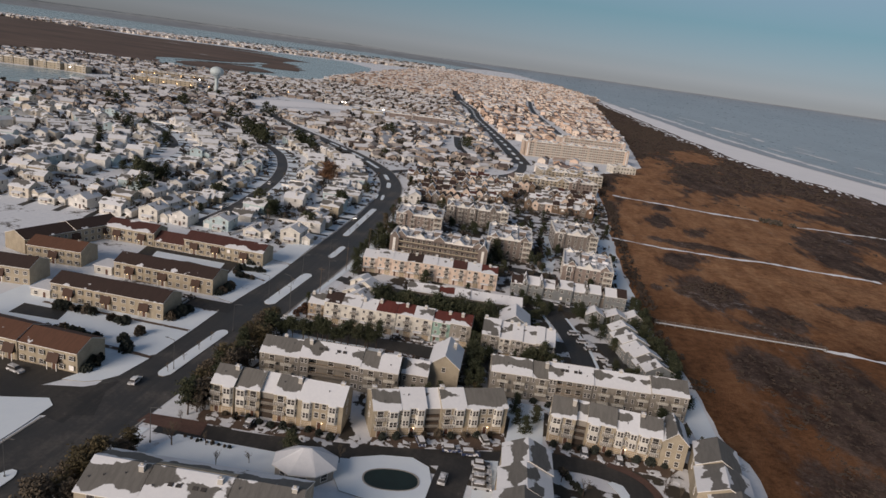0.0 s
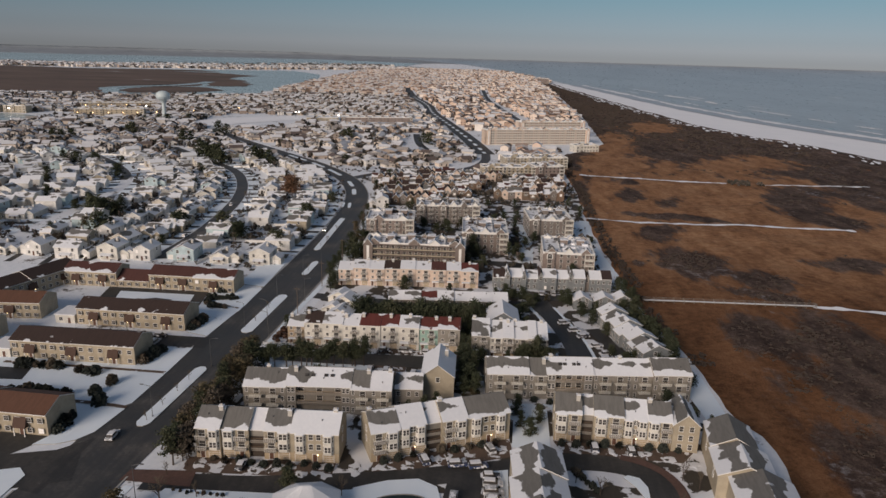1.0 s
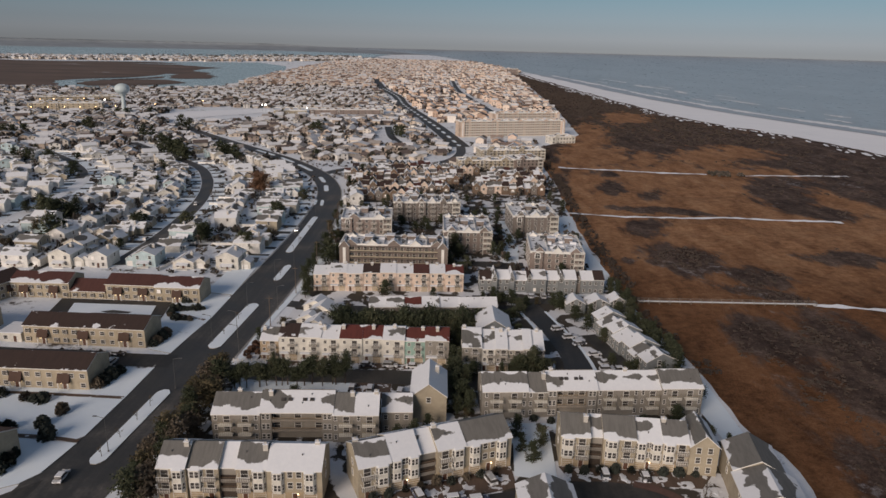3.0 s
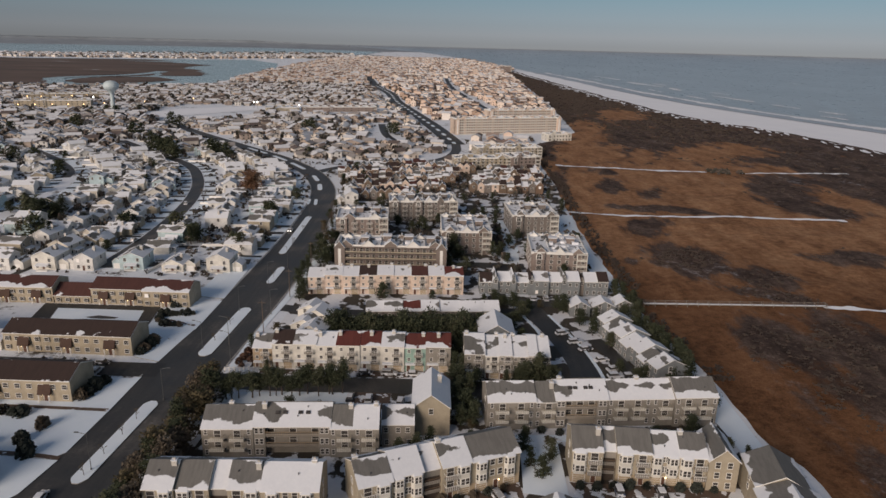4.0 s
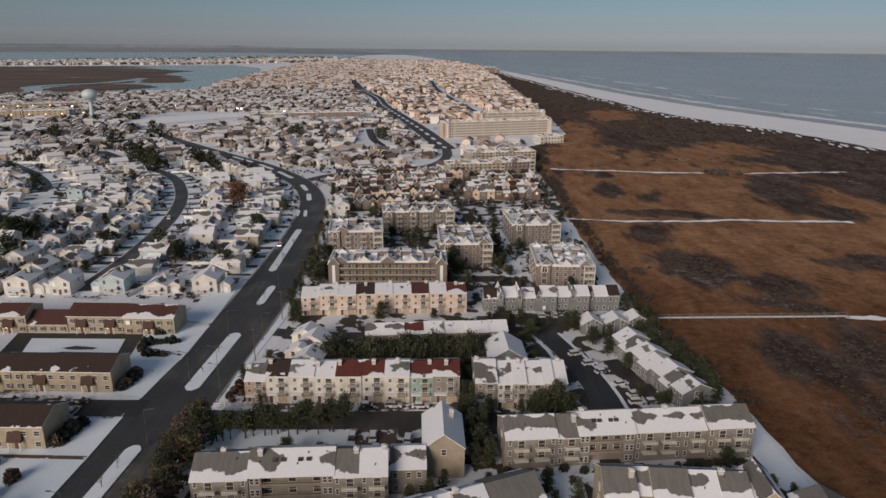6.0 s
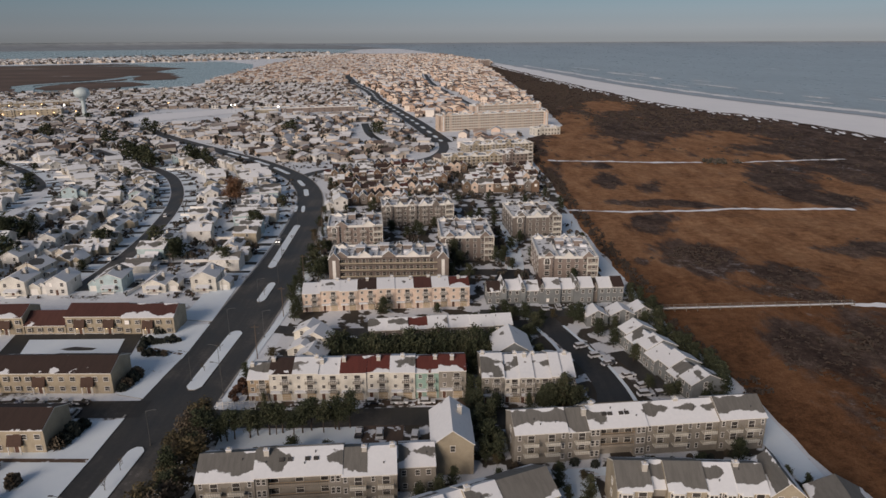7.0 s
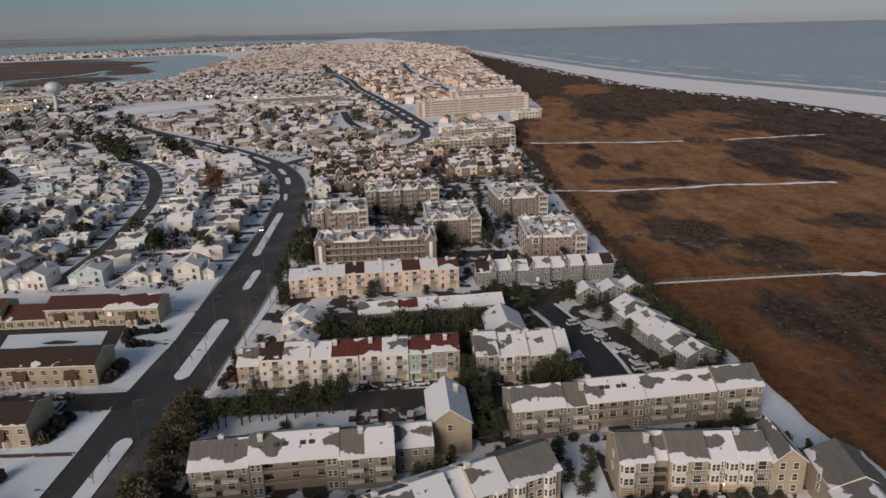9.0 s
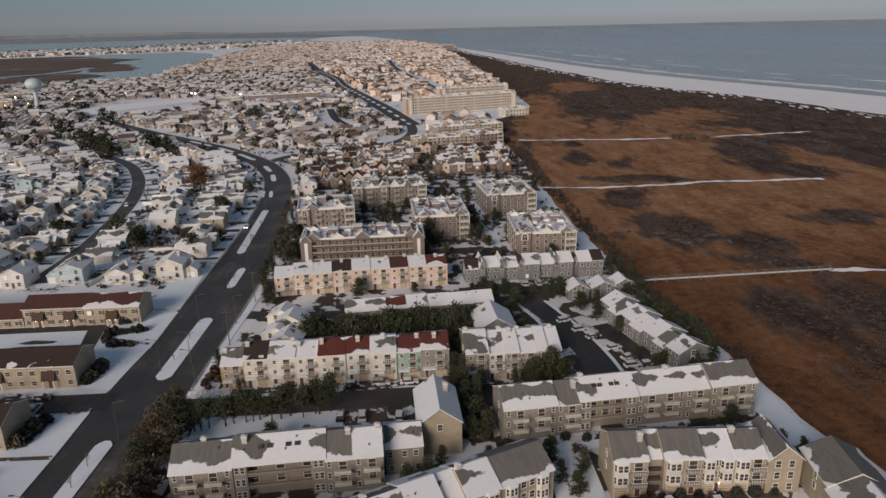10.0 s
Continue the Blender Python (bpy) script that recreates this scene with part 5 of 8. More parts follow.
for k, (x, y, w) in enumerate([(44, 221, 7), (52, 222, 8), (60, 224, 7)]):
    row_building((x, y), (x + w, y + 0.5), 6, [(w, "gable", "grey", F, 0, 0)], "small grey house under snow among shrubs", "townhouse", 3.6, 5.6, "", 60 + k)


# ---- condominium blocks ----
def arch_mesh():
    """A round-headed window in a broad white surround."""
    if "arch" not in CACHE:
        mb = Mesh()

        def outline(w, h, y):
            return [(w * math.cos(a), y, h + w * math.sin(a)) for a in (math.pi * k / 10 for k in range(11))] + [(-w, y, 0.0), (w, y, 0.0)]
        for w, h, z, y0, y1, m in ((1.3, 1.4, 0.0, -0.08, 0.03, 0), (0.95, 1.35, 0.12, -0.11, -0.06, 1)):
            a, b = ([(px, py, pz + z) for px, py, pz in outline(w, h, y)] for y in (y0, y1))
            n = len(a)
            mb.solid(a + b, [tuple(range(n))[::-1]] + [(k, (k + 1) % n, n + (k + 1) % n, n + k) for k in range(n)], m)
        mb.box(-0.05, -0.14, 0.12, 0.05, -0.1, 2.3, 0)
        mb.box(-0.95, -0.14, 1.3, 0.95, -0.1, 1.4, 0)
        CACHE["arch"] = mb.data("arched_window", ["trim", "glass"])
    return CACHE["arch"]


def condo(p0, p1, depth, h, floors, wall, label, style="windows", seed=1, gables=3, roof_mat="snow_flat", step=3.1, sides_too=True):
    """A flat-roofed block with parapet, gablets, balconies and plant on its roof."""
    rng = random.Random(seed)
    L = math.hypot(p1[0] - p0[0], p1[1] - p0[1])
    t = thing("apartment_block", pose(p0[0], p0[1], 0, 0, 0, math.degrees(math.atan2(p1[1] - p0[1], p1[0] - p0[0]))), label, "building")
    sh = h / floors
    mb = Mesh()
    mb.box(0, 0, 0, L, depth, h, 0)
    mb.box(-0.15, -0.15, h - 0.3, L + 0.15, 0.3, h + 0.7, 1)
    mb.box(-0.15, depth - 0.3, h - 0.3, L + 0.15, depth + 0.15, h + 0.7, 1)
    mb.box(-0.15, 0.3, h - 0.3, 0.3, depth - 0.3, h + 0.7, 1)
    mb.box(L - 0.3, 0.3, h - 0.3, L + 0.15, depth - 0.3, h + 0.7, 1)
    part("wall", mb, [wall, "trim"], t)
    mb = Mesh()
    mb.face([(0.3, 0.3, h + 0.05), (L - 0.3, 0.3, h + 0.05), (L - 0.3, depth - 0.3, h + 0.05), (0.3, depth - 0.3, h + 0.05)])
    part("roof", mb, roof_mat, t)
    for k in range(gables):
        cx = L * (k + 0.5) / gables
        w = min(5.5, L / gables * 0.55)
        part("gablet", body(cx - w / 2, -0.35, cx + w / 2, 3.2, h - 0.3, h + 0.6, h + 2.6, "y"), "trim" if k % 2 else wall, t)
        part("gablet_roof", roof(cx - w / 2, -0.35, cx + w / 2, 3.2, h + 0.6, h + 2.6, "y", 0.3), ["snow_roof_most", "trim"], t)
    if gables and p0[1] < 480:                            # the back edge has its own peaks
        for k in range(gables + 1):
            cx = L * (k + 0.5) / (gables + 1)
            part("gablet", body(cx - 1.7, depth - 2.4, cx + 1.7, depth + 0.3, h - 0.3, h + 0.5, h + 1.7, "y"), wall if k % 2 else "trim", t)
            part("gablet_roof", roof(cx - 1.7, depth - 2.4, cx + 1.7, depth + 0.3, h + 0.5, h + 1.7, "y", 0.3), ["snow_roof_most", "trim"], t)
    n_cross = max(1, int(L / 11))
    for k in range(1, n_cross + 1):                       # fire walls and stair heads break up the roof
        x = L * k / (n_cross + 1)
        mb = Mesh()
        mb.box(x - 0.15, 0.35, h - 0.1, x + 0.15, depth - 0.35, h + 0.8, 0)
        part("parapet", mb, "trim", t)
        y = depth * rng.uniform(0.35, 0.6)
        mb = Mesh()
        mb.box(x + 0.8, y, h, x + 4.2, y + 3.4, h + 2.2, 0)
        part("stair_head", mb, wall, t)
        mb = Mesh()
        mb.box(x + 0.6, y - 0.2, h + 2.2, x + 4.4, y + 3.6, h + 2.45, 0)
        part("stair_roof", mb, "snow_roof_full", t)
    if style != "galleries":                              # full-height bays on the front
        for f in range(1, floors):
            put("balcony", balcony_mesh(3.8, 1.3, "white"), t, L - 2.2, 0, f * sh + 0.05)
        mb = Mesh()
        for x in (L - 4.2, L - 0.2):
            mb.box(x - 0.14, -1.4, 0, x + 0.14, -1.15, h + 0.2, 0)
        mb.box(L - 4.4, -1.5, h + 0.2, L, 0.2, h + 0.5, 0)
        part("balcony_frame", mb, "white", t, "white posts and canopy of the balcony stack")
        for x in ([0.8] if L < 30 else [0.8, L * 0.36]):
            mb = Mesh()
            mb.box(x, -1.0, 0, x + 4.4, 0.02, h + 0.4, 0)
            part("bay", mb, wall, t)
            mb = Mesh()
            mb.box(x - 0.15, -1.15, h + 0.4, x + 4.55, 0.3, h + 0.75, 0)
            part("cornice", mb, "trim", t)
            for f in range(floors - 1):
                put("window", window_mesh(1.8, 1.7), t, x + 2.2, -1.03, f * h / floors + 0.7)
            put("arched_window", arch_mesh(), t, x + 2.2, -1.02, h - sh + 0.2)
    for k in range(max(6, int(L * depth / 42)) if p0[1] < 480 else 3):
        mb = Mesh()
        x, y = rng.uniform(2, L - 3), rng.uniform(4, depth - 3)
        mb.box(x, y, h + 0.05, x + rng.uniform(1.0, 3.2), y + rng.uniform(0.9, 2.4), h + rng.uniform(0.6, 1.3), 0)
        part("roof_unit", mb, rng.choice(("metal", "shade", "snow_roof_full")), t)
    n = max(3, int(L / step))
    far = p0[1] > 480
    joined = Mesh()
    for f in range(floors):
        z = f * sh
        if style == "galleries":
            mb = Mesh()
            a, b = 4.2, L - 4.2
            gd = 0.7 if far else 1.5
            mb.box(a, -gd, z + sh - 0.25, b, 0, z + sh, 1 if far else 0)
            mb.box(a, -gd, z + (0.1 if far else 0.45), b, -gd + 0.1, z + 1.05, 1)
            for k in range(int((b - a) / 6) + 1):
                xx = a + k * (b - a) / int((b - a) / 6)
                mb.box(xx - (0.5 if far else 0.1), -gd - 0.06, z, xx + (0.5 if far else 0.1), -gd + 0.12, z + sh, 0)
            part("gallery", mb, [wall, "white" if far else "cream"], t)
            for k in range(int((b - a) / 2.6)):
                if far:
                    joined.box(a + 0.65 + k * 2.6, -0.08, z + 0.6, a + 1.95 + k * 2.6, -0.02, z + 2.1)
                else:
                    put("window", window_mesh(1.3, 1.5), t, a + 1.3 + k * 2.6, -0.02, z + 0.6)
        else:
            for k in range(n):
                if far:
                    joined.box(L * (k + 0.5) / n - 0.6, -0.08, z + 0.85, L * (k + 0.5) / n + 0.6, -0.02, z + 2.25)
                else:
                    put("window", window_mesh(1.2, 1.4, rng.random() < 0.012), t, L * (k + 0.5) / n, -0.02, z + 0.85)
                if style == "balconies" and k % 2 == 0 and f:
                    put("balcony", balcony_mesh(2.8, 1.2), t, L * (k + 0.5) / n, 0, z + 0.05)
        if sides_too:
            m = max(2, int(depth / 5))
            for k in range(m):
                if p0[0] > -12:
                    put("window", window_mesh(1.2, 1.4), t, -0.02, depth * (k + 0.5) / m, z + 0.85, -90)
                if p1[0] < 22:
                    put("window", window_mesh(1.2, 1.4), t, L + 0.02, depth * (k + 0.5) / m, z + 0.85, 90)
    if far:
        tagged(part("window_band", joined, "glass", t), kind="stuff")
    if style == "galleries":
        for x in (0, L - 4.2):
            part("end_bay", body(x, -1.8, x + 4.2, 6, 0, h - 0.1, h + 2.4, "y"), wall, t)
            part("gablet_roof", roof(x, -1.8, x + 4.2, 6, h - 0.1, h + 2.4, "y", 0.3), ["snow_roof_most", "trim"], t)
            mb = Mesh()
            mb.box(x + 1.5, -1.95, 1.0, x + 2.7, -1.78, h - 0.6, 0)
            part("stair_window", mb, "trim", t, "tall white stair window panel")
    return t


condo((-46.2, 264.2), (-0.4, 265.2), 15, 10.6, 4, "brick", "brick block of flats with long white galleries", "galleries", 1, 5)
condo((-53.4, 308.5), (-29, 310.8), 22, 10.6, 4, "pink", "taupe four-storey flats with snowy flat roof", "balconies", 2, 2)
condo((-32, 348), (4, 352), 18, 10.4, 4, "taupe", "taupe flats with white gablets and arched windows", "balconies", 3, 6)
condo((-3, 291), (19.4, 292), 30, 10.4, 4, "brick", "brick flats with snowy roof and white gablets", "windows", 4, 3)
condo((31.2, 325), (54.2, 327), 28, 10.2, 4, "taupe", "taupe flats with snowy stepped roof", "windows", 5, 3)
condo((34.4, 264), (57, 263.4), 28, 10.0, 4, "pink", "pinkish flats with snowy roof beside the reeds", "windows", 6, 3)
condo((1.7, 501), (44, 508), 14, 9.5, 4, "yellow", "cream flats with rows of lit windows", "balconies", 7, 3)
condo((44, 505), (66, 512), 22, 10.5, 4, "pink", "pinkish corner flats with snowy roof", "windows", 8, 2)
condo((20, 556), (74, 568), 20, 9.5, 4, "cream", "cream flats with snowy roof", "balconies", 9, 4)
condo((1, 713), (115, 752), 17, 16.0, 6, "rose", "long pinkish condominium with balcony rows above the dunes", "galleries", 10, 8, sides_too=False)
condo((40, 795), (118, 823), 17, 18.0, 6, "rose", "long pinkish condominium with balcony rows", "galleries", 11, 8, sides_too=False)
condo((92, 679), (117, 686), 14, 7.0, 2, "white", "low white beach house under snow", "windows", 12, 2)


# ---- brown-roofed apartments across the road ----
def garden_apartment(p0, p1, label, top="roof_brown", wall="yellow", depth=11, eave=5.9, ridge=8.2, porches=3, seed=1):
    rng = random.Random(seed)
    L = math.hypot(p1[0] - p0[0], p1[1] - p0[1])
    t = thing("garden_apartments", pose(p0[0], p0[1], 0, 0, 0, math.degrees(math.atan2(p1[1] - p0[1], p1[0] - p0[0]))), label, "building", "brown-roofed garden apartments")
    n = max(1, round(L / 20))
    for k in range(n):
        a, b = L * k / n, L * (k + 1) / n
        up = 0.25 * (k % 2)
        part("wall", body(a, -0.35 * (k % 2), b, depth, 0, eave + up, ridge + up, "x"), wall, t)
        part("roof", roof(a, -0.35 * (k % 2), b, depth, eave + up, ridge + up, "x", 0.5, 0.15), [top, "trim"], t)
    for k in range(porches):
        cx = L * (k + 0.5) / porches
        mb = Mesh()
        for s in (-1, 1):
            mb.box(cx + s * 1.4 - 0.1, -1.4, 0, cx + s * 1.4 + 0.1, -1.2, 2.4, 1)
        # steep hood over the entrance
        mb.solid([(cx - 1.7, -1.5, 2.4), (cx + 1.7, -1.5, 2.4), (cx + 1.7, -0.4, 5.0), (cx - 1.7, -0.4, 5.0), (cx - 1.7, -0.05, 2.4), (cx + 1.7, -0.05, 2.4)],
                 [(0, 1, 2, 3), (0, 3, 4), (1, 5, 2), (0, 4, 5, 1)], 0)
        hood = part("porch", mb, ["hood", "trim"], t, "steep brown hood over a lit entrance")
        put("entrance_door", door_mesh(1.0, 2.1, "door"), t, cx, -0.4, 0)
        put("porch_lamp", lamp_mesh("lamp_warm"), hood, cx + 0.9, -0.42, 1.9)
        put("porch_lamp", lamp_mesh("lamp_warm"), hood, cx - 0.9, -0.42, 1.9)
    m = int(L / 2.9)
    for f in ((0, 1) if eave > 4 else (0,)):
        for k in range(m):
            cx = L * (k + 0.5) / m
            if f == 1 or all(abs(cx - L * (j + 0.5) / porches) > 2.2 for j in range(porches)):
                put("window", window_mesh(1.3, 1.2, rng.random() < 0.005), t, cx, -0.4, 0.9 + f * 2.8)
    return t


GA = "yellowish garden apartments with dark brown roof and lit porches"
garden_apartment((-150, 114.5), (-96, 112), "yellowish garden apartments with rust-brown roof and lit porches", "roof_rust", porches=4, seed=1)
garden_apartment((-135, 153), (-95, 152.6), GA, porches=3, seed=2)
garden_apartment((-131, 181), (-92, 180.2), GA, porches=3, seed=3)
garden_apartment((-160, 219), (-138.2, 219.4), "yellowish garden apartments with snow on maroon roof", "roof_maroon_snow", porches=2, seed=4)
garden_apartment((-138, 219.6), (-125, 219.7), "low link of the garden apartments under a maroon roof", "roof_maroon", depth=10, eave=3.0, ridge=6.0, porches=0, seed=15)
garden_apartment((-124.8, 219.8), (-106, 219.6), "garden apartments with dark maroon roof", "roof_maroon", porches=2, seed=5)
garden_apartment((-106, 218.6), (-89.5, 218.6), "yellowish garden apartments with snow on maroon roof", "roof_maroon_snow", porches=1, seed=6)
garden_apartment((-167, 182), (-146, 183.5), "yellowish garden apartments with rust-brown roof", "roof_rust", porches=1, seed=7)
garden_apartment((-171, 186), (-158, 226), GA, porches=3, seed=8, depth=12)
garden_apartment((-190, 156), (-148, 160), GA, porches=2, seed=9)
garden_apartment((-230, 150), (-196, 156), GA, porches=2, seed=10)
for k, (x, y) in enumerate([(-139, 181), (-142, 152.5)]):
    t = thing("laundry_house", pose(x, y, 0), "low white annex with flat snowy roof", "building")
    mb = Mesh()
    mb.box(0, 0, 0, 7, 8, 3.0)
    part("wall", mb, "white", t)
    mb = Mesh()
    mb.box(-0.3, -0.3, 3.0, 7.3, 8.3, 3.3)
    part("roof", mb, "snow_roof_full", t)
    put("window", window_mesh(1.2, 1.2), t, 2, -0.02, 0.9)
    put("entrance_door", door_mesh(1.0, 2.1, "door"), t, 5, -0.02, 0)

# ---- clubhouse and pool ----
t = thing("clubhouse", pose(-25.2, 91.2, 0, 0, 0, 12), "low pavilion with snow-covered hipped roof", "building")
mb, rf = Mesh(), Mesh()
N8 = [(7.7 * math.cos(math.tau * (k + 0.5) / 8), 6.3 * math.sin(math.tau * (k + 0.5) / 8)) for k in range(8)]
for k in range(8):
    a, b = N8[k], N8[(k + 1) % 8]
    mb.face([(a[0] * 0.9, a[1] * 0.9, 0), (b[0] * 0.9, b[1] * 0.9, 0), (b[0] * 0.9, b[1] * 0.9, 3.2), (a[0] * 0.9, a[1] * 0.9, 3.2)])
    rf.face([(*a, 3.0), (*b, 3.0), (b[0] * 0.16, b[1] * 0.05, 6.2), (a[0] * 0.16, a[1] * 0.05, 6.2)], 0, [(0, 0), (4, 0), (4, 0.5), (0, 0.5)])
    rf.face([(*b, 3.0), (*a, 3.0), (*a, 2.75), (*b, 2.75)], 1)
rf.face([(x * 0.16, y * 0.05, 6.2) for x, y in N8], 0)
part("wall", mb, "beige", t)
part("roof", rf, ["snow_roof_full", "trim"], t)
for k in range(4, 8):
    a, b = N8[k], N8[(k + 1) % 8]
    put("window", window_mesh(1.6, 1.6), t, (a[0] + b[0]) * 0.452, (a[1] + b[1]) * 0.452, 0.7, math.degrees(math.atan2(b[1] - a[1], b[0] - a[0])))
polygon("pool_deck", [(-19, 92), (-17, 100), (-10, 103.5), (-3, 105), (1.5, 102.5), (3, 97), (2.6, 88), (-6, 85.5), (-16, 87)], 0.3, "lawn", "snow-covered pool deck", 0.25)
t = thing("swimming_pool", pose(-6, 94.6, 0.31, 0, 0, 12), "dark green covered swimming pool in snowy deck", "pool")
mb, rim = Mesh(), Mesh()
el = [(6.2 * math.copysign(abs(math.cos(a)) ** 0.85, math.cos(a)), 3.9 * math.copysign(abs(math.sin(a)) ** 0.85, math.sin(a))) for a in (math.tau * k / 28 for k in range(28))]
mb.face([(x, y, 0.02) for x, y in el])
for k in range(28):
    a, b = el[k], el[(k + 1) % 28]
    rim.solid([(a[0] * s, a[1] * s, z) for s, z in ((1, 0), (1.06, 0), (1.06, 0.1), (1, 0.1))] + [(b[0] * s, b[1] * s, z) for s, z in ((1, 0), (1.06, 0), (1.06, 0.1), (1, 0.1))],
              [(3, 2, 6, 7), (0, 3, 7, 4), (1, 5, 6, 2)])
M["pool_cover"] = plain("pool_cover", (0.012, 0.03, 0.03), 0.6, 0, 0.4, 0.4)
part("cover", mb, "pool_cover", t, "dark green pool cover")
part("rim", rim, "concrete", t)

# ---- water tower ----
t = thing("water_tower", pose(-418, 838, 0), "pale blue pedestal water tower above the houses", "water tower")
prof = [(5.6, 0), (3.6, 4), (2.5, 8), (2.2, 19), (2.6, 23), (4.8, 26), (7.8, 28.5), (9.0, 31), (8.8, 33.4), (7.3, 36), (4.5, 37.6), (1.3, 38.4)]
stem, bulb = Mesh(), Mesh()
for (r0, z0), (r1, z1) in zip(prof, prof[1:]):
    for k in range(28):
        a, b = math.tau * k / 28, math.tau * (k + 1) / 28
        (stem if z1 <= 23 else bulb).face([(r0 * math.cos(a), r0 * math.sin(a), z0), (r0 * math.cos(b), r0 * math.sin(b), z0), (r1 * math.cos(b), r1 * math.sin(b), z1), (r1 * math.cos(a), r1 * math.sin(a), z1)])
part("pedestal", stem.data("pedestal", ["tank"], True), None, t)
part("tank", bulb.data("tank", ["tank"], True), None, t)
mb = Mesh()
mb.tube((0, 0, 38.3), (0, 0, 40.2), 0.3, 0.15)
part("vent", mb, "metal", t)


# ---- detached houses ----
def house_kind(kind, wall, top, seed, near=True):
    """A detached two-storey house with wing, porch and chimney, at the origin, its front to -y."""
    rng = random.Random(seed)
    t = thing("house", pose(0, 0, -60), {"white": "white clapboard", "chalk": "bright white clapboard", "ivory": "ivory clapboard", "cream": "cream clapboard", "blue": "pale blue clapboard", "beige": "beige clapboard", "grey": "grey shingled", "yellow": "yellowish clapboard", "tan": "tan shingled"}[wall] + " detached house with snow on its roof", "house", "houses in the neighbourhood")
    w, d = rng.uniform(7.5, 9.5), rng.uniform(9.5, 12)
    e = rng.choice((4.9, 5.2, 3.0, 3.2)) if kind != "tall" else 5.6
    r = e + rng.uniform(1.7, 2.4)
    along = "y" if kind != "wide" else "x"
    if along == "x":
        w, d = d, w
    part("wall", body(-w / 2, 0, w / 2, d, 0, e, r, along), wall, t)
    cover = part("roof", roof(-w / 2, 0, w / 2, d, e, r, along, 0.4, 0.35), [top, "trim"], t)
    # one-storey wing
    ww, wd, we = rng.uniform(3.5, 5), rng.uniform(5, 7), 2.9
    x0 = w / 2 if rng.random() < 0.5 else -w / 2 - ww
    part("wing", body(x0, 1.5, x0 + ww, 1.5 + wd, 0, we, we + 1.5, "y"), wall, t)
    part("wing_roof", roof(x0, 1.5, x0 + ww, 1.5 + wd, we, we + 1.5, "y", 0.3, 0.1), [rng.choice(("snow_roof_full", "snow_roof_most")), "trim"], t)
    if not near:
        for x in (-w * 0.27, w * 0.27):
            put("window", window_mesh(1.2, 1.4), t, x, -0.02, 0.9 + (2.4 if e > 4 else 0))
        return t
    put("garage_door", door_mesh(2.5, 2.1, "trim"), t, x0 + ww / 2, 1.48, 0)
    for f in range(2 if e > 4 else 1):
        for x in (-w * 0.27, w * 0.27):
            put("window", window_mesh(1.1, 1.4, rng.random() < 0.05), t, x, -0.02, 0.9 + f * 2.6)
    put("window", window_mesh(1.1, 1.4), t, w / 2 + 0.02, d * 0.6, 0.9 + (2.5 if e > 4 else 0), 90)
    put("entrance_door", door_mesh(1.0, 2.1, "door"), t, 0, -0.02, 0.1)
    if rng.random() < 0.6:
        mb = Mesh()
        mb.box(-2.2, -2.0, 0, 2.2, -0.03, 0.35, 0)
        for x in (-2.1, 2.1):
            mb.box(x - 0.08, -1.95, 0.35, x + 0.08, -1.8, 2.4, 0)
        mb.solid([(-2.5, -2.3, 2.4), (2.5, -2.3, 2.4), (2.5, -0.03, 2.9), (-2.5, -0.03, 2.9), (-2.5, -2.3, 2.2), (2.5, -2.3, 2.2), (2.5, -0.03, 2.7), (-2.5, -0.03, 2.7)],
                 [(0, 1, 2, 3), (4, 7, 6, 5), (0, 4, 5, 1), (1, 5, 6, 2), (3, 7, 4, 0)], 1)
        part("porch", mb, ["trim", "snow_roof_full"], t)
    put("chimney", chimney_mesh(), cover, w * 0.2, d * 0.6, r - 0.2)
    return t


KINDS = [house_kind(k, w, top, 100 + i) for i, (k, w, top) in enumerate([
    ("plain", "chalk", F), ("plain", "white", MO), ("wide", "chalk", MO), ("tall", "white", F), ("plain", "blue", MO), ("wide", "ivory", MO),
    ("plain", "chalk", MO), ("wide", "ivory", MO), ("plain", "yellow", MO), ("tall", "ivory", F), ("plain", "cream", G), ("wide", "white", F)])]
KINDS += [house_kind(k, w, top, 130 + i, False) for i, (k, w, top) in enumerate([
    ("plain", "chalk", MO), ("plain", "ivory", MO), ("wide", "chalk", G), ("plain", "white", MO), ("plain", "blue", MO), ("wide", "chalk", MO),
    ("plain", "white", MO), ("wide", "ivory", MO), ("plain", "yellow", MO), ("tall", "chalk", F), ("wide", "cream", G), ("wide", "chalk", MO)])]
rng = random.Random(11)
PLACED = []


def clear(x, y, gap):
    return all((x - a) ** 2 + (y - b) ** 2 > gap * gap for a, b in PLACED)


def add_house(kind, x, y, turn):
    PLACED.append((x, y))
    if y > 335 and kind < 12:
        kind += 12
    return copy_thing(KINDS[kind], pose(x, y, 0, 0, 0, turn))


# the row behind the garden apartments
for kind, x, y in ((3, -92.5, 257), (1, -111, 256.5), (4, -128, 257.5), (0, -146, 254.5), (3, -162, 254), (2, -180, 252), (0, -197, 254), (1, -214, 253), (5, -231, 256), (0, -248, 255), (3, -266, 258)):
    add_house(kind, x, y, rng.uniform(-4, 4))

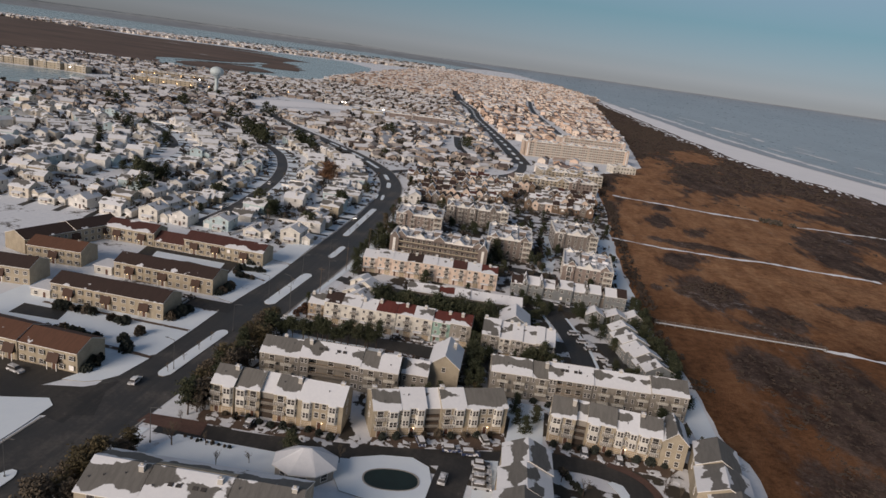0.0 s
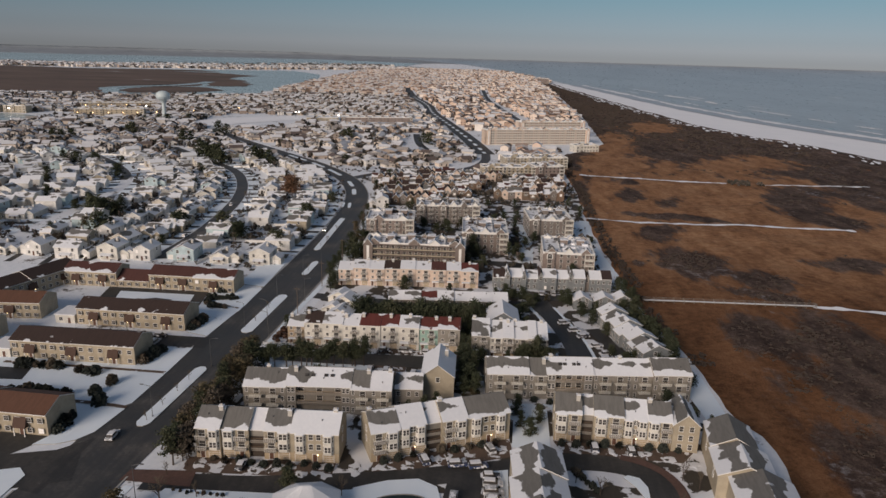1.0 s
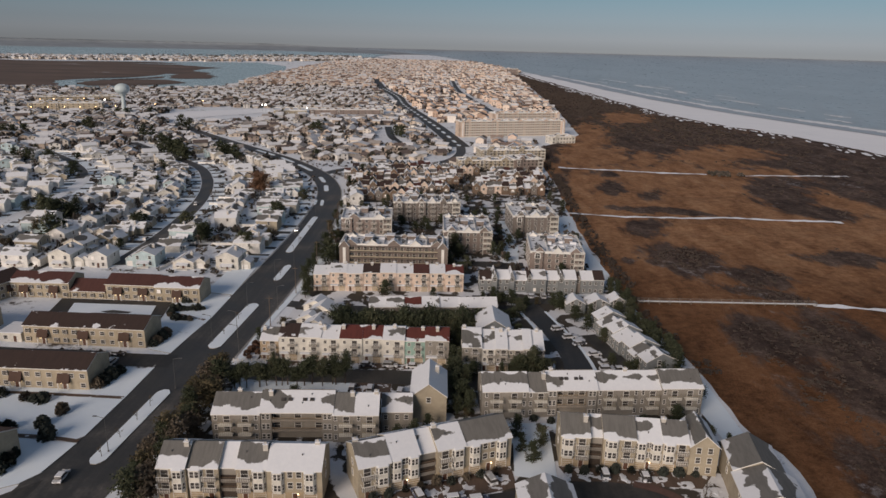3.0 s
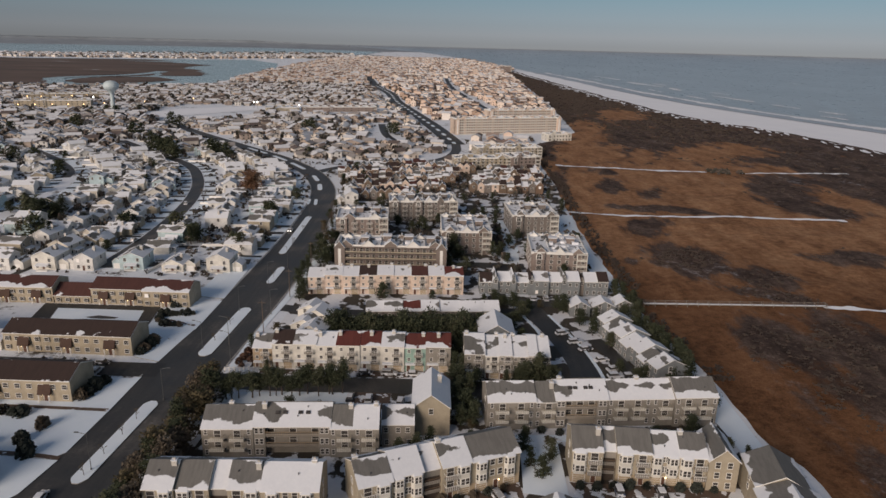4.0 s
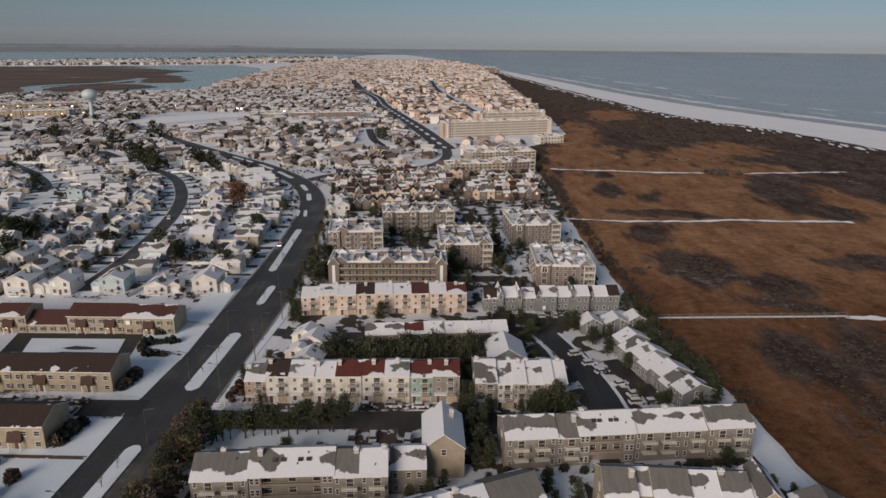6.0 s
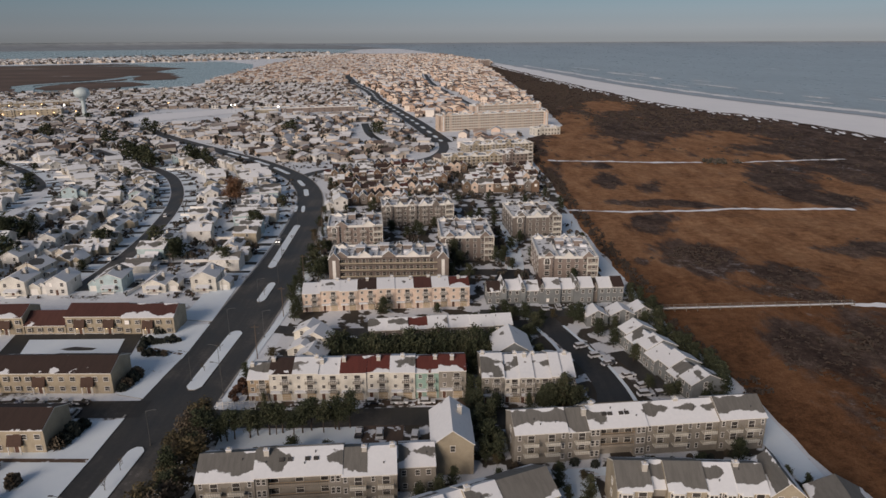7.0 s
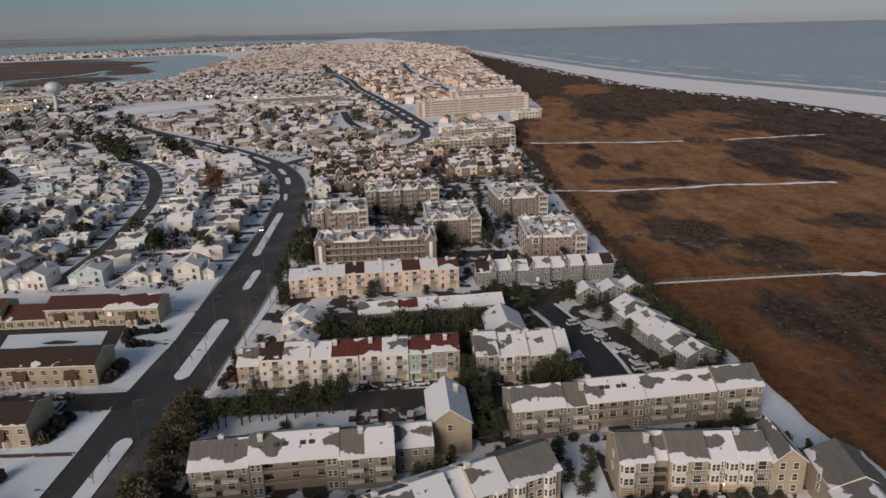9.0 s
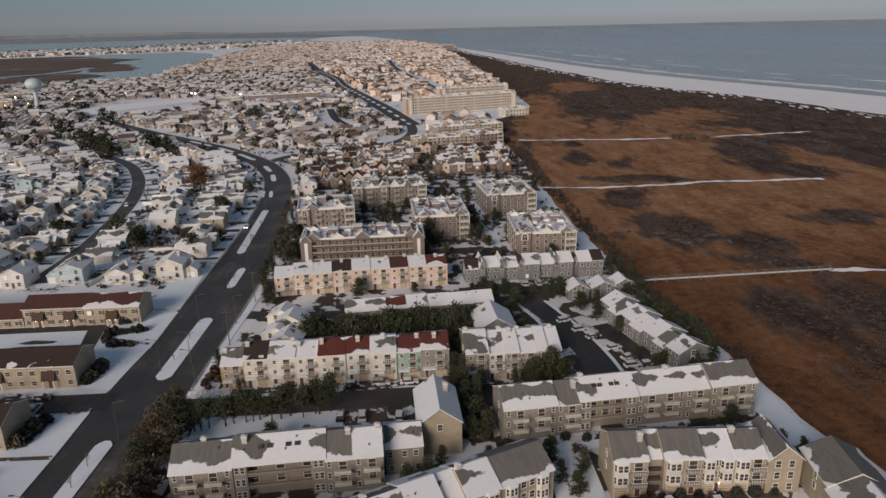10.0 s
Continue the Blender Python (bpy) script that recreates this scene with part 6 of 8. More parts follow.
ROADS = [smooth_line(p, 10) for p in (
    MAIN, [(-100, 482), (-84, 506), (-61, 518), (-31, 532), (-8, 556), (3, 600), (2, 640), (-25, 785), (-62, 955), (-95, 1110), (-122, 1281), (-178, 1519), (-240, 1900)],
    [(-84, 272), (-110, 268), (-142, 262), (-190, 262), (-300, 275)],
    [(-141, 262), (-141, 300), (-146, 350), (-156, 402), (-172, 450), (-196, 496), (-240, 545), (-300, 610)],
    [(-228, 300), (-240, 400), (-262, 455), (-300, 505), (-340, 545)], [(-52, 640), (-70, 700), (-84, 790)], [(60, 900), (25, 1180), (-10, 1500), (-30, 1900)])]


def off_road(x, y, gap):
    p = Vector((x, y, 0))
    return all((p - q).length > gap for ln in ROADS for q in ln)


count = 0
curve = smooth_line([(-141, 276), (-141, 300), (-146, 350), (-156, 402), (-172, 450), (-196, 496), (-240, 545)], 10.8)
main_l = smooth_line([(-80, 276), (-80.5, 350), (-87, 400), (-96, 440), (-113, 480), (-148, 530), (-200, 590)], 10.8)
curve3 = smooth_line([(-228, 290), (-240, 400), (-262, 455), (-300, 505), (-340, 545)], 10.8)
for ln, offs in ((main_l, (-18.5,)), (curve, (20, 39, -21, -42)), (curve3, (20, -20, -42, -63, -86, -108, -132))):
    for o in offs:
        for (a, b), p, q in zip(sides(ln, abs(o)), ln, ln[1:] + ln[-1:]):
            s = a if o < 0 else b
            x, y = s.x + rng.uniform(-1.5, 1.5), s.y + rng.uniform(-2, 2)
            if x < -0.92 * y - 60 or count > 330 or not clear(x, y, 9.6) or not off_road(x, y, 11):
                continue
            turn = math.degrees(math.atan2(s.y - p.y, s.x - p.x)) + (90 if o < 0 else 90) + rng.choice((0, 0, 180, 90)) + rng.uniform(-6, 6)
            turn = (turn + 180) % 360 - 180
            if abs(turn) > 95:
                turn += 180
            add_house(rng.randrange(12), x, y, turn)
            count += 1
for y in range(280, 560, 22):
    for x in range(-620, -330, 19):
        if x > -0.92 * y - 60 and count < 370 and rng.random() < 0.85:
            xx, yy = x + rng.uniform(-3, 3) - 0.15 * (y - 280), y + rng.uniform(-3, 3)
            if clear(xx, yy, 10.5) and off_road(xx, yy, 12):
                add_house(rng.randrange(12), xx, yy, rng.choice((0, 90, -90)) + rng.uniform(-12, 12))
                count += 1
# drives and fences of the near gardens
drives, fences = Mesh(), Mesh()
rng = random.Random(77)
for hx, hy in PLACED:
    a = rng.uniform(-0.25, 0.25) + rng.choice((0, math.pi / 2))
    c, s_ = math.cos(a), math.sin(a)

    def loc(u, v, z):
        return (hx + u * c - v * s_, hy + u * s_ + v * c, z)
    if rng.random() < 0.75:
        u = rng.choice((-7.2, 7.2))
        drives.face([loc(u - 1.6, -9, 0.05), loc(u + 1.6, -9, 0.05), loc(u + 1.6, 3, 0.05), loc(u - 1.6, 3, 0.05)])
    if rng.random() < 0.6:
        u0, v0 = rng.choice((-8.6, 8.6)), rng.uniform(-4, 0)
        p, q = loc(u0, v0, 0), loc(u0, v0 + 14, 0)
        n = Vector((q[1] - p[1], p[0] - q[0], 0)).normalized() * 0.06
        fences.solid([(e[0] + sg * n.x, e[1] + sg * n.y, z) for z in (0.0, 1.3) for e, sg in ((p, 1), (q, 1), (q, -1), (p, -1))], [(4, 5, 6, 7), (0, 1, 5, 4), (2, 3, 7, 6), (1, 2, 6, 5), (3, 0, 4, 7)])
verges = Mesh()
for ln, inner, outer, which in ((curve, 4.3, 12.5, (0, 1)), (main_l, 1.2, 10.5, (0,)), (curve3, 4.0, 11, (0, 1))):
    near_, far_ = sides(ln, inner), sides(ln, outer)
    for side in which:
        for k in range(len(ln) - 1):
            a, b, c, d = (far_[k][side], near_[k][side], near_[k + 1][side], far_[k + 1][side])
            verges.face([(q.x, q.y, 0.045) for q in (a, b, c, d)])
            if rng.random() < 0.8:                            # a cleared drive across the verge to each garage
                f0 = rng.uniform(0.15, 0.5)
                f1 = f0 + 0.3
                drives.face([(*(p.lerp(q, f)).xy, 0.07) for p, q, f in ((a, d, f0), (b, c, f0), (b, c, f1), (a, d, f1))])
                if rng.random() < 0.4:
                    drives.face([(*(p.lerp(q, f)).xy, 0.07) for p, q, f in ((a, d, f1 + 0.1), (b, c, f1 + 0.1), (b, c, f1 + 0.2), (a, d, f1 + 0.2))])
structure("verge", verges, "lawn", "snow-covered front lawns along the curving streets")
structure("driveway", drives, "asphalt", "cleared dark driveways beside houses")
tagged(new("garden_fence", fences.data("garden_fence", ["trim"])), "low white fences between snowy gardens", "fence", "", "stuff")

# two houses on the verge inside the bend
add_house(9, -57.5, 384, 12)
add_house(13, -60, 404, 16)
for k in KINDS:
    for o in (*k.children_recursive, k):
        bpy.data.objects.remove(o)

# ---- golden townhouses ahead of the avenue's bend ----
for j, (y, x0, x1) in enumerate(((396, -58, -20), (418, -64, 0), (424, 12, 60), (442, -72, 4), (446, 14, 64), (464, -79, 10), (468, 18, 66), (484, -76, 20), (487, 26, 68), (499, -62, -6))):
    rng2 = random.Random(200 + j)
    n = int((x1 - x0) / 4.7)
    t = thing("townhouse_row", pose(x0, y, 0, 0, 0, 5), "brown gabled terrace with warm lit windows", "building", "golden gabled terraces")
    for k in range(n):
        a, b, e = k * 4.7, k * 4.7 + 4.5, rng2.uniform(4.0, 6.0)
        fw = rng2.uniform(-1.6, 1.6)
        along = "y" if rng2.random() < 0.45 else "x"
        part("wall", body(a, fw, b, fw + 9, 0, e, e + 2.2, along), rng2.choice(("brown", "brown", "cedar", "taupe", "rose")), t)
        part("roof", roof(a, fw, b, fw + 9, e, e + 2.2, along, 0.3, 0.15), [rng2.choice((MO, G, MO, "roof_maroon_snow", "roof_brown", "roof_brown")), "trim"], t)
        put("window", window_mesh(1.4, 1.4, rng2.random() < 0.15), t, (a + b) / 2, fw - 0.02, e - 2.2)
        if rng2.random() < 0.4:
            put("balcony", balcony_mesh(2.8, 1.0), t, (a + b) / 2, fw, e - 2.4)


# ---- the town in the distance ----
def left_bound(y):
    if y < 1252:
        return max(-0.95 * y - 80, -930)
    return across([(-746, 1252), (-490, 1391), (-525, 1733), (-582, 2292), (-648, 3416), (-640, 4300)], y) + 10


def small_house(walls, roofs, glass, x, y, w, d, e, r, turn, panes=True):
    """A gabled house of a few faces with real windows on the side that is seen."""
    c, s = math.cos(turn), math.sin(turn)

    def at(px, py, pz):
        return warp(x + px * c - py * s, y + px * s + py * c, pz)
    p = [at(*q) for q in ((-w, -d, 0), (w, -d, 0), (w, d, 0), (-w, d, 0), (-w, -d, e), (w, -d, e), (w, d, e), (-w, d, e), (0, -d, r), (0, d, r))]
    walls.solid(p, [(0, 1, 5, 8, 4), (1, 2, 6, 5), (2, 3, 7, 9, 6), (3, 0, 4, 7)])
    o = 0.8
    q = [at(*k) for k in ((-w - o, -d - o, e - 0.2), (0, -d - o, r + 0.3), (0, d + o, r + 0.3), (-w - o, d + o, e - 0.2), (w + o, -d - o, e - 0.2), (w + o, d + o, e - 0.2))]
    roofs.solid(q, [(0, 1, 2, 3), (1, 4, 5, 2)])
    if panes:
        for f in range(2 if e > 4 else 1):
            for fx in (-0.5, 0.5):
                a = [at(fx * w + k * 0.6, -d - 0.06, 0.9 + f * 2.7 + z) for z in (0, 1.4) for k in (-1, 1)]
                glass.solid([a[0], a[1], a[3], a[2]], [(0, 1, 2, 3)])
            a = [at(w + 0.06, fy, 0.9 + f * 2.7 + z) for z in (0, 1.4) for fy in (-0.6, 0.6)]
            glass.solid([a[0], a[1], a[3], a[2]], [(0, 1, 2, 3)])


def clump(mb, x, y, z, w, h, rng, n=9, size=0.24):
    """A ragged bush or small crown: crossed leafy shards."""
    i = len(mb.v)
    for k in range(n):
        a, el = rng.uniform(0, math.tau), rng.uniform(0.15, 1.0)
        cx, cy, cz = x + math.cos(a) * w * 0.45 * rng.random(), y + math.sin(a) * w * 0.45 * rng.random(), z + h * rng.uniform(0.12, 0.78)
        for b in range(2):
            t = rng.uniform(0, math.tau)
            dx, dy = math.cos(t) * w * size, math.sin(t) * w * size
            q = [(cx - dx, cy - dy, cz - h * 0.1), (cx + dx, cy + dy, cz - h * 0.12), (cx + dx * 0.5, cy + dy * 0.5, cz + h * 0.24 * el), (cx - dx * 0.6, cy - dy * 0.6, cz + h * 0.2)]
            mb.v.extend(warp(*p) for p in q)
            j = len(mb.v) - 4
            mb.f.append((j, j + 1, j + 2, j + 3))
            mb.m.append(0)
            mb.uv.append([(0, 0)] * 4)


rng = random.Random(5)
walls, roofs, panes, trees = Mesh(), Mesh(), Mesh(), Mesh()
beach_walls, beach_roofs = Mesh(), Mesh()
y = 545.0
while y < 4200:
    row = 15.5 + max(0, y - 900) * 0.006
    xl, xr = left_bound(y), across(EDGE, min(y, 2400)) - 10
    if y > 2600:
        xr = across(COAST, y) - 30
    x = xl + rng.uniform(0, 12)
    while x < xr:
        turn = -0.16 if y > 600 and x > -160 else 0.45 + 0.25 * noise.noise((x * 0.003, y * 0.003, 0))
        px, py = x + rng.uniform(-2, 2), y + rng.uniform(-3.5, 3.5) + 5 * noise.noise((x * 0.004, y * 0.01, 3))
        ok = not (-1300 < px < -566 and 640 < py < 892) and not (-385 < px < -245 and 785 < py < 975 and py > 500 - px * 0.85) and not (-250 < px < -100 and 886 < py < 985) and not (-15 < px < 135 and 672 < py < 845) and not (-620 < px < -465 and 855 < py < 905) and clear(px, py, 11) and not (px > 0 and py < 590)
        if ok and off_road(px, py, (15 if px > -200 else 12) if py < 1900 else 0) and rng.random() < 0.93:
            big = rng.random() < 0.04
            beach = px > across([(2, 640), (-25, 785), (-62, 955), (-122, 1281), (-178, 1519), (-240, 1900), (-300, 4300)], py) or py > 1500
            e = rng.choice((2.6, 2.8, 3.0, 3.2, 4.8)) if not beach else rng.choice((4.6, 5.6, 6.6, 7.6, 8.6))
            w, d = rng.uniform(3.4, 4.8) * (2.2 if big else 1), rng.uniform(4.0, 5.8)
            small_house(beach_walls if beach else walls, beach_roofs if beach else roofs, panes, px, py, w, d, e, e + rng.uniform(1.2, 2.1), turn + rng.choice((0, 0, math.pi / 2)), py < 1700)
            if py < 1700:                                     # dark evergreen bushes and bare hedges close by
                for rep in range(2):
                    a = rng.uniform(0, math.tau)
                    clump(trees, px + math.cos(a) * 7.5, py + math.sin(a) * 7.5, 0, rng.uniform(2.0, 4.0), rng.uniform(1.5, 3.6), rng, 5, 0.3)
            for rep in range(rng.choice((0, 1, 1, 2, 2))):
                a = rng.uniform(0, math.tau)
                clump(trees, px + math.cos(a) * 9, py + math.sin(a) * 9, 0, *rng.choice(((2.5, 2.5), (3, 3), (3, 4), (4, 4), (4, 5), (5, 5), (7, 6), (9, 8))), rng, 9, 0.24)
        x += rng.uniform(12.6, 16.6) * (1 + max(0, y - 1500) * 0.00012)
    y += row
# islands beyond the lagoon
for k in range(2600):
    t = rng.uniform(0.1, 1.0)
    ax, ay = (-2500 + 1400 * t, 2720 + 640 * t) if rng.random() < 0.6 else (-1120 + 480 * t, 3440 + 620 * t)
    e = rng.choice((6, 7, 8, 10))
    small_house(walls, roofs, panes, ax + rng.uniform(-110, 110), ay + rng.uniform(-260, 260), rng.uniform(5, 8.5), rng.uniform(5, 7.5), e, e + 3, rng.uniform(0, 3), False)
    if k % 3 == 0:
        clump(trees, ax + rng.uniform(-110, 110), ay + rng.uniform(-260, 260), 0, 16, 11, rng, 6, 0.32)
for k in range(1100):                                 # more of the far shore town, among trees
    ax, ay = rng.uniform(-2700, -700), rng.uniform(3500, 4900)
    e = rng.choice((6, 7, 8))
    if k % 2:
        small_house(walls, roofs, panes, ax, ay, rng.uniform(5, 9), rng.uniform(5, 8), e, e + 3, rng.uniform(0, 3), False)
    else:
        clump(trees, ax, ay, 0, 26, 13, rng, 6, 0.32)
far = thing("far_town", pose(0, 0, 0), "dense far town of snow-roofed houses along the shore", "town", "", "stuff")
part("house_walls", walls, "far_walls", far)
part("house_roofs", roofs, "far_roofs", far)
part("house_walls", beach_walls, "beach_walls", far, "beach house walls with warm sunlight in their pink")
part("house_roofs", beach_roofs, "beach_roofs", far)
part("window_panes", panes, "glass", far)
ob = new("far_trees", trees.data("far_trees", ["far_trees"]))
tagged(ob, "bare and evergreen trees among far houses", "trees", "", "stuff")

# long low school with floodlit yard beyond the field
condo((-246, 894), (-205, 906), 40, 5, 1, "cream", "long low school building under snow", "windows", 21, 0, "snow_roof_full", 9, False)
condo((-201, 907), (-106, 934), 26, 6, 2, "pink", "long low brick hall under snow", "windows", 22, 0, "snow_roof_full", 9, False)
# waterside flats on the inlet
for k, (a, b) in enumerate((((-800, 852), (-760, 857)), ((-754, 859), (-714, 866)), ((-708, 868), (-670, 872)), ((-664, 873), (-632, 874)))):
    condo(a, b, 14, 9.5, 3, "cream", "cream three-storey flats along the inlet", "windows", 70 + k, 0, step=5, sides_too=False)
# lit shopping block near the tower
condo((-556, 862), (-474, 892), 22, 9, 3, "yellow", "yellow hotel block lit by lamps", "windows", 23, 2, step=6, sides_too=False)
condo((-612, 968), (-520, 1022), 20, 8, 3, "yellow", "yellow hotel block lit by lamps", "windows", 24, 2, step=6, sides_too=False)
# hotel on the far shore
condo((150, 2420), (186, 2424), 30, 20, 6, "pink", "tall pinkish hotel far up the beach", "windows", 25, 0, step=9, sides_too=False)

# ---- shrubs on the dunes ----
rng = random.Random(8)
mb = Mesh()
for k in range(9000):
    y = rng.uniform(60, 1500) if k < 7600 else rng.uniform(1500, 2350)
    xa, xb = across(EDGE, y), across(DUNE, y)
    t = rng.random()
    x = xa + (xb - xa) * t
    if x > 0.95 * y + 140:
        continue
    den = max(-0.8, thicket_share(x, y)) + 0.2
    den += 0.8 * noise.noise((x * 0.03, y * 0.03, 0.3)) + 0.6 * noise.noise((x * 0.09, y * 0.09, 2))
    if den < 0.45:
        continue
    s = rng.uniform(0.9, 2.8) if y < 700 else rng.uniform(1.6, 4.2)
    clump(mb, x, y, 0.3, s * 1.5, s * 0.55, rng, 9)
for k in range(5000):                                 # twiggy growth in the nearer thickets
    x, y = rng.uniform(92, 215), rng.uniform(85, 340)
    den = max(-0.5, thicket_share(x, y)) + 0.25
    den += 0.5 * noise.noise((x * 0.05, y * 0.05, 0.3)) + 0.5 * noise.noise((x * 0.13, y * 0.13, 2))
    if den > 0.4:
        s = rng.uniform(0.7, 1.6)
        clump(mb, x, y, 0.3, s * 1.7, s * 0.7, rng, 9, 0.15)
for k in range(620):                                  # dark fringe between gardens and reeds
    y = rng.uniform(175, 640)
    s = rng.uniform(1.2, 2.6)
    x = across(EDGE, y) + rng.uniform(-1.0, 5.0) + (2.0 if y > 250 else 0)
    if noise.noise((y * 0.05, 3, 1)) > -0.15 or y > 250:
        clump(mb, x, y, 0.2, s * 1.2, s * 0.8, rng, 16, 0.13)
drifts = Mesh()
for k in range(260):
    y = rng.uniform(420, 1700)
    x = across(DUNE, y) + 9 * noise.noise((3.1, y * 0.012, 0)) - abs(rng.gauss(0, 9)) + 6
    w, ln = rng.uniform(0.8, 3.2), rng.uniform(3, 13)
    z = 2.75 if x > across(DUNE, y) - 6 else 2.2
    ring = [(x + w * math.cos(a) * (0.7 + 0.5 * rng.random()) + 0.25 * ln * math.sin(a), y + ln * math.sin(a) * (0.7 + 0.5 * rng.random()), z) for a in (math.tau * i / 9 for i in range(9))]
    drifts.solid([(x, y, z + 0.2)] + ring, [(0, 1 + i, 1 + (i + 1) % 9) for i in range(9)])
tagged(new("snow_drift", drifts.data("snow_drift", ["beach"])), "torn drifts of old snow along the dune crest", "snow", "", "stuff")
ob = new("thicket", mb.data("thicket", ["thicket"]))
tagged(ob, "dark leafless bayberry thickets on the dunes", "shrubs", "", "stuff")


# ---- trees ----
def evergreen(h, w, seed, leaf="needles", name="evergreen_tree", label="dark evergreen tree with ragged crown", bare=0.18, limbs=26, sprays=74, taper=0.75):
    """Tapered trunk, drooping limbs and flat sprays of needles in uneven tiers."""
    rng = random.Random(seed)
    t = thing(name, pose(0, 0, -80), label, "tree")
    tr, cr = Mesh(), Mesh()
    bend = [Vector((rng.uniform(-0.16, 0.16) * k, rng.uniform(-0.16, 0.16) * k, h * k / 4)) for k in range(5)]
    for k in range(4):
        tr.tube(bend[k], bend[k + 1], 0.22 * h / 8 * (1 - k * 0.22), 0.22 * h / 8 * (1 - (k + 1) * 0.22), 6)
    grain = math.sqrt(84 / sprays)
    for i in range(limbs):
        f = bare + (0.97 - bare) * i / limbs
        k = min(3, int(f * 4))
        p = bend[k].lerp(bend[k + 1], f * 4 - k)
        a = i * 2.4 + rng.uniform(-0.5, 0.5)
        reach = w * 0.5 * (1 - taper * max(0, f - bare - 0.1) / (0.9 - bare)) * rng.uniform(0.5, 1.2)
        tip = p + Vector((math.cos(a) * reach, math.sin(a) * reach, reach * rng.uniform(-0.12, 0.3)))
        tr.tube(p, tip, 0.06, 0.02, 4, 0, False)
        for k in range(sprays):
            far = rng.uniform(0.15, 1.05)
            c = p.lerp(tip, far) + Vector((rng.gauss(0, 1), rng.gauss(0, 1), rng.gauss(0, 0.55))) * w * 0.075
            u = Vector((rng.uniform(-1, 1), rng.uniform(-1, 1), rng.uniform(-0.3, 0.6))).normalized() * w * rng.uniform(0.022, 0.05) * grain
            v = u.cross(Vector((rng.uniform(-0.6, 0.6), rng.uniform(-0.6, 0.6), 1))).normalized() * w * rng.uniform(0.014, 0.03) * grain
            cr.solid([c - u, c - v, c + u * 1.3, c + v], [(0, 1, 2, 3)])
    part("trunk", tr, "bark", t)
    part("crown", cr, leaf, t)
    return t


def bare_tree(h, seed, label="leafless tree with fine grey-brown branches"):
    rng = random.Random(seed)
    t = thing("bare_tree", pose(0, 0, -80), label, "tree")
    tr, cr = Mesh(), Mesh()

    def grow(p, d, ln, r, level):
        q = p + d * ln
        (tr if level < 2 else cr).tube(p, q, r, r * 0.6, 5 if level < 2 else 3, 0, False)
        if level >= 4:
            return
        for k in range(3 if level else 5):
            nd = (d + Vector((rng.uniform(-1, 1), rng.uniform(-1, 1), rng.uniform(-0.2, 0.6))) * (0.75 if level else 0.8)).normalized()
            grow(p.lerp(q, rng.uniform(0.55, 1.0)), nd, ln * rng.uniform(0.6, 0.8), r * 0.55, level + 1)
    grow(Vector((0, 0, 0)), Vector((0, 0, 1)), h * 0.32, 0.022 * h, 0)
    part("trunk", tr, "bark", t)
    part("crown", cr, "twigs", t)
    return t


def shrub(seed, leaf="hedge", label="dark clipped evergreen shrub"):
    rng = random.Random(seed)
    t = thing("shrub", pose(0, 0, -80), label, "shrub")
    tr, cr = Mesh(), Mesh()
    for k in range(4):
        a = k * 1.57
        tr.tube((0, 0, 0), (math.cos(a) * 0.4, math.sin(a) * 0.4, 0.7), 0.05, 0.03, 4)
    for k in range(300):
        a, b = rng.uniform(0, math.tau), rng.uniform(-0.2, 1.5)
        rr = rng.uniform(0.6, 1.1)
        c = Vector((math.cos(a) * math.cos(b) * rr, math.sin(a) * math.cos(b) * rr, 0.25 + math.sin(b) * rr * 1.25))
        u = Vector((rng.uniform(-1, 1), rng.uniform(-1, 1), rng.uniform(-1, 1))).normalized() * 0.28
        v = u.orthogonal().normalized() * 0.2
        cr.solid([c - u, c - v, c + u, c + v], [(0, 1, 2, 3)])
    part("stem", tr, "bark", t)
    part("leaves", cr, leaf, t)
    return t


EVER = [evergreen(8, 7.6, 1), evergreen(9, 7.8, 2), evergreen(7.4, 7.8, 3), evergreen(9, 6.4, 4, bare=0.22)]
LOW = [evergreen(5.4, 6.8, 5, label="dark green evergreen in a dense low screen", bare=0.08, taper=0.5), evergreen(6.0, 6.2, 8, label="dark green evergreen in a dense low screen", bare=0.08, taper=0.55)]
FAR_EVER = [evergreen(6.6, 8.4, 14, sprays=26, limbs=22, bare=0.1, taper=0.5), evergreen(7.2, 7.6, 16, sprays=26, limbs=22, bare=0.12, taper=0.6)]
PINE = [evergreen(8.2, 5.6, 6, name="pine_tree", label="dark pine with bare lower trunk", bare=0.42, taper=0.45), evergreen(7.4, 5.4, 7, name="pine_tree", label="dark pine with bare lower trunk", bare=0.38, taper=0.45)]
CONE = [evergreen(6, 4.2, 9, name="spruce_tree", label="conical dark spruce beside the terrace", bare=0.04, taper=0.92)]
BARE = [bare_tree(8, 11), bare_tree(7, 12), bare_tree(9.5, 13)]
SAPL = [bare_tree(3.6, 15, "small leafless sapling on the snowy median")]
SCRUB = [evergreen(4.6, 4.6, 21, "twigs", "scrub_tree", "low brown scrub tree by the road", 0.22, 26, 46, 0.5), evergreen(5.2, 5.0, 22, "olive", "scrub_tree", "low dark scrub tree by the road", 0.2, 26, 52, 0.5)]
GOLD = [evergreen(13.5, 15, 31, "dry_leaf", "oak_tree", "tall oak still holding dry russet leaves", 0.22, 40, 110, 0.35)]
SHRUB = [shrub(41), shrub(42), shrub(43, "twigs", "leafless brown garden shrub")]
RUST = [shrub(44, "russet", "rust-brown leafless shrub beside the pavement")]
rng = random.Random(21)


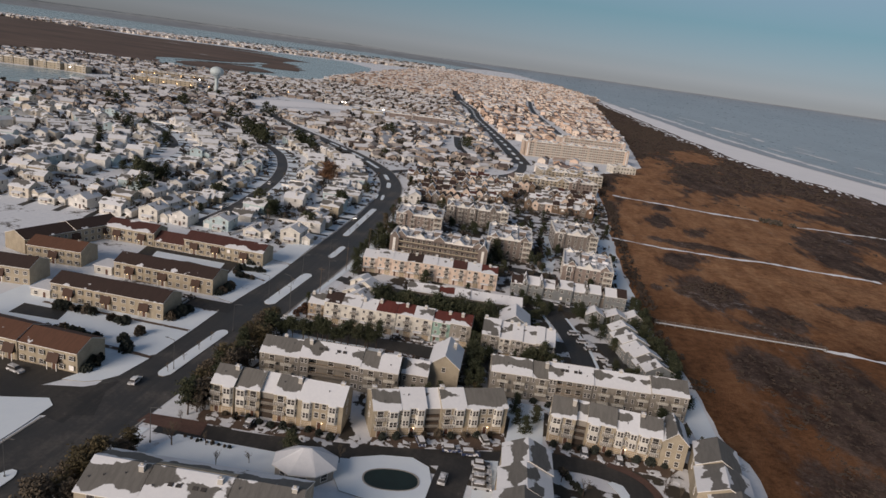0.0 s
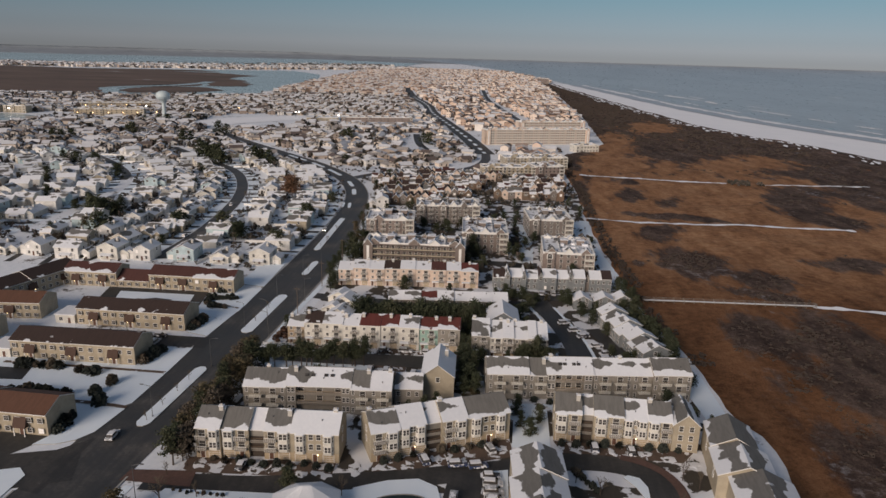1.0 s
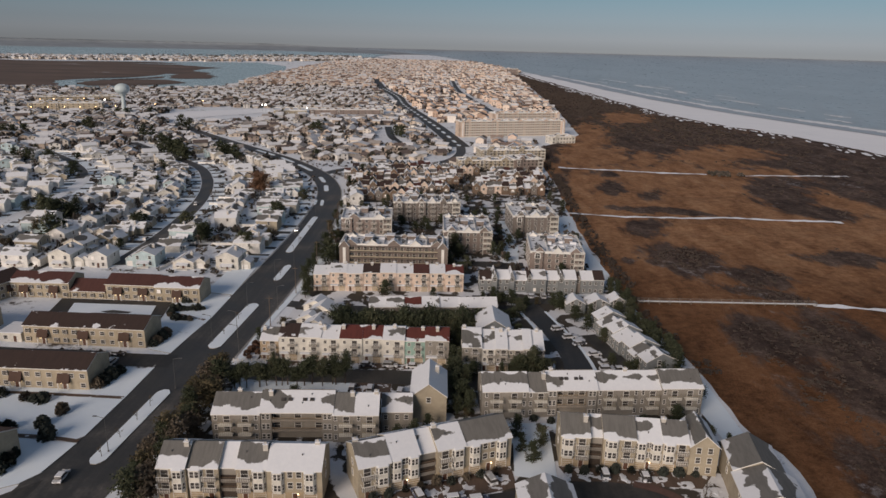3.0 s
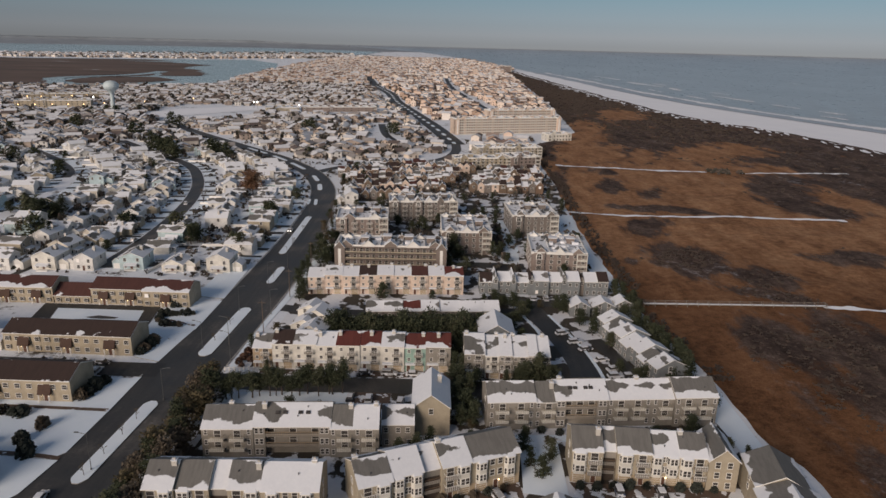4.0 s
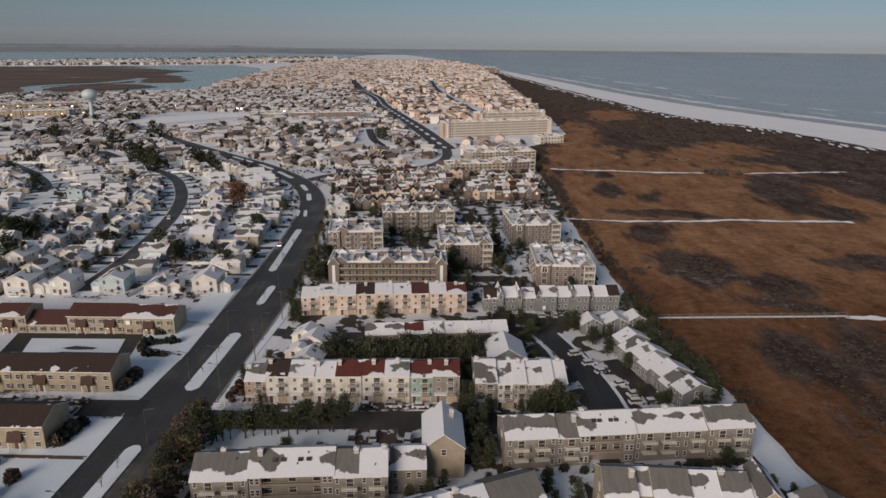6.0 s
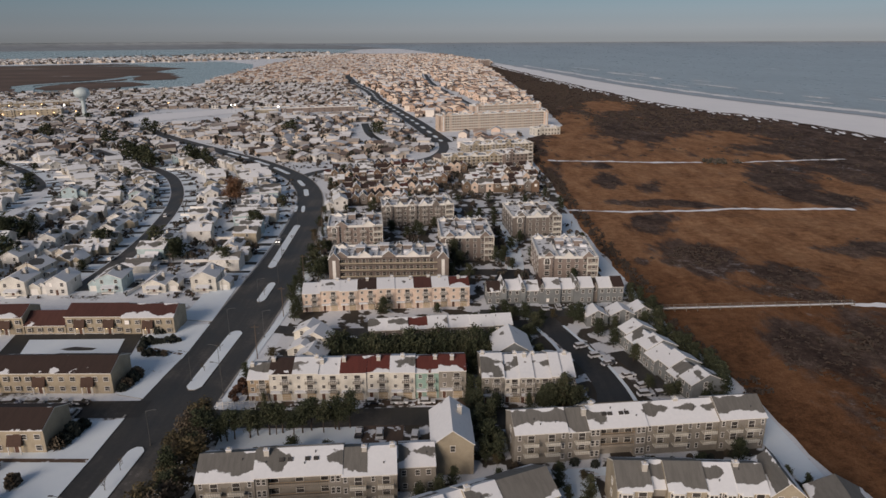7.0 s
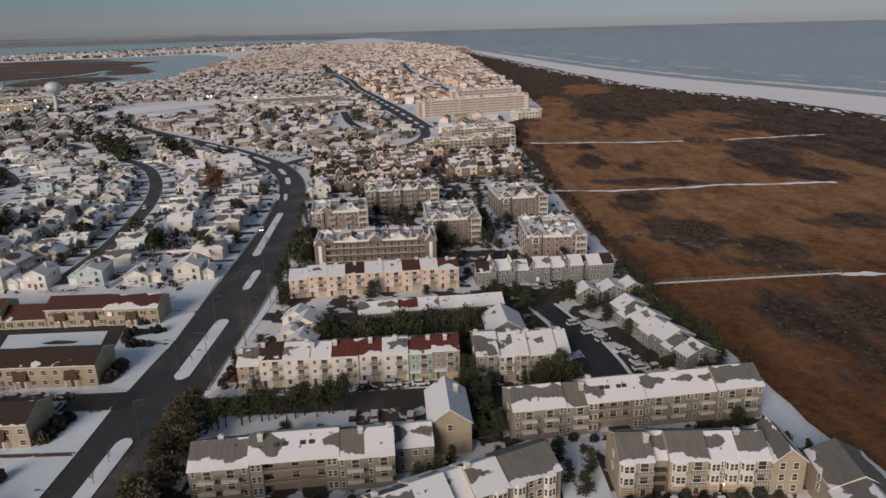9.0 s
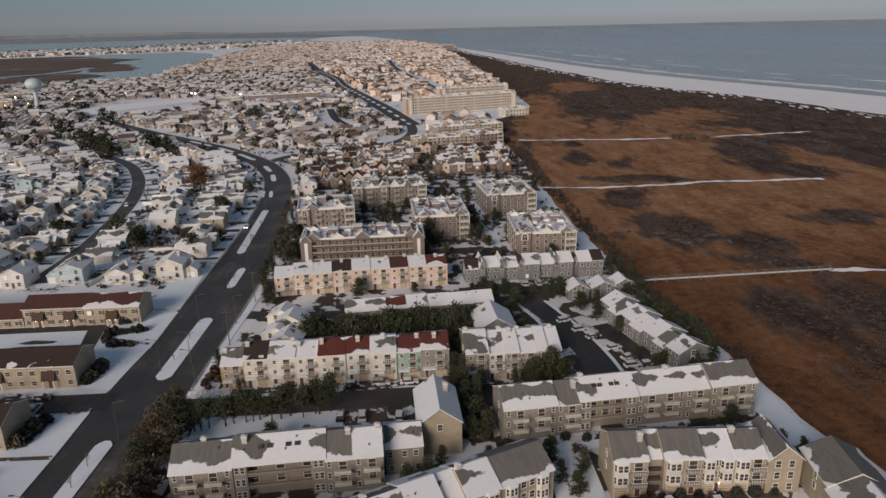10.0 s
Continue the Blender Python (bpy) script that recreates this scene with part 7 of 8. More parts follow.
def plant(kinds, x, y, s=1.0, z=0.0):
    ob = copy_thing(rng.choice(kinds), pose(x, y, z, 0, 0, rng.uniform(0, 360)))
    ob.scale = (s * rng.uniform(0.85, 1.15), s * rng.uniform(0.85, 1.15), s * rng.uniform(0.85, 1.3))
    return ob


for k in range(34):                                   # evergreen screen
    plant(LOW, -34 + 1.38 * k + rng.uniform(-1, 1), 196.5 + 0.05 * k + rng.uniform(-1, 1) + (3.4 if k % 2 else -1.6), rng.uniform(1.12, 1.36))
for k in range(15):                                   # pines along the estate road
    plant(PINE, -57 + 2.2 * k + rng.uniform(-0.8, 0.8), 156.6 + rng.uniform(-0.8, 0.8) + 0.33 * k, 0.95, 0.14)
for k in range(34):                                   # scrub along the avenue
    plant(PINE if k % 4 == 0 else BARE if k % 4 == 2 else SCRUB, -60.6 + rng.uniform(-3.2, 3.2), 104 + 1.8 * k, rng.uniform(0.95, 1.15) if k % 2 == 0 else rng.uniform(1.15, 1.6))
for k in range(12):
    plant(SCRUB, -65.5 + rng.uniform(-3, 3), 56 + 2.6 * k, rng.uniform(1.1, 1.5))
for x, y, s in ((8, 153, 1), (5.5, 160, 1.1), (5, 168, 1.2), (3, 172, 0.9), (-2, 138, 0.7), (-9, 133, 0.9), (-5, 134, 0.8), (7.5, 137, 0.7), (18, 168, 0.8), (22, 169, 0.9), (30, 171, 0.8), (33, 172, 0.8),
                (-23.7, 233.5, 1.1), (-5, 234, 0.8), (-52, 243, 1), (-55, 255, 1), (-57, 262, 0.9), (-56, 275, 0.9), (-53, 228, 0.9), (64, 160, 0.7), (68, 190, 0.9), (66, 198, 0.8), (63, 206, 0.9), (64, 240, 0.8), (66, 250, 0.8),
                (36, 214, 0.9), (44, 216, 0.9), (40, 220, 0.8), (28, 196, 0.8), (25, 200, 0.9), (30, 226, 0.8), (-39, 180, 0.6), (-50, 173, 0.5), (-34, 188, 0.8), (5, 258, 1), (8, 270, 0.9), (26, 280, 0.8), (38, 300, 0.8), (10, 330, 0.9), (24, 345, 0.9),
                (-26, 340, 0.8), (-40, 336, 0.8), (42, 254, 0.9), (22, 286, 0.9), (60, 412, 0.9), (66, 395, 0.9), (64, 380, 0.8), (8, 400, 1), (-20, 398, 1), (-40, 392, 1), (25, 398, 1.1), (46, 396, 0.9), (-56, 330, 0.9), (-53, 350, 0.9),
                (-118, 295, 1.25), (-116, 298, 1.0), (-91.6, 283, 1.1), (-93.6, 346, 1.3), (-97, 348, 1.2), (-203, 335, 1.2), (-208, 326, 1.3), (-161, 319, 1.1), (-156, 322, 0.9), (-150, 282, 0.9), (-214, 342, 1.2), (-222, 341, 1.3), (-206, 346, 1.1), (-232, 343, 1),  (-180, 320, 1), (-186, 300, 1), (-268, 372, 1.1), (-300, 420, 1.2)):
    if not (23 < x < 52 and 160 < y < 225):
        plant(EVER, x, y, s * (0.66 if x > -60 else 0.85))
for x, y, s in ((23.5, 169.5, 0.9), (27, 169.8, 0.85), (29.5, 170.5, 0.7), (31.8, 172, 0.7), (9.5, 168.5, 0.6), (58.8, 177, 0.6), (65.4, 173.5, 0.7), (69, 174.5, 0.7), (72, 181, 0.75), (73, 188, 0.7), (70, 196, 0.7), (68, 203, 0.65), (52.5, 196, 0.5), (49, 206, 0.55), (8.4, 147, 0.8), (46, 213, 0.65), (52, 216, 0.65), (42, 224, 0.7), (58, 217, 0.6), (62, 219, 0.7),
                (65, 226, 0.75), (68, 222, 0.7), (25.5, 190, 0.6), (27, 184, 0.65), (25, 197, 0.6), (22, 205, 0.7), (12, 203, 0.8), (2, 180, 0.6), (4.5, 184, 0.7), (3.5, 176, 0.6)):
    plant(EVER, x, y, s)
for x, y, s in ((24.3, 213.7, 0.75), (27, 219, 0.7), (24.5, 226.5, 0.7), (21.4, 230, 0.65), (18, 231.5, 0.6), (14, 229, 0.6), (21, 209, 0.7), (43.2, 225, 0.7), (40, 227.5, 0.6), (48.5, 231, 0.6), (64.5, 245, 0.8), (65.5, 236, 0.8), (67, 228, 0.8), (65.5, 214, 0.75), (67.5, 205, 0.8), (69, 195, 0.8), (70.5, 184, 0.8), (71, 177, 0.7), (69, 200, 0.7), (72, 190, 0.7), (67, 210, 0.7), (66.8, 221, 0.75), (70, 179, 0.75), (52, 179.5, 0.5), (56, 175, 0.5), (62.8, 168.5, 0.6), (66.5, 167.5, 0.6), (4.5, 165, 0.8), (6.4, 174, 0.8), (7.6, 161, 0.8), (4.4, 157.5, 0.9), (6.3, 152.5, 0.9), (8.2, 149.5, 0.7), (5.2, 147, 0.7), (25.5, 170.8, 0.65), (21.2, 170.2, 0.6)):
    plant(EVER, x, y, s * 0.95)
plant(BARE, -57, 90.5, 0.95)
plant(EVER, -31, 97.4, 0.75)
for k in range(9):
    plant(SHRUB, -55.5 + 1.35 * k + rng.uniform(-0.4, 0.4), 94.2 + rng.uniform(-0.5, 0.5), rng.uniform(0.3, 0.5), 0.2)
for k in range(6):
    plant(SHRUB, 33 + 0.9 * k, 112.4 - 1.5 * k, rng.uniform(0.7, 1.0))
for x, y in ((21, 131), (23.5, 127.5), (26, 134), (20, 137), (-57, 145), (66, 134), (70, 133)):
    plant(CONE, x, y, rng.uniform(0.8, 1.1))
for x, y, s in ((-51.5, 269.4, 1.0), (-56.5, 287.5, 1.0), (-55, 303, 0.9), (-49, 274, 0.9), (-54, 280, 1.0), (4.3, 281.3, 0.9), (2, 288, 0.95), (13, 300, 0.6), (10.3, 323, 0.6), (-53.1, 234.7, 0.8), (-51, 239.7, 0.7), (-56.5, 243, 0.8), (-57.6, 254.3, 0.8), (33, 315.6, 0.7), (47.2, 261, 0.7), (-54.5, 432, 0.8), (-70, 432, 0.8), (-60, 455, 0.8), (-68, 476, 0.9)):
    plant(EVER, x, y, s)
plant(GOLD, -121, 404, 1.0)
for x, y, s in ((-216, 334, 1.5), (-209, 331, 1.6), (-203, 335, 1.3), (-187, 292, 1.5), (-182, 291, 1.3), (-157, 316, 1.2), (-120, 303, 1.3), (-95, 287, 1.15)):
    plant(FAR_EVER, x, y, s)
for x, y, s in ((-229, 472, 1.1), (-224, 474, 1.2), (-219, 473, 1.1), (-225, 470, 1.0), (-214, 474, 1.0), (-162, 313, 1.0), (-166, 314, 0.9)):
    plant(BARE, x, y, s)
for k in range(30):                                   # trees on the verge inside the bend
    y = 296 + 5.4 * k
    plant((BARE, SCRUB, EVER, SCRUB)[k % 4], across([(-60, 296), (-64, 350), (-69, 410), (-72, 460)], y) + (0, 3.5, 8, 5.5, 1.5)[k % 5], y, (0.75, 0.95, 0.6, 0.8)[k % 4])
for x, y, s in ((-18.5, 327.5, 0.7), (-12.4, 330, 0.75), (-27, 336, 0.7), (-15, 338, 0.7), (19.5, 287, 0.7), (24, 296, 0.7), (28.4, 308, 0.75), (24, 318, 0.7), (36, 294, 0.75), (42, 298, 0.7), (48, 304, 0.7), (-31, 298, 0.7), (-24, 296, 0.6), (-10, 286, 0.7), (-58.5, 275, 0.9), (0, 269, 0.7), (-6, 345, 0.7), (12, 352, 0.75), (18, 362, 0.7), (26, 370, 0.7), (-40, 372, 0.7), (-48, 366, 0.7), (40, 372, 0.75), (58, 300, 0.6)):
    plant(EVER, x, y, s)
for x, y, s in ((-59.4, 177, 1.0), (-59, 180, 1.1), (-58.4, 183, 1.2), (-56.5, 179, 0.9), (-54.6, 177, 0.9), (-57.4, 186, 1.1), (-58, 175, 0.8)):
    plant(RUST, x, y, s)
for x, y, s in ((-381, 686, 1.8), (-388, 690, 1.5), (-434, 645, 1.5), (-442, 642, 1.4), (-426, 650, 1.3), (-303, 640, 1.7), (-296, 644, 1.5), (-251, 560, 1.8), (-243, 556, 1.9), (-237, 550, 1.8), (-230, 545, 1.7), (-222, 532, 1.7), (-217, 524, 1.6), (-193, 543, 1.9), (-187, 540, 1.7), (-178, 531, 1.5), (-173, 526, 1.2), (-334, 493, 1.5), (-328, 497, 1.4), (-313, 499, 1.5), (-297, 718, 1.8), (-291, 722, 1.5), (-264, 447, 1.4), (-216, 481, 1.1), (-150, 720, 1.6), (-158, 728, 1.5), (-60, 700, 1.7), (-66, 708, 1.4), (-420, 826, 1.6), (-408, 824, 1.4), (-392, 850, 1.3), (-436, 822, 1.3)):
    plant(FAR_EVER, x, y, s * 0.95)                    # tall evergreens standing out of the far gardens
for x, y in ((-50, 93), (-38, 90), (-29, 95), (-44, 86), (-19, 97), (60, 117), (58, 112), (61, 109), (33, 108), (38, 104), (55, 100), (-57, 104), (-60, 100)):
    plant(BARE, x, y, 0.6)
for x, y in ((-76, 122), (-75.6, 130), (-75.2, 138), (-75, 145), (-71.6, 192), (-71, 205), (-68.7, 252), (-81.6, 62), (-72, 300), (-73, 325)):
    plant(SAPL, x, y, 1.0, 0.26)
scrub = Mesh()                                         # leafless hedges and bushes in the gardens
for k in range(4800):
    y = rng.uniform(250, 640)
    x = rng.uniform(-0.9 * y - 40, -84) if k % 4 else rng.uniform(-56, 64)
    if x > -60 and (y > 500 or 232 < y < 255):
        continue
    if off_road(x, y, 8) and clear(x, y, 5.2):
        w = rng.uniform(0.9, 3.0)
        clump(scrub, x, y, 0, w * 1.2, w * rng.uniform(0.6, 1.1), rng, 7, 0.26)
for k in range(520):                                  # taller leafless crowns
    y = rng.uniform(262, 640)
    x = rng.uniform(-0.9 * y - 40, -86) if k % 5 else rng.uniform(-54, 62)
    if off_road(x, y, 9) and clear(x, y, 6.0) and not (x > -60 and (y > 500 or 225 < y < 256)):
        w = rng.uniform(3.0, 5.2)
        clump(scrub, x, y, 0.6, w, w * rng.uniform(0.8, 1.1), rng, 26, 0.13)
for k in range(300):                                  # dark gardens between the gabled terraces
    x, y = rng.uniform(-58, 68), rng.choice((413, 437, 440, 459, 462, 480, 498)) + rng.uniform(-2.5, 2.5)
    w = rng.uniform(2.5, 4.6)
    clump(scrub, x, y, 0.4, w, w * rng.uniform(0.8, 1.2), rng, 14, 0.17)
for k in range(26):                                   # bushes on the beach path
    clump(scrub, 208 + rng.gauss(0, 7), 521 + rng.gauss(0, 4), 0.6, 4.5, 3.4, rng, 10, 0.24)
tagged(new("garden_scrub", scrub.data("garden_scrub", ["far_trees"])), "brown leafless hedges and bushes in snowy gardens", "shrubs", "", "stuff")
n = 0
while n < 45:                                         # gardens
    y = rng.uniform(265, 600)
    x = rng.uniform(-0.85 * y - 40, -85)
    if off_road(x, y, 8) and clear(x, y, 6.5):
        plant(rng.choice((FAR_EVER, FAR_EVER, BARE, BARE, SCRUB)), x, y, rng.uniform(0.7, 1.0) * (1.4 if rng.random() < 0.25 else 0.85))
        n += 1
for x, y in ((26, 140), (16, 139), (-30, 148), (-38, 150), (-46, 148), (40, 141), (52, 143), (62, 146), (7, 180), (4, 186), (2, 192), (-58, 186), (-52, 190), (-54, 200), (-34, 214), (-30, 226), (8, 226), (20, 228), (34, 228), (45, 229), (-50, 258), (4, 285), (8, 312), (-16, 332), (-8, 338), (24, 316), (27, 270), (30, 252), (62, 290), (63, 320), (63, 345), (-22, 376), (-4, 380), (14, 376), (34, 378), (50, 372), (-44, 372), (-54, 380), (10, 362), (-34, 340),
             (46, 210), (50, 214), (56, 214), (60, 212), (34, 186), (66, 184), (69, 172), (72, 160), (67, 140), (2, 150), (-1, 162), (8, 146)):
    if not (23 < x < 50 and 160 < y < 225):
        plant(rng.choice((EVER, EVER, SCRUB, BARE)), x, y, rng.uniform(0.42, 0.68))
# hedges and shrubs round the apartments and terraces
for x, y in [(-93.5 + k * 0.3, 154 + 1.8 * k) for k in range(6)] + [(-90.3 + k * 0.2, 181.5 + 1.8 * k) for k in range(5)] + [(-95 - 0.2 * k, 114 + 1.7 * k) for k in range(5)] + \
        [(-104 - 2.6 * k, 131.5) for k in range(7)] + [(-116 - 2.4 * k, 147.5) for k in range(6)] + [(-86.1 - 1.65 * k, 212.4 - 0.3 * k) for k in range(7)] + [(-96 + 0.4 * k, 209 - 1.7 * k) for k in range(3)] + [(-93 + 1.5 * k, 203 - 0.15 * k) for k in range(5)] + [(-94.8, 219), (-93.2, 219.2)] + \
        [(-52 + 3.1 * k, 107.4 - rng.uniform(0, 1.5)) for k in range(10)] + [(-12 + 3.3 * k, 111.5 + 1.42 * k - rng.uniform(0, 1.2)) for k in range(9)] + [(31 + 3.6 * k, 124.2 - rng.uniform(0, 1)) for k in range(9)] + \
        [(-104 - 2.4 * k, 145.5 + 0.3 * k) for k in range(3)] + [(-92.5, 128.5), (-97, 134), (-95.5, 140)] + [(12 + 4.4 * k, 143.5 + 0.42 * k + rng.uniform(-1, 1)) for k in range(13)] + [(-50 + 3.5 * k, 127.8 + rng.uniform(-1, 1)) for k in range(11)]:
    plant(SHRUB, x, y, rng.uniform(0.7, 1.15) * (1.75 if x < -86 and y < 200 else 1.3 if x < -80 else 1))
for k in EVER + LOW + FAR_EVER + PINE + CONE + BARE + SAPL + SCRUB + GOLD + SHRUB + RUST:
    for o in (*k.children_recursive, k):
        bpy.data.objects.remove(o)


# ---- picket fence at the terrace's corner garden ----
fence = thing("picket_fence", pose(-60, 170.4, 0, 0, 0, -3), "white wooden picket fence before the corner garden", "fence")
for z in (0.35, 0.95):
    rail = Mesh()
    rail.box(0, -0.02, z, 8.4, 0.02, z + 0.07, 0)
    part("rail", rail, "trim", fence)
post = Mesh()
post.box(-0.07, -0.06, 0, 0.07, 0.06, 1.2, 0)
post.solid([(-0.1, -0.09, 1.2), (0.1, -0.09, 1.2), (0.1, 0.09, 1.2), (-0.1, 0.09, 1.2), (0, 0, 1.34)], [(3, 2, 1, 0), (0, 1, 4), (1, 2, 4), (2, 3, 4), (3, 0, 4)])
first = part("post", post, "trim", fence)
for k in range(1, 8):
    part("post", first.data, "trim", fence, "", pose(1.2 * k, 0, 0))


# ---- cars ----
def car(paint, seed, lit=False):
    rng = random.Random(seed)
    t = thing("car", pose(0, 0, -90), paint.replace("_", " ") + " parked car dusted with snow", "car")
    suv = rng.random() < 0.5
    hood, roof_z = (1.0, 1.68) if suv else (0.86, 1.42)
    L, W = 2.3, 0.9
    mb = Mesh()
    prof = [(-L, 0.35), (L, 0.35), (L, hood * 0.82), (1.15, hood), (-1.5 if not suv else -L + 0.1, hood + 0.02), (-L, hood * 0.9)]
    a = [(x, -W, z) for x, z in prof]
    b = [(x, W, z) for x, z in prof]
    n = len(prof)
    mb.solid(a + b, [tuple(range(n)), tuple(reversed(range(n, 2 * n)))] + [(k, n + k, n + (k + 1) % n, (k + 1) % n) for k in range(n)])
    part("body", mb, "car_" + paint, t)
    mb = Mesh()
    x0, x1, x2, x3 = (1.1, 0.45, -1.35 if not suv else -1.95, -1.75 if not suv else -2.2)
    mb.solid([(x0, -W + 0.06, hood), (x3, -W + 0.06, hood), (x3, W - 0.06, hood), (x0, W - 0.06, hood), (x1, -W + 0.22, roof_z - 0.06), (x2, -W + 0.22, roof_z - 0.06), (x2, W - 0.22, roof_z - 0.06), (x1, W - 0.22, roof_z - 0.06)],
             [(0, 4, 5, 1), (1, 5, 6, 2), (2, 6, 7, 3), (3, 7, 4, 0)])
    part("cabin_glass", mb, "glass", t)
    mb = Mesh()
    mb.box(x2 - 0.05, -W + 0.2, roof_z - 0.06, x1 + 0.05, W - 0.2, roof_z + (0.1 if not lit else 0.0))
    part("roof", mb, "snow_roof_full" if rng.random() < 0.7 and not lit else "car_" + paint, t)
    if "wheel" not in CACHE:
        wm = Mesh()
        wm.tube((0, -0.11, 0), (0, 0.11, 0), 0.33, 0.33, 12)
        CACHE["wheel"] = wm.data("wheel", ["tyre"])
    for x in (-1.4, 1.4):
        for y in (-0.82, 0.82):
            put("wheel", CACHE["wheel"], t, x, y, 0.33)
    for y in (-0.62, 0.62):
        mb = Mesh()
        mb.box(L - 0.02, y - 0.2, 0.58, L + 0.04, y + 0.2, 0.76)
        part("headlight", mb, "lamp_white" if lit else "trim", t)
    return t


# ---- banks of cleared snow and clipped shrubs in the forecourts ----
rng = random.Random(63)
banks = Mesh()


def bank(x, y, rx, ry, h, turn):
    """A low heap of shovelled snow."""
    c, s = math.cos(turn), math.sin(turn)
    rings = []
    for k, (f, z) in enumerate(((1.0, 0.0), (0.72, 0.6), (0.3, 1.0))):
        rings.append([])
        for i in range(12):
            a = math.tau * i / 12
            r = f * (1 + 0.75 * noise.noise((math.cos(a) * 1.6 + x, math.sin(a) * 1.3 + y, k * 0.4)))
            u, v = math.cos(a) * rx * r, math.sin(a) * ry * r
            rings[-1].append((x + u * c - v * s, y + u * s + v * c, 0.06 + h * z * (0.8 + 0.4 * rng.random())))
    n = len(banks.v)
    banks.solid([p for r in rings for p in r], [(12 * k + i, 12 * k + (i + 1) % 12, 12 * k + 12 + (i + 1) % 12, 12 * k + 12 + i) for k in range(2) for i in range(12)] + [tuple(range(24, 36))])


for x, y, rx, ry in [(-54.5, 105.2, 1.8, 2.2), (-49.5, 105.6, 1.2, 1.8), (-41, 104.6, 1.9, 1.9), (-37.5, 105.4, 0.9, 2.2), (-33, 105.4, 1.2, 1.6), (-30, 103.9, 1.8, 1.3), (-25.5, 104.2, 2.8, 1.6), (-18, 107, 1.6, 3.2), (-11.5, 108.6, 2.6, 1.4), (-5.6, 110.4, 1.0, 1.9), (0.5, 113.6, 1.6, 2.0), (3.2, 114.9, 0.9, 1.8), (7.5, 117, 0.8, 1.6),
                     (15.8, 120.2, 2.0, 1.2), (30.5, 121.5, 1.2, 1.8), (35, 122, 1.9, 2.2), (43.5, 121.6, 0.9, 1.9), (51.5, 121.8, 1.9, 1.7), (57, 120.4, 2.2, 1.5), (62.5, 119, 2.0, 2.4), (-20, 128, 1.8, 3.5), (20.5, 141, 3.0, 1.6), (28, 142, 3.4, 1.4), (36, 142.5, 2.6, 1.3), (45, 143.4, 3.0, 1.4), (56, 145, 2.6, 1.6), (64, 147, 3.2, 1.8),
                     (-46, 126.5, 3.0, 1.5), (-38, 127, 2.4, 1.4), (-29, 127.4, 3.2, 1.5), (-47, 171.5, 2.2, 1.2), (-34, 172.2, 1.6, 1.2), (-26, 172.2, 1.6, 1.2), (-12, 172.2, 1.4, 1.2), (-1, 172.2, 2.2, 1.2)]:
    bank(x, y, rx * 0.95, ry * 0.95, rng.uniform(0.1, 0.22), rng.uniform(-0.4, 0.4))
tagged(new("snow_bank", banks.data("snow_bank", ["drift"])), "heaps of shovelled snow between the drives", "snow bank", "", "stuff")

CARS = [car(p, 300 + i) for i, p in enumerate(("white", "silver", "black", "silver", "dark_blue", "silver", "white"))]
rng = random.Random(33)


def park(x, y, turn, z=0.1):
    copy_thing(rng.choice(CARS), pose(x, y, z, 0, 0, turn + rng.uniform(-3, 3)))


for x, y, a in [(5.6, 111.2, 15), (5.4, 98.5, 85), (-44.5, 105, 92), (-2.5, 112.2, 112), (13, 118.8, 112), (39, 122.6, 90), (48, 122.2, 88), (10.5, 111.2, 15),
                (13.4, 107.5, 5), (14, 104.5, 4), (14.2, 101.5, 4), (14.5, 98.5, 4), (-18.5, 139, 90), (-10.5, 157, 85), (-19, 158, 90), (-24, 158.4, 90),
                (39, 205, 20), (42, 198.5, 20), (44.5, 193.5, 18), (48, 186, 18), (50.5, 180, 18), (50, 175.5, 10), (54, 175.8, 10),
                (-30, 172.6, 0), (-22, 172.8, 0), (-15, 172.8, 0), (-8, 172.8, 0), (-40, 172.6, 0)] + [(14.5 + 3.1 * k + 1.2 * (k % 3), 236.6, 90) for k in range(14) if k not in (4, 9)] + [(-97 - 3.0 * k, 168.8, 90) for k in range(11)] + [(-98 - 6 * k, 174.2, 0) for k in range(4)] + \
        [(-145, 297, 85), (-136.5, 330, 85), (-150, 372, 100), (-100, 266, 5), (-120, 267, 5), (-136, 288, 88), (-103, 300, 90), (-94, 338, 88), (-104, 121, 20), (-110, 107, -15), (-122, 104, 160)]:
    park(x, y, a)
lit_car = car("white", 350, True)
lit_car.matrix_basis = pose(-78.6, 322, 0.1, 0, 0, -90)
tagged(lit_car, "white car with headlights on the avenue")
second = car("silver", 351)
second.matrix_basis = pose(-80.4, 113.5, 0.1, 0, 0, 94)
for k in CARS:
    for o in (*k.children_recursive, k):
        bpy.data.objects.remove(o)


# ---- street lamps, poles ----
def street_lamp(x, y, turn, h=9.0):
    t = thing("street_lamp", pose(x, y, 0.05, 0, 0, turn), "tall slim grey street lamp with single arm", "street lamp", "lamps along the avenue")
    mb = Mesh()
    mb.tube((0, 0, 0), (0, 0, 0.5), 0.22, 0.18, 8)
    mb.tube((0, 0, 0.5), (0, 0, h), 0.08, 0.055, 8)
    part("pole", mb, "metal", t)
    mb = Mesh()
    mb.tube((0, 0, h - 0.1), (1.9, 0, h + 0.35), 0.06, 0.05, 6)
    part("arm", mb, "metal", t)
    mb = Mesh()
    mb.box(1.7, -0.16, h + 0.28, 2.6, 0.16, h + 0.42)
    part("lamp_head", mb, "metal", t)


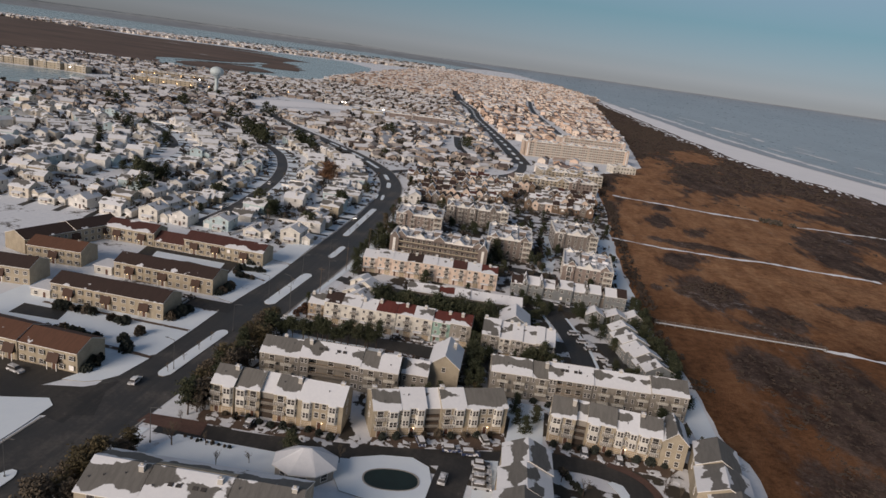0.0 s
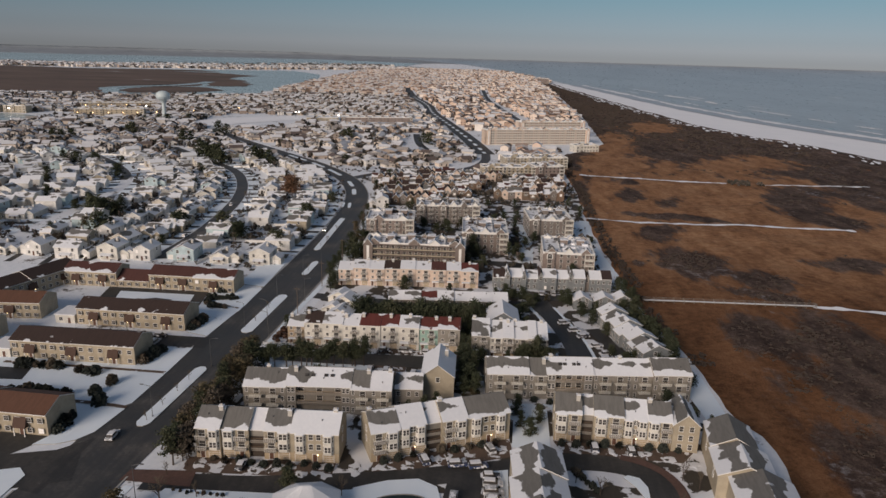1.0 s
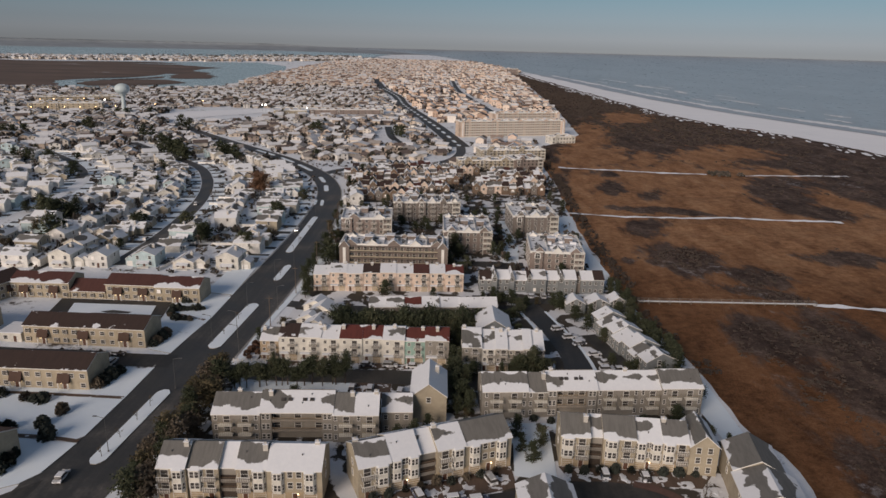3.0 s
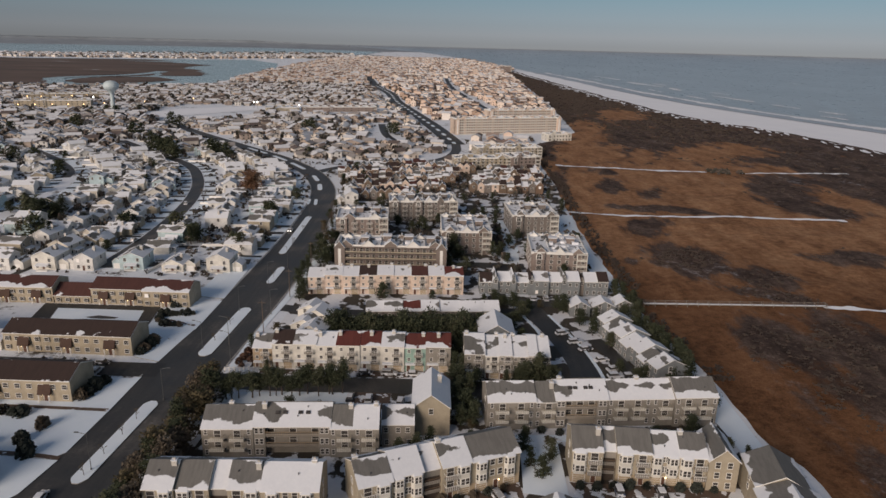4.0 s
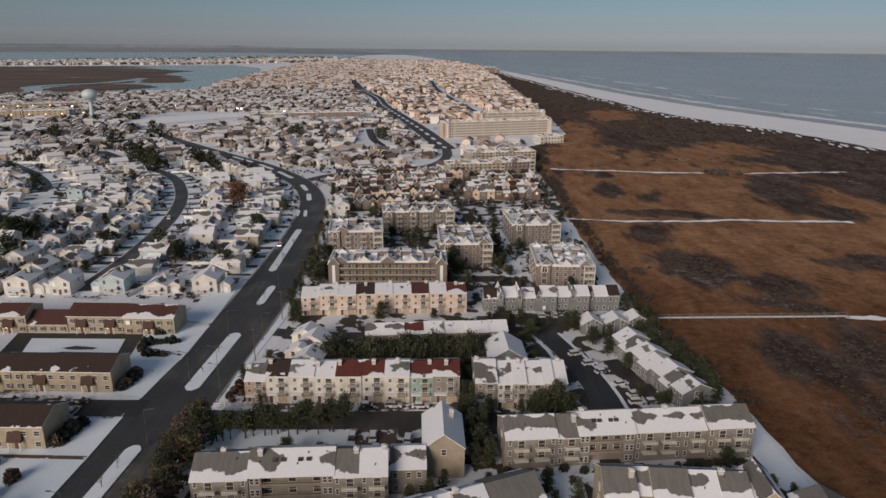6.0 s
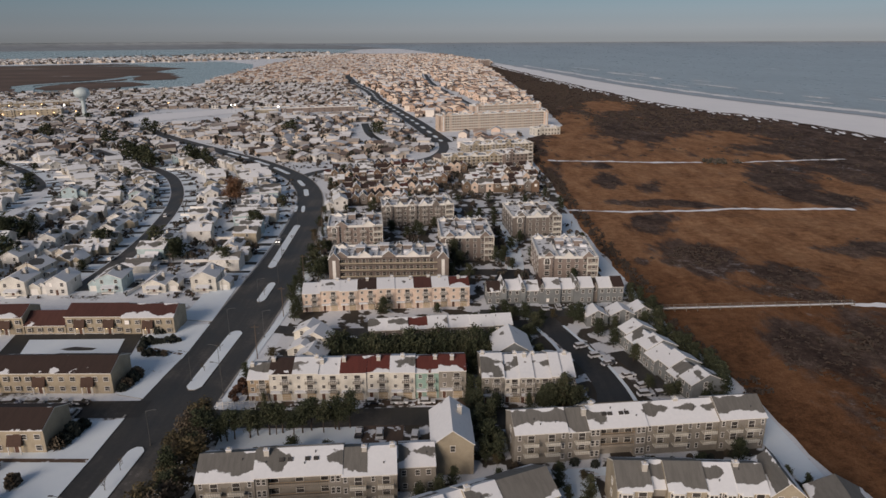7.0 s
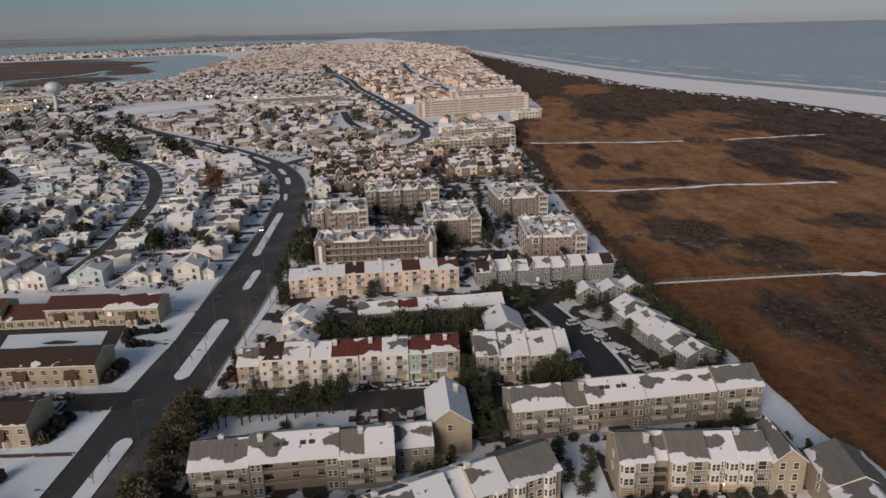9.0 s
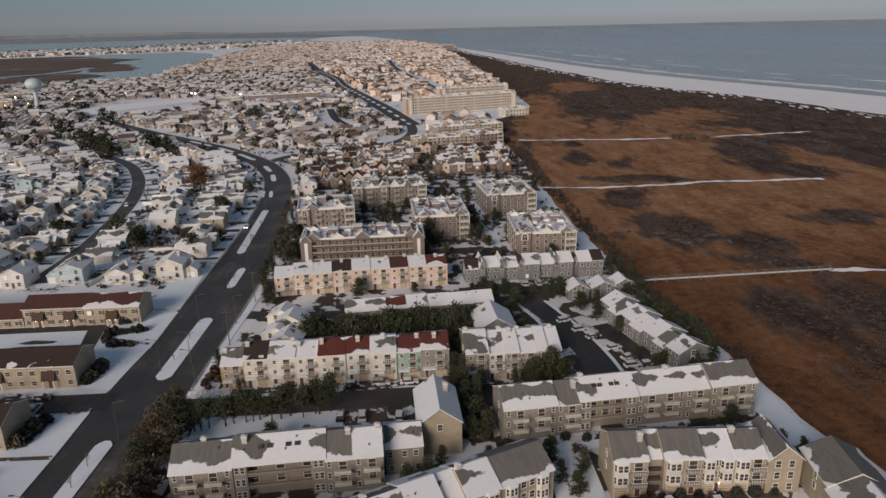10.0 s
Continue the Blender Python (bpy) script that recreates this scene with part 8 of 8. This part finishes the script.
for k, (x, y) in enumerate(((-81.2, 69), (-75.4, 124), (-72.4, 155), (-73.3, 186), (-71.6, 217), (-66.5, 190), (-69, 245), (-66.5, 266), (-72.5, 300), (-75, 350), (-62, 90), (-62.5, 179), (-60, 215), (-86, 258))):
    street_lamp(x, y, 180 if k % 2 else 0)


def utility_pole(x, y):
    t = thing("utility_pole", pose(x, y, 0), "weathered wooden utility pole with crossarm", "pole", "utility poles")
    mb = Mesh()
    mb.tube((0, 0, 0), (0, 0, 11), 0.14, 0.1, 7)
    part("pole", mb, "wood_pole", t)
    mb = Mesh()
    mb.box(-1.2, -0.07, 10.1, 1.2, 0.07, 10.25)
    part("crossarm", mb, "wood_pole", t)


for x, y in ((-58.5, 200), (-57.5, 232), (-57, 268), (-58, 300), (-61, 340), (-160, 262), (-110, 272)):
    utility_pole(x, y)
# floodlights on the school yard and lamps round the hotel blocks
for x, y, z, m in ((-267, 930, 9, "lamp_white"), (-272, 931, 9, "lamp_white"), (-204, 901, 9, "lamp_white"), (-640, 852, 8, "lamp_white"), (-498, 946, 9, "lamp_white"), (-548, 857, 5, "lamp_amber"), (-530, 863, 5, "lamp_amber"), (-512, 870, 5, "lamp_amber"), (-495, 876, 5, "lamp_amber"), (-478, 882, 5, "lamp_amber"), (-455, 890, 6, "lamp_amber"), (-600, 962, 6, "lamp_amber"), (-585, 970, 6, "lamp_amber"), (-570, 980, 6, "lamp_amber"), (-552, 990, 6, "lamp_amber"), (-535, 1000, 6, "lamp_amber"), (-420, 930, 6, "lamp_amber"), (-380, 1000, 6, "lamp_amber")):
    t = thing("flood_lamp", pose(x, y, 0), "lit lamp on a slim pole", "lamp", "yard lamps")
    mb = Mesh()
    mb.tube((0, 0, 0), (0, 0, z), 0.15, 0.1, 6)
    part("pole", mb, "metal", t)
    mb = Mesh()
    r = 0.8 if m == "lamp_white" else 0.5
    mb.tube((0, -r * 0.6, z), (0, r * 0.6, z), r, r, 8)
    part("lamp_head", mb, m, t)


# ---- boardwalk over the reeds ----
walk_deck = thing("boardwalk", pose(73, 233.2, 0, 0, 0, 2.4), "weathered grey timber boardwalk with rails and snow on its deck", "boardwalk")
RUN, HIGH = 68.0, 1.3
mb = Mesh()
mb.box(0, -0.7, HIGH - 0.22, RUN, 0.7, HIGH, 0)
part("deck", mb, "timber", walk_deck)
mb = Mesh()
mb.box(0.1, -0.4, HIGH, RUN - 0.1, 0.4, HIGH + 0.05, 0)
part("snow_cover", mb, "beach", walk_deck, "trodden snow on the boards")
post = Mesh()
post.box(-0.07, -0.07, 0, 0.07, 0.07, HIGH + 0.9)
post = post.data("post", ["timber"])
for side in (-0.72, 0.72):
    mb = Mesh()
    mb.box(0, side - 0.06, HIGH + 0.9, RUN, side + 0.06, HIGH + 0.97)
    part("handrail", mb, "timber", walk_deck)
    for k in range(18):
        put("post", post, walk_deck, k * 4.0, side, 0)


# ---- white fence by the estate entrance ----
fence = thing("picket_fence", pose(-62.0, 172.2, 0.05, 0, 0, 6), "short white post fence in the snow by the estate road", "fence")
post = Mesh()
post.box(-0.09, -0.09, 0, 0.09, 0.09, 1.25)
post.box(-0.12, -0.12, 1.25, 0.12, 0.12, 1.32)
post = post.data("fence_post", ["trim"])
for k in range(8):
    put("fence_post", post, fence, 1.35 * k, 0, 0)
for z in (0.45, 0.95):
    mb = Mesh()
    mb.box(0, -0.04, z, 9.45, 0.04, z + 0.12)
    part("rail", mb, "trim", fence)
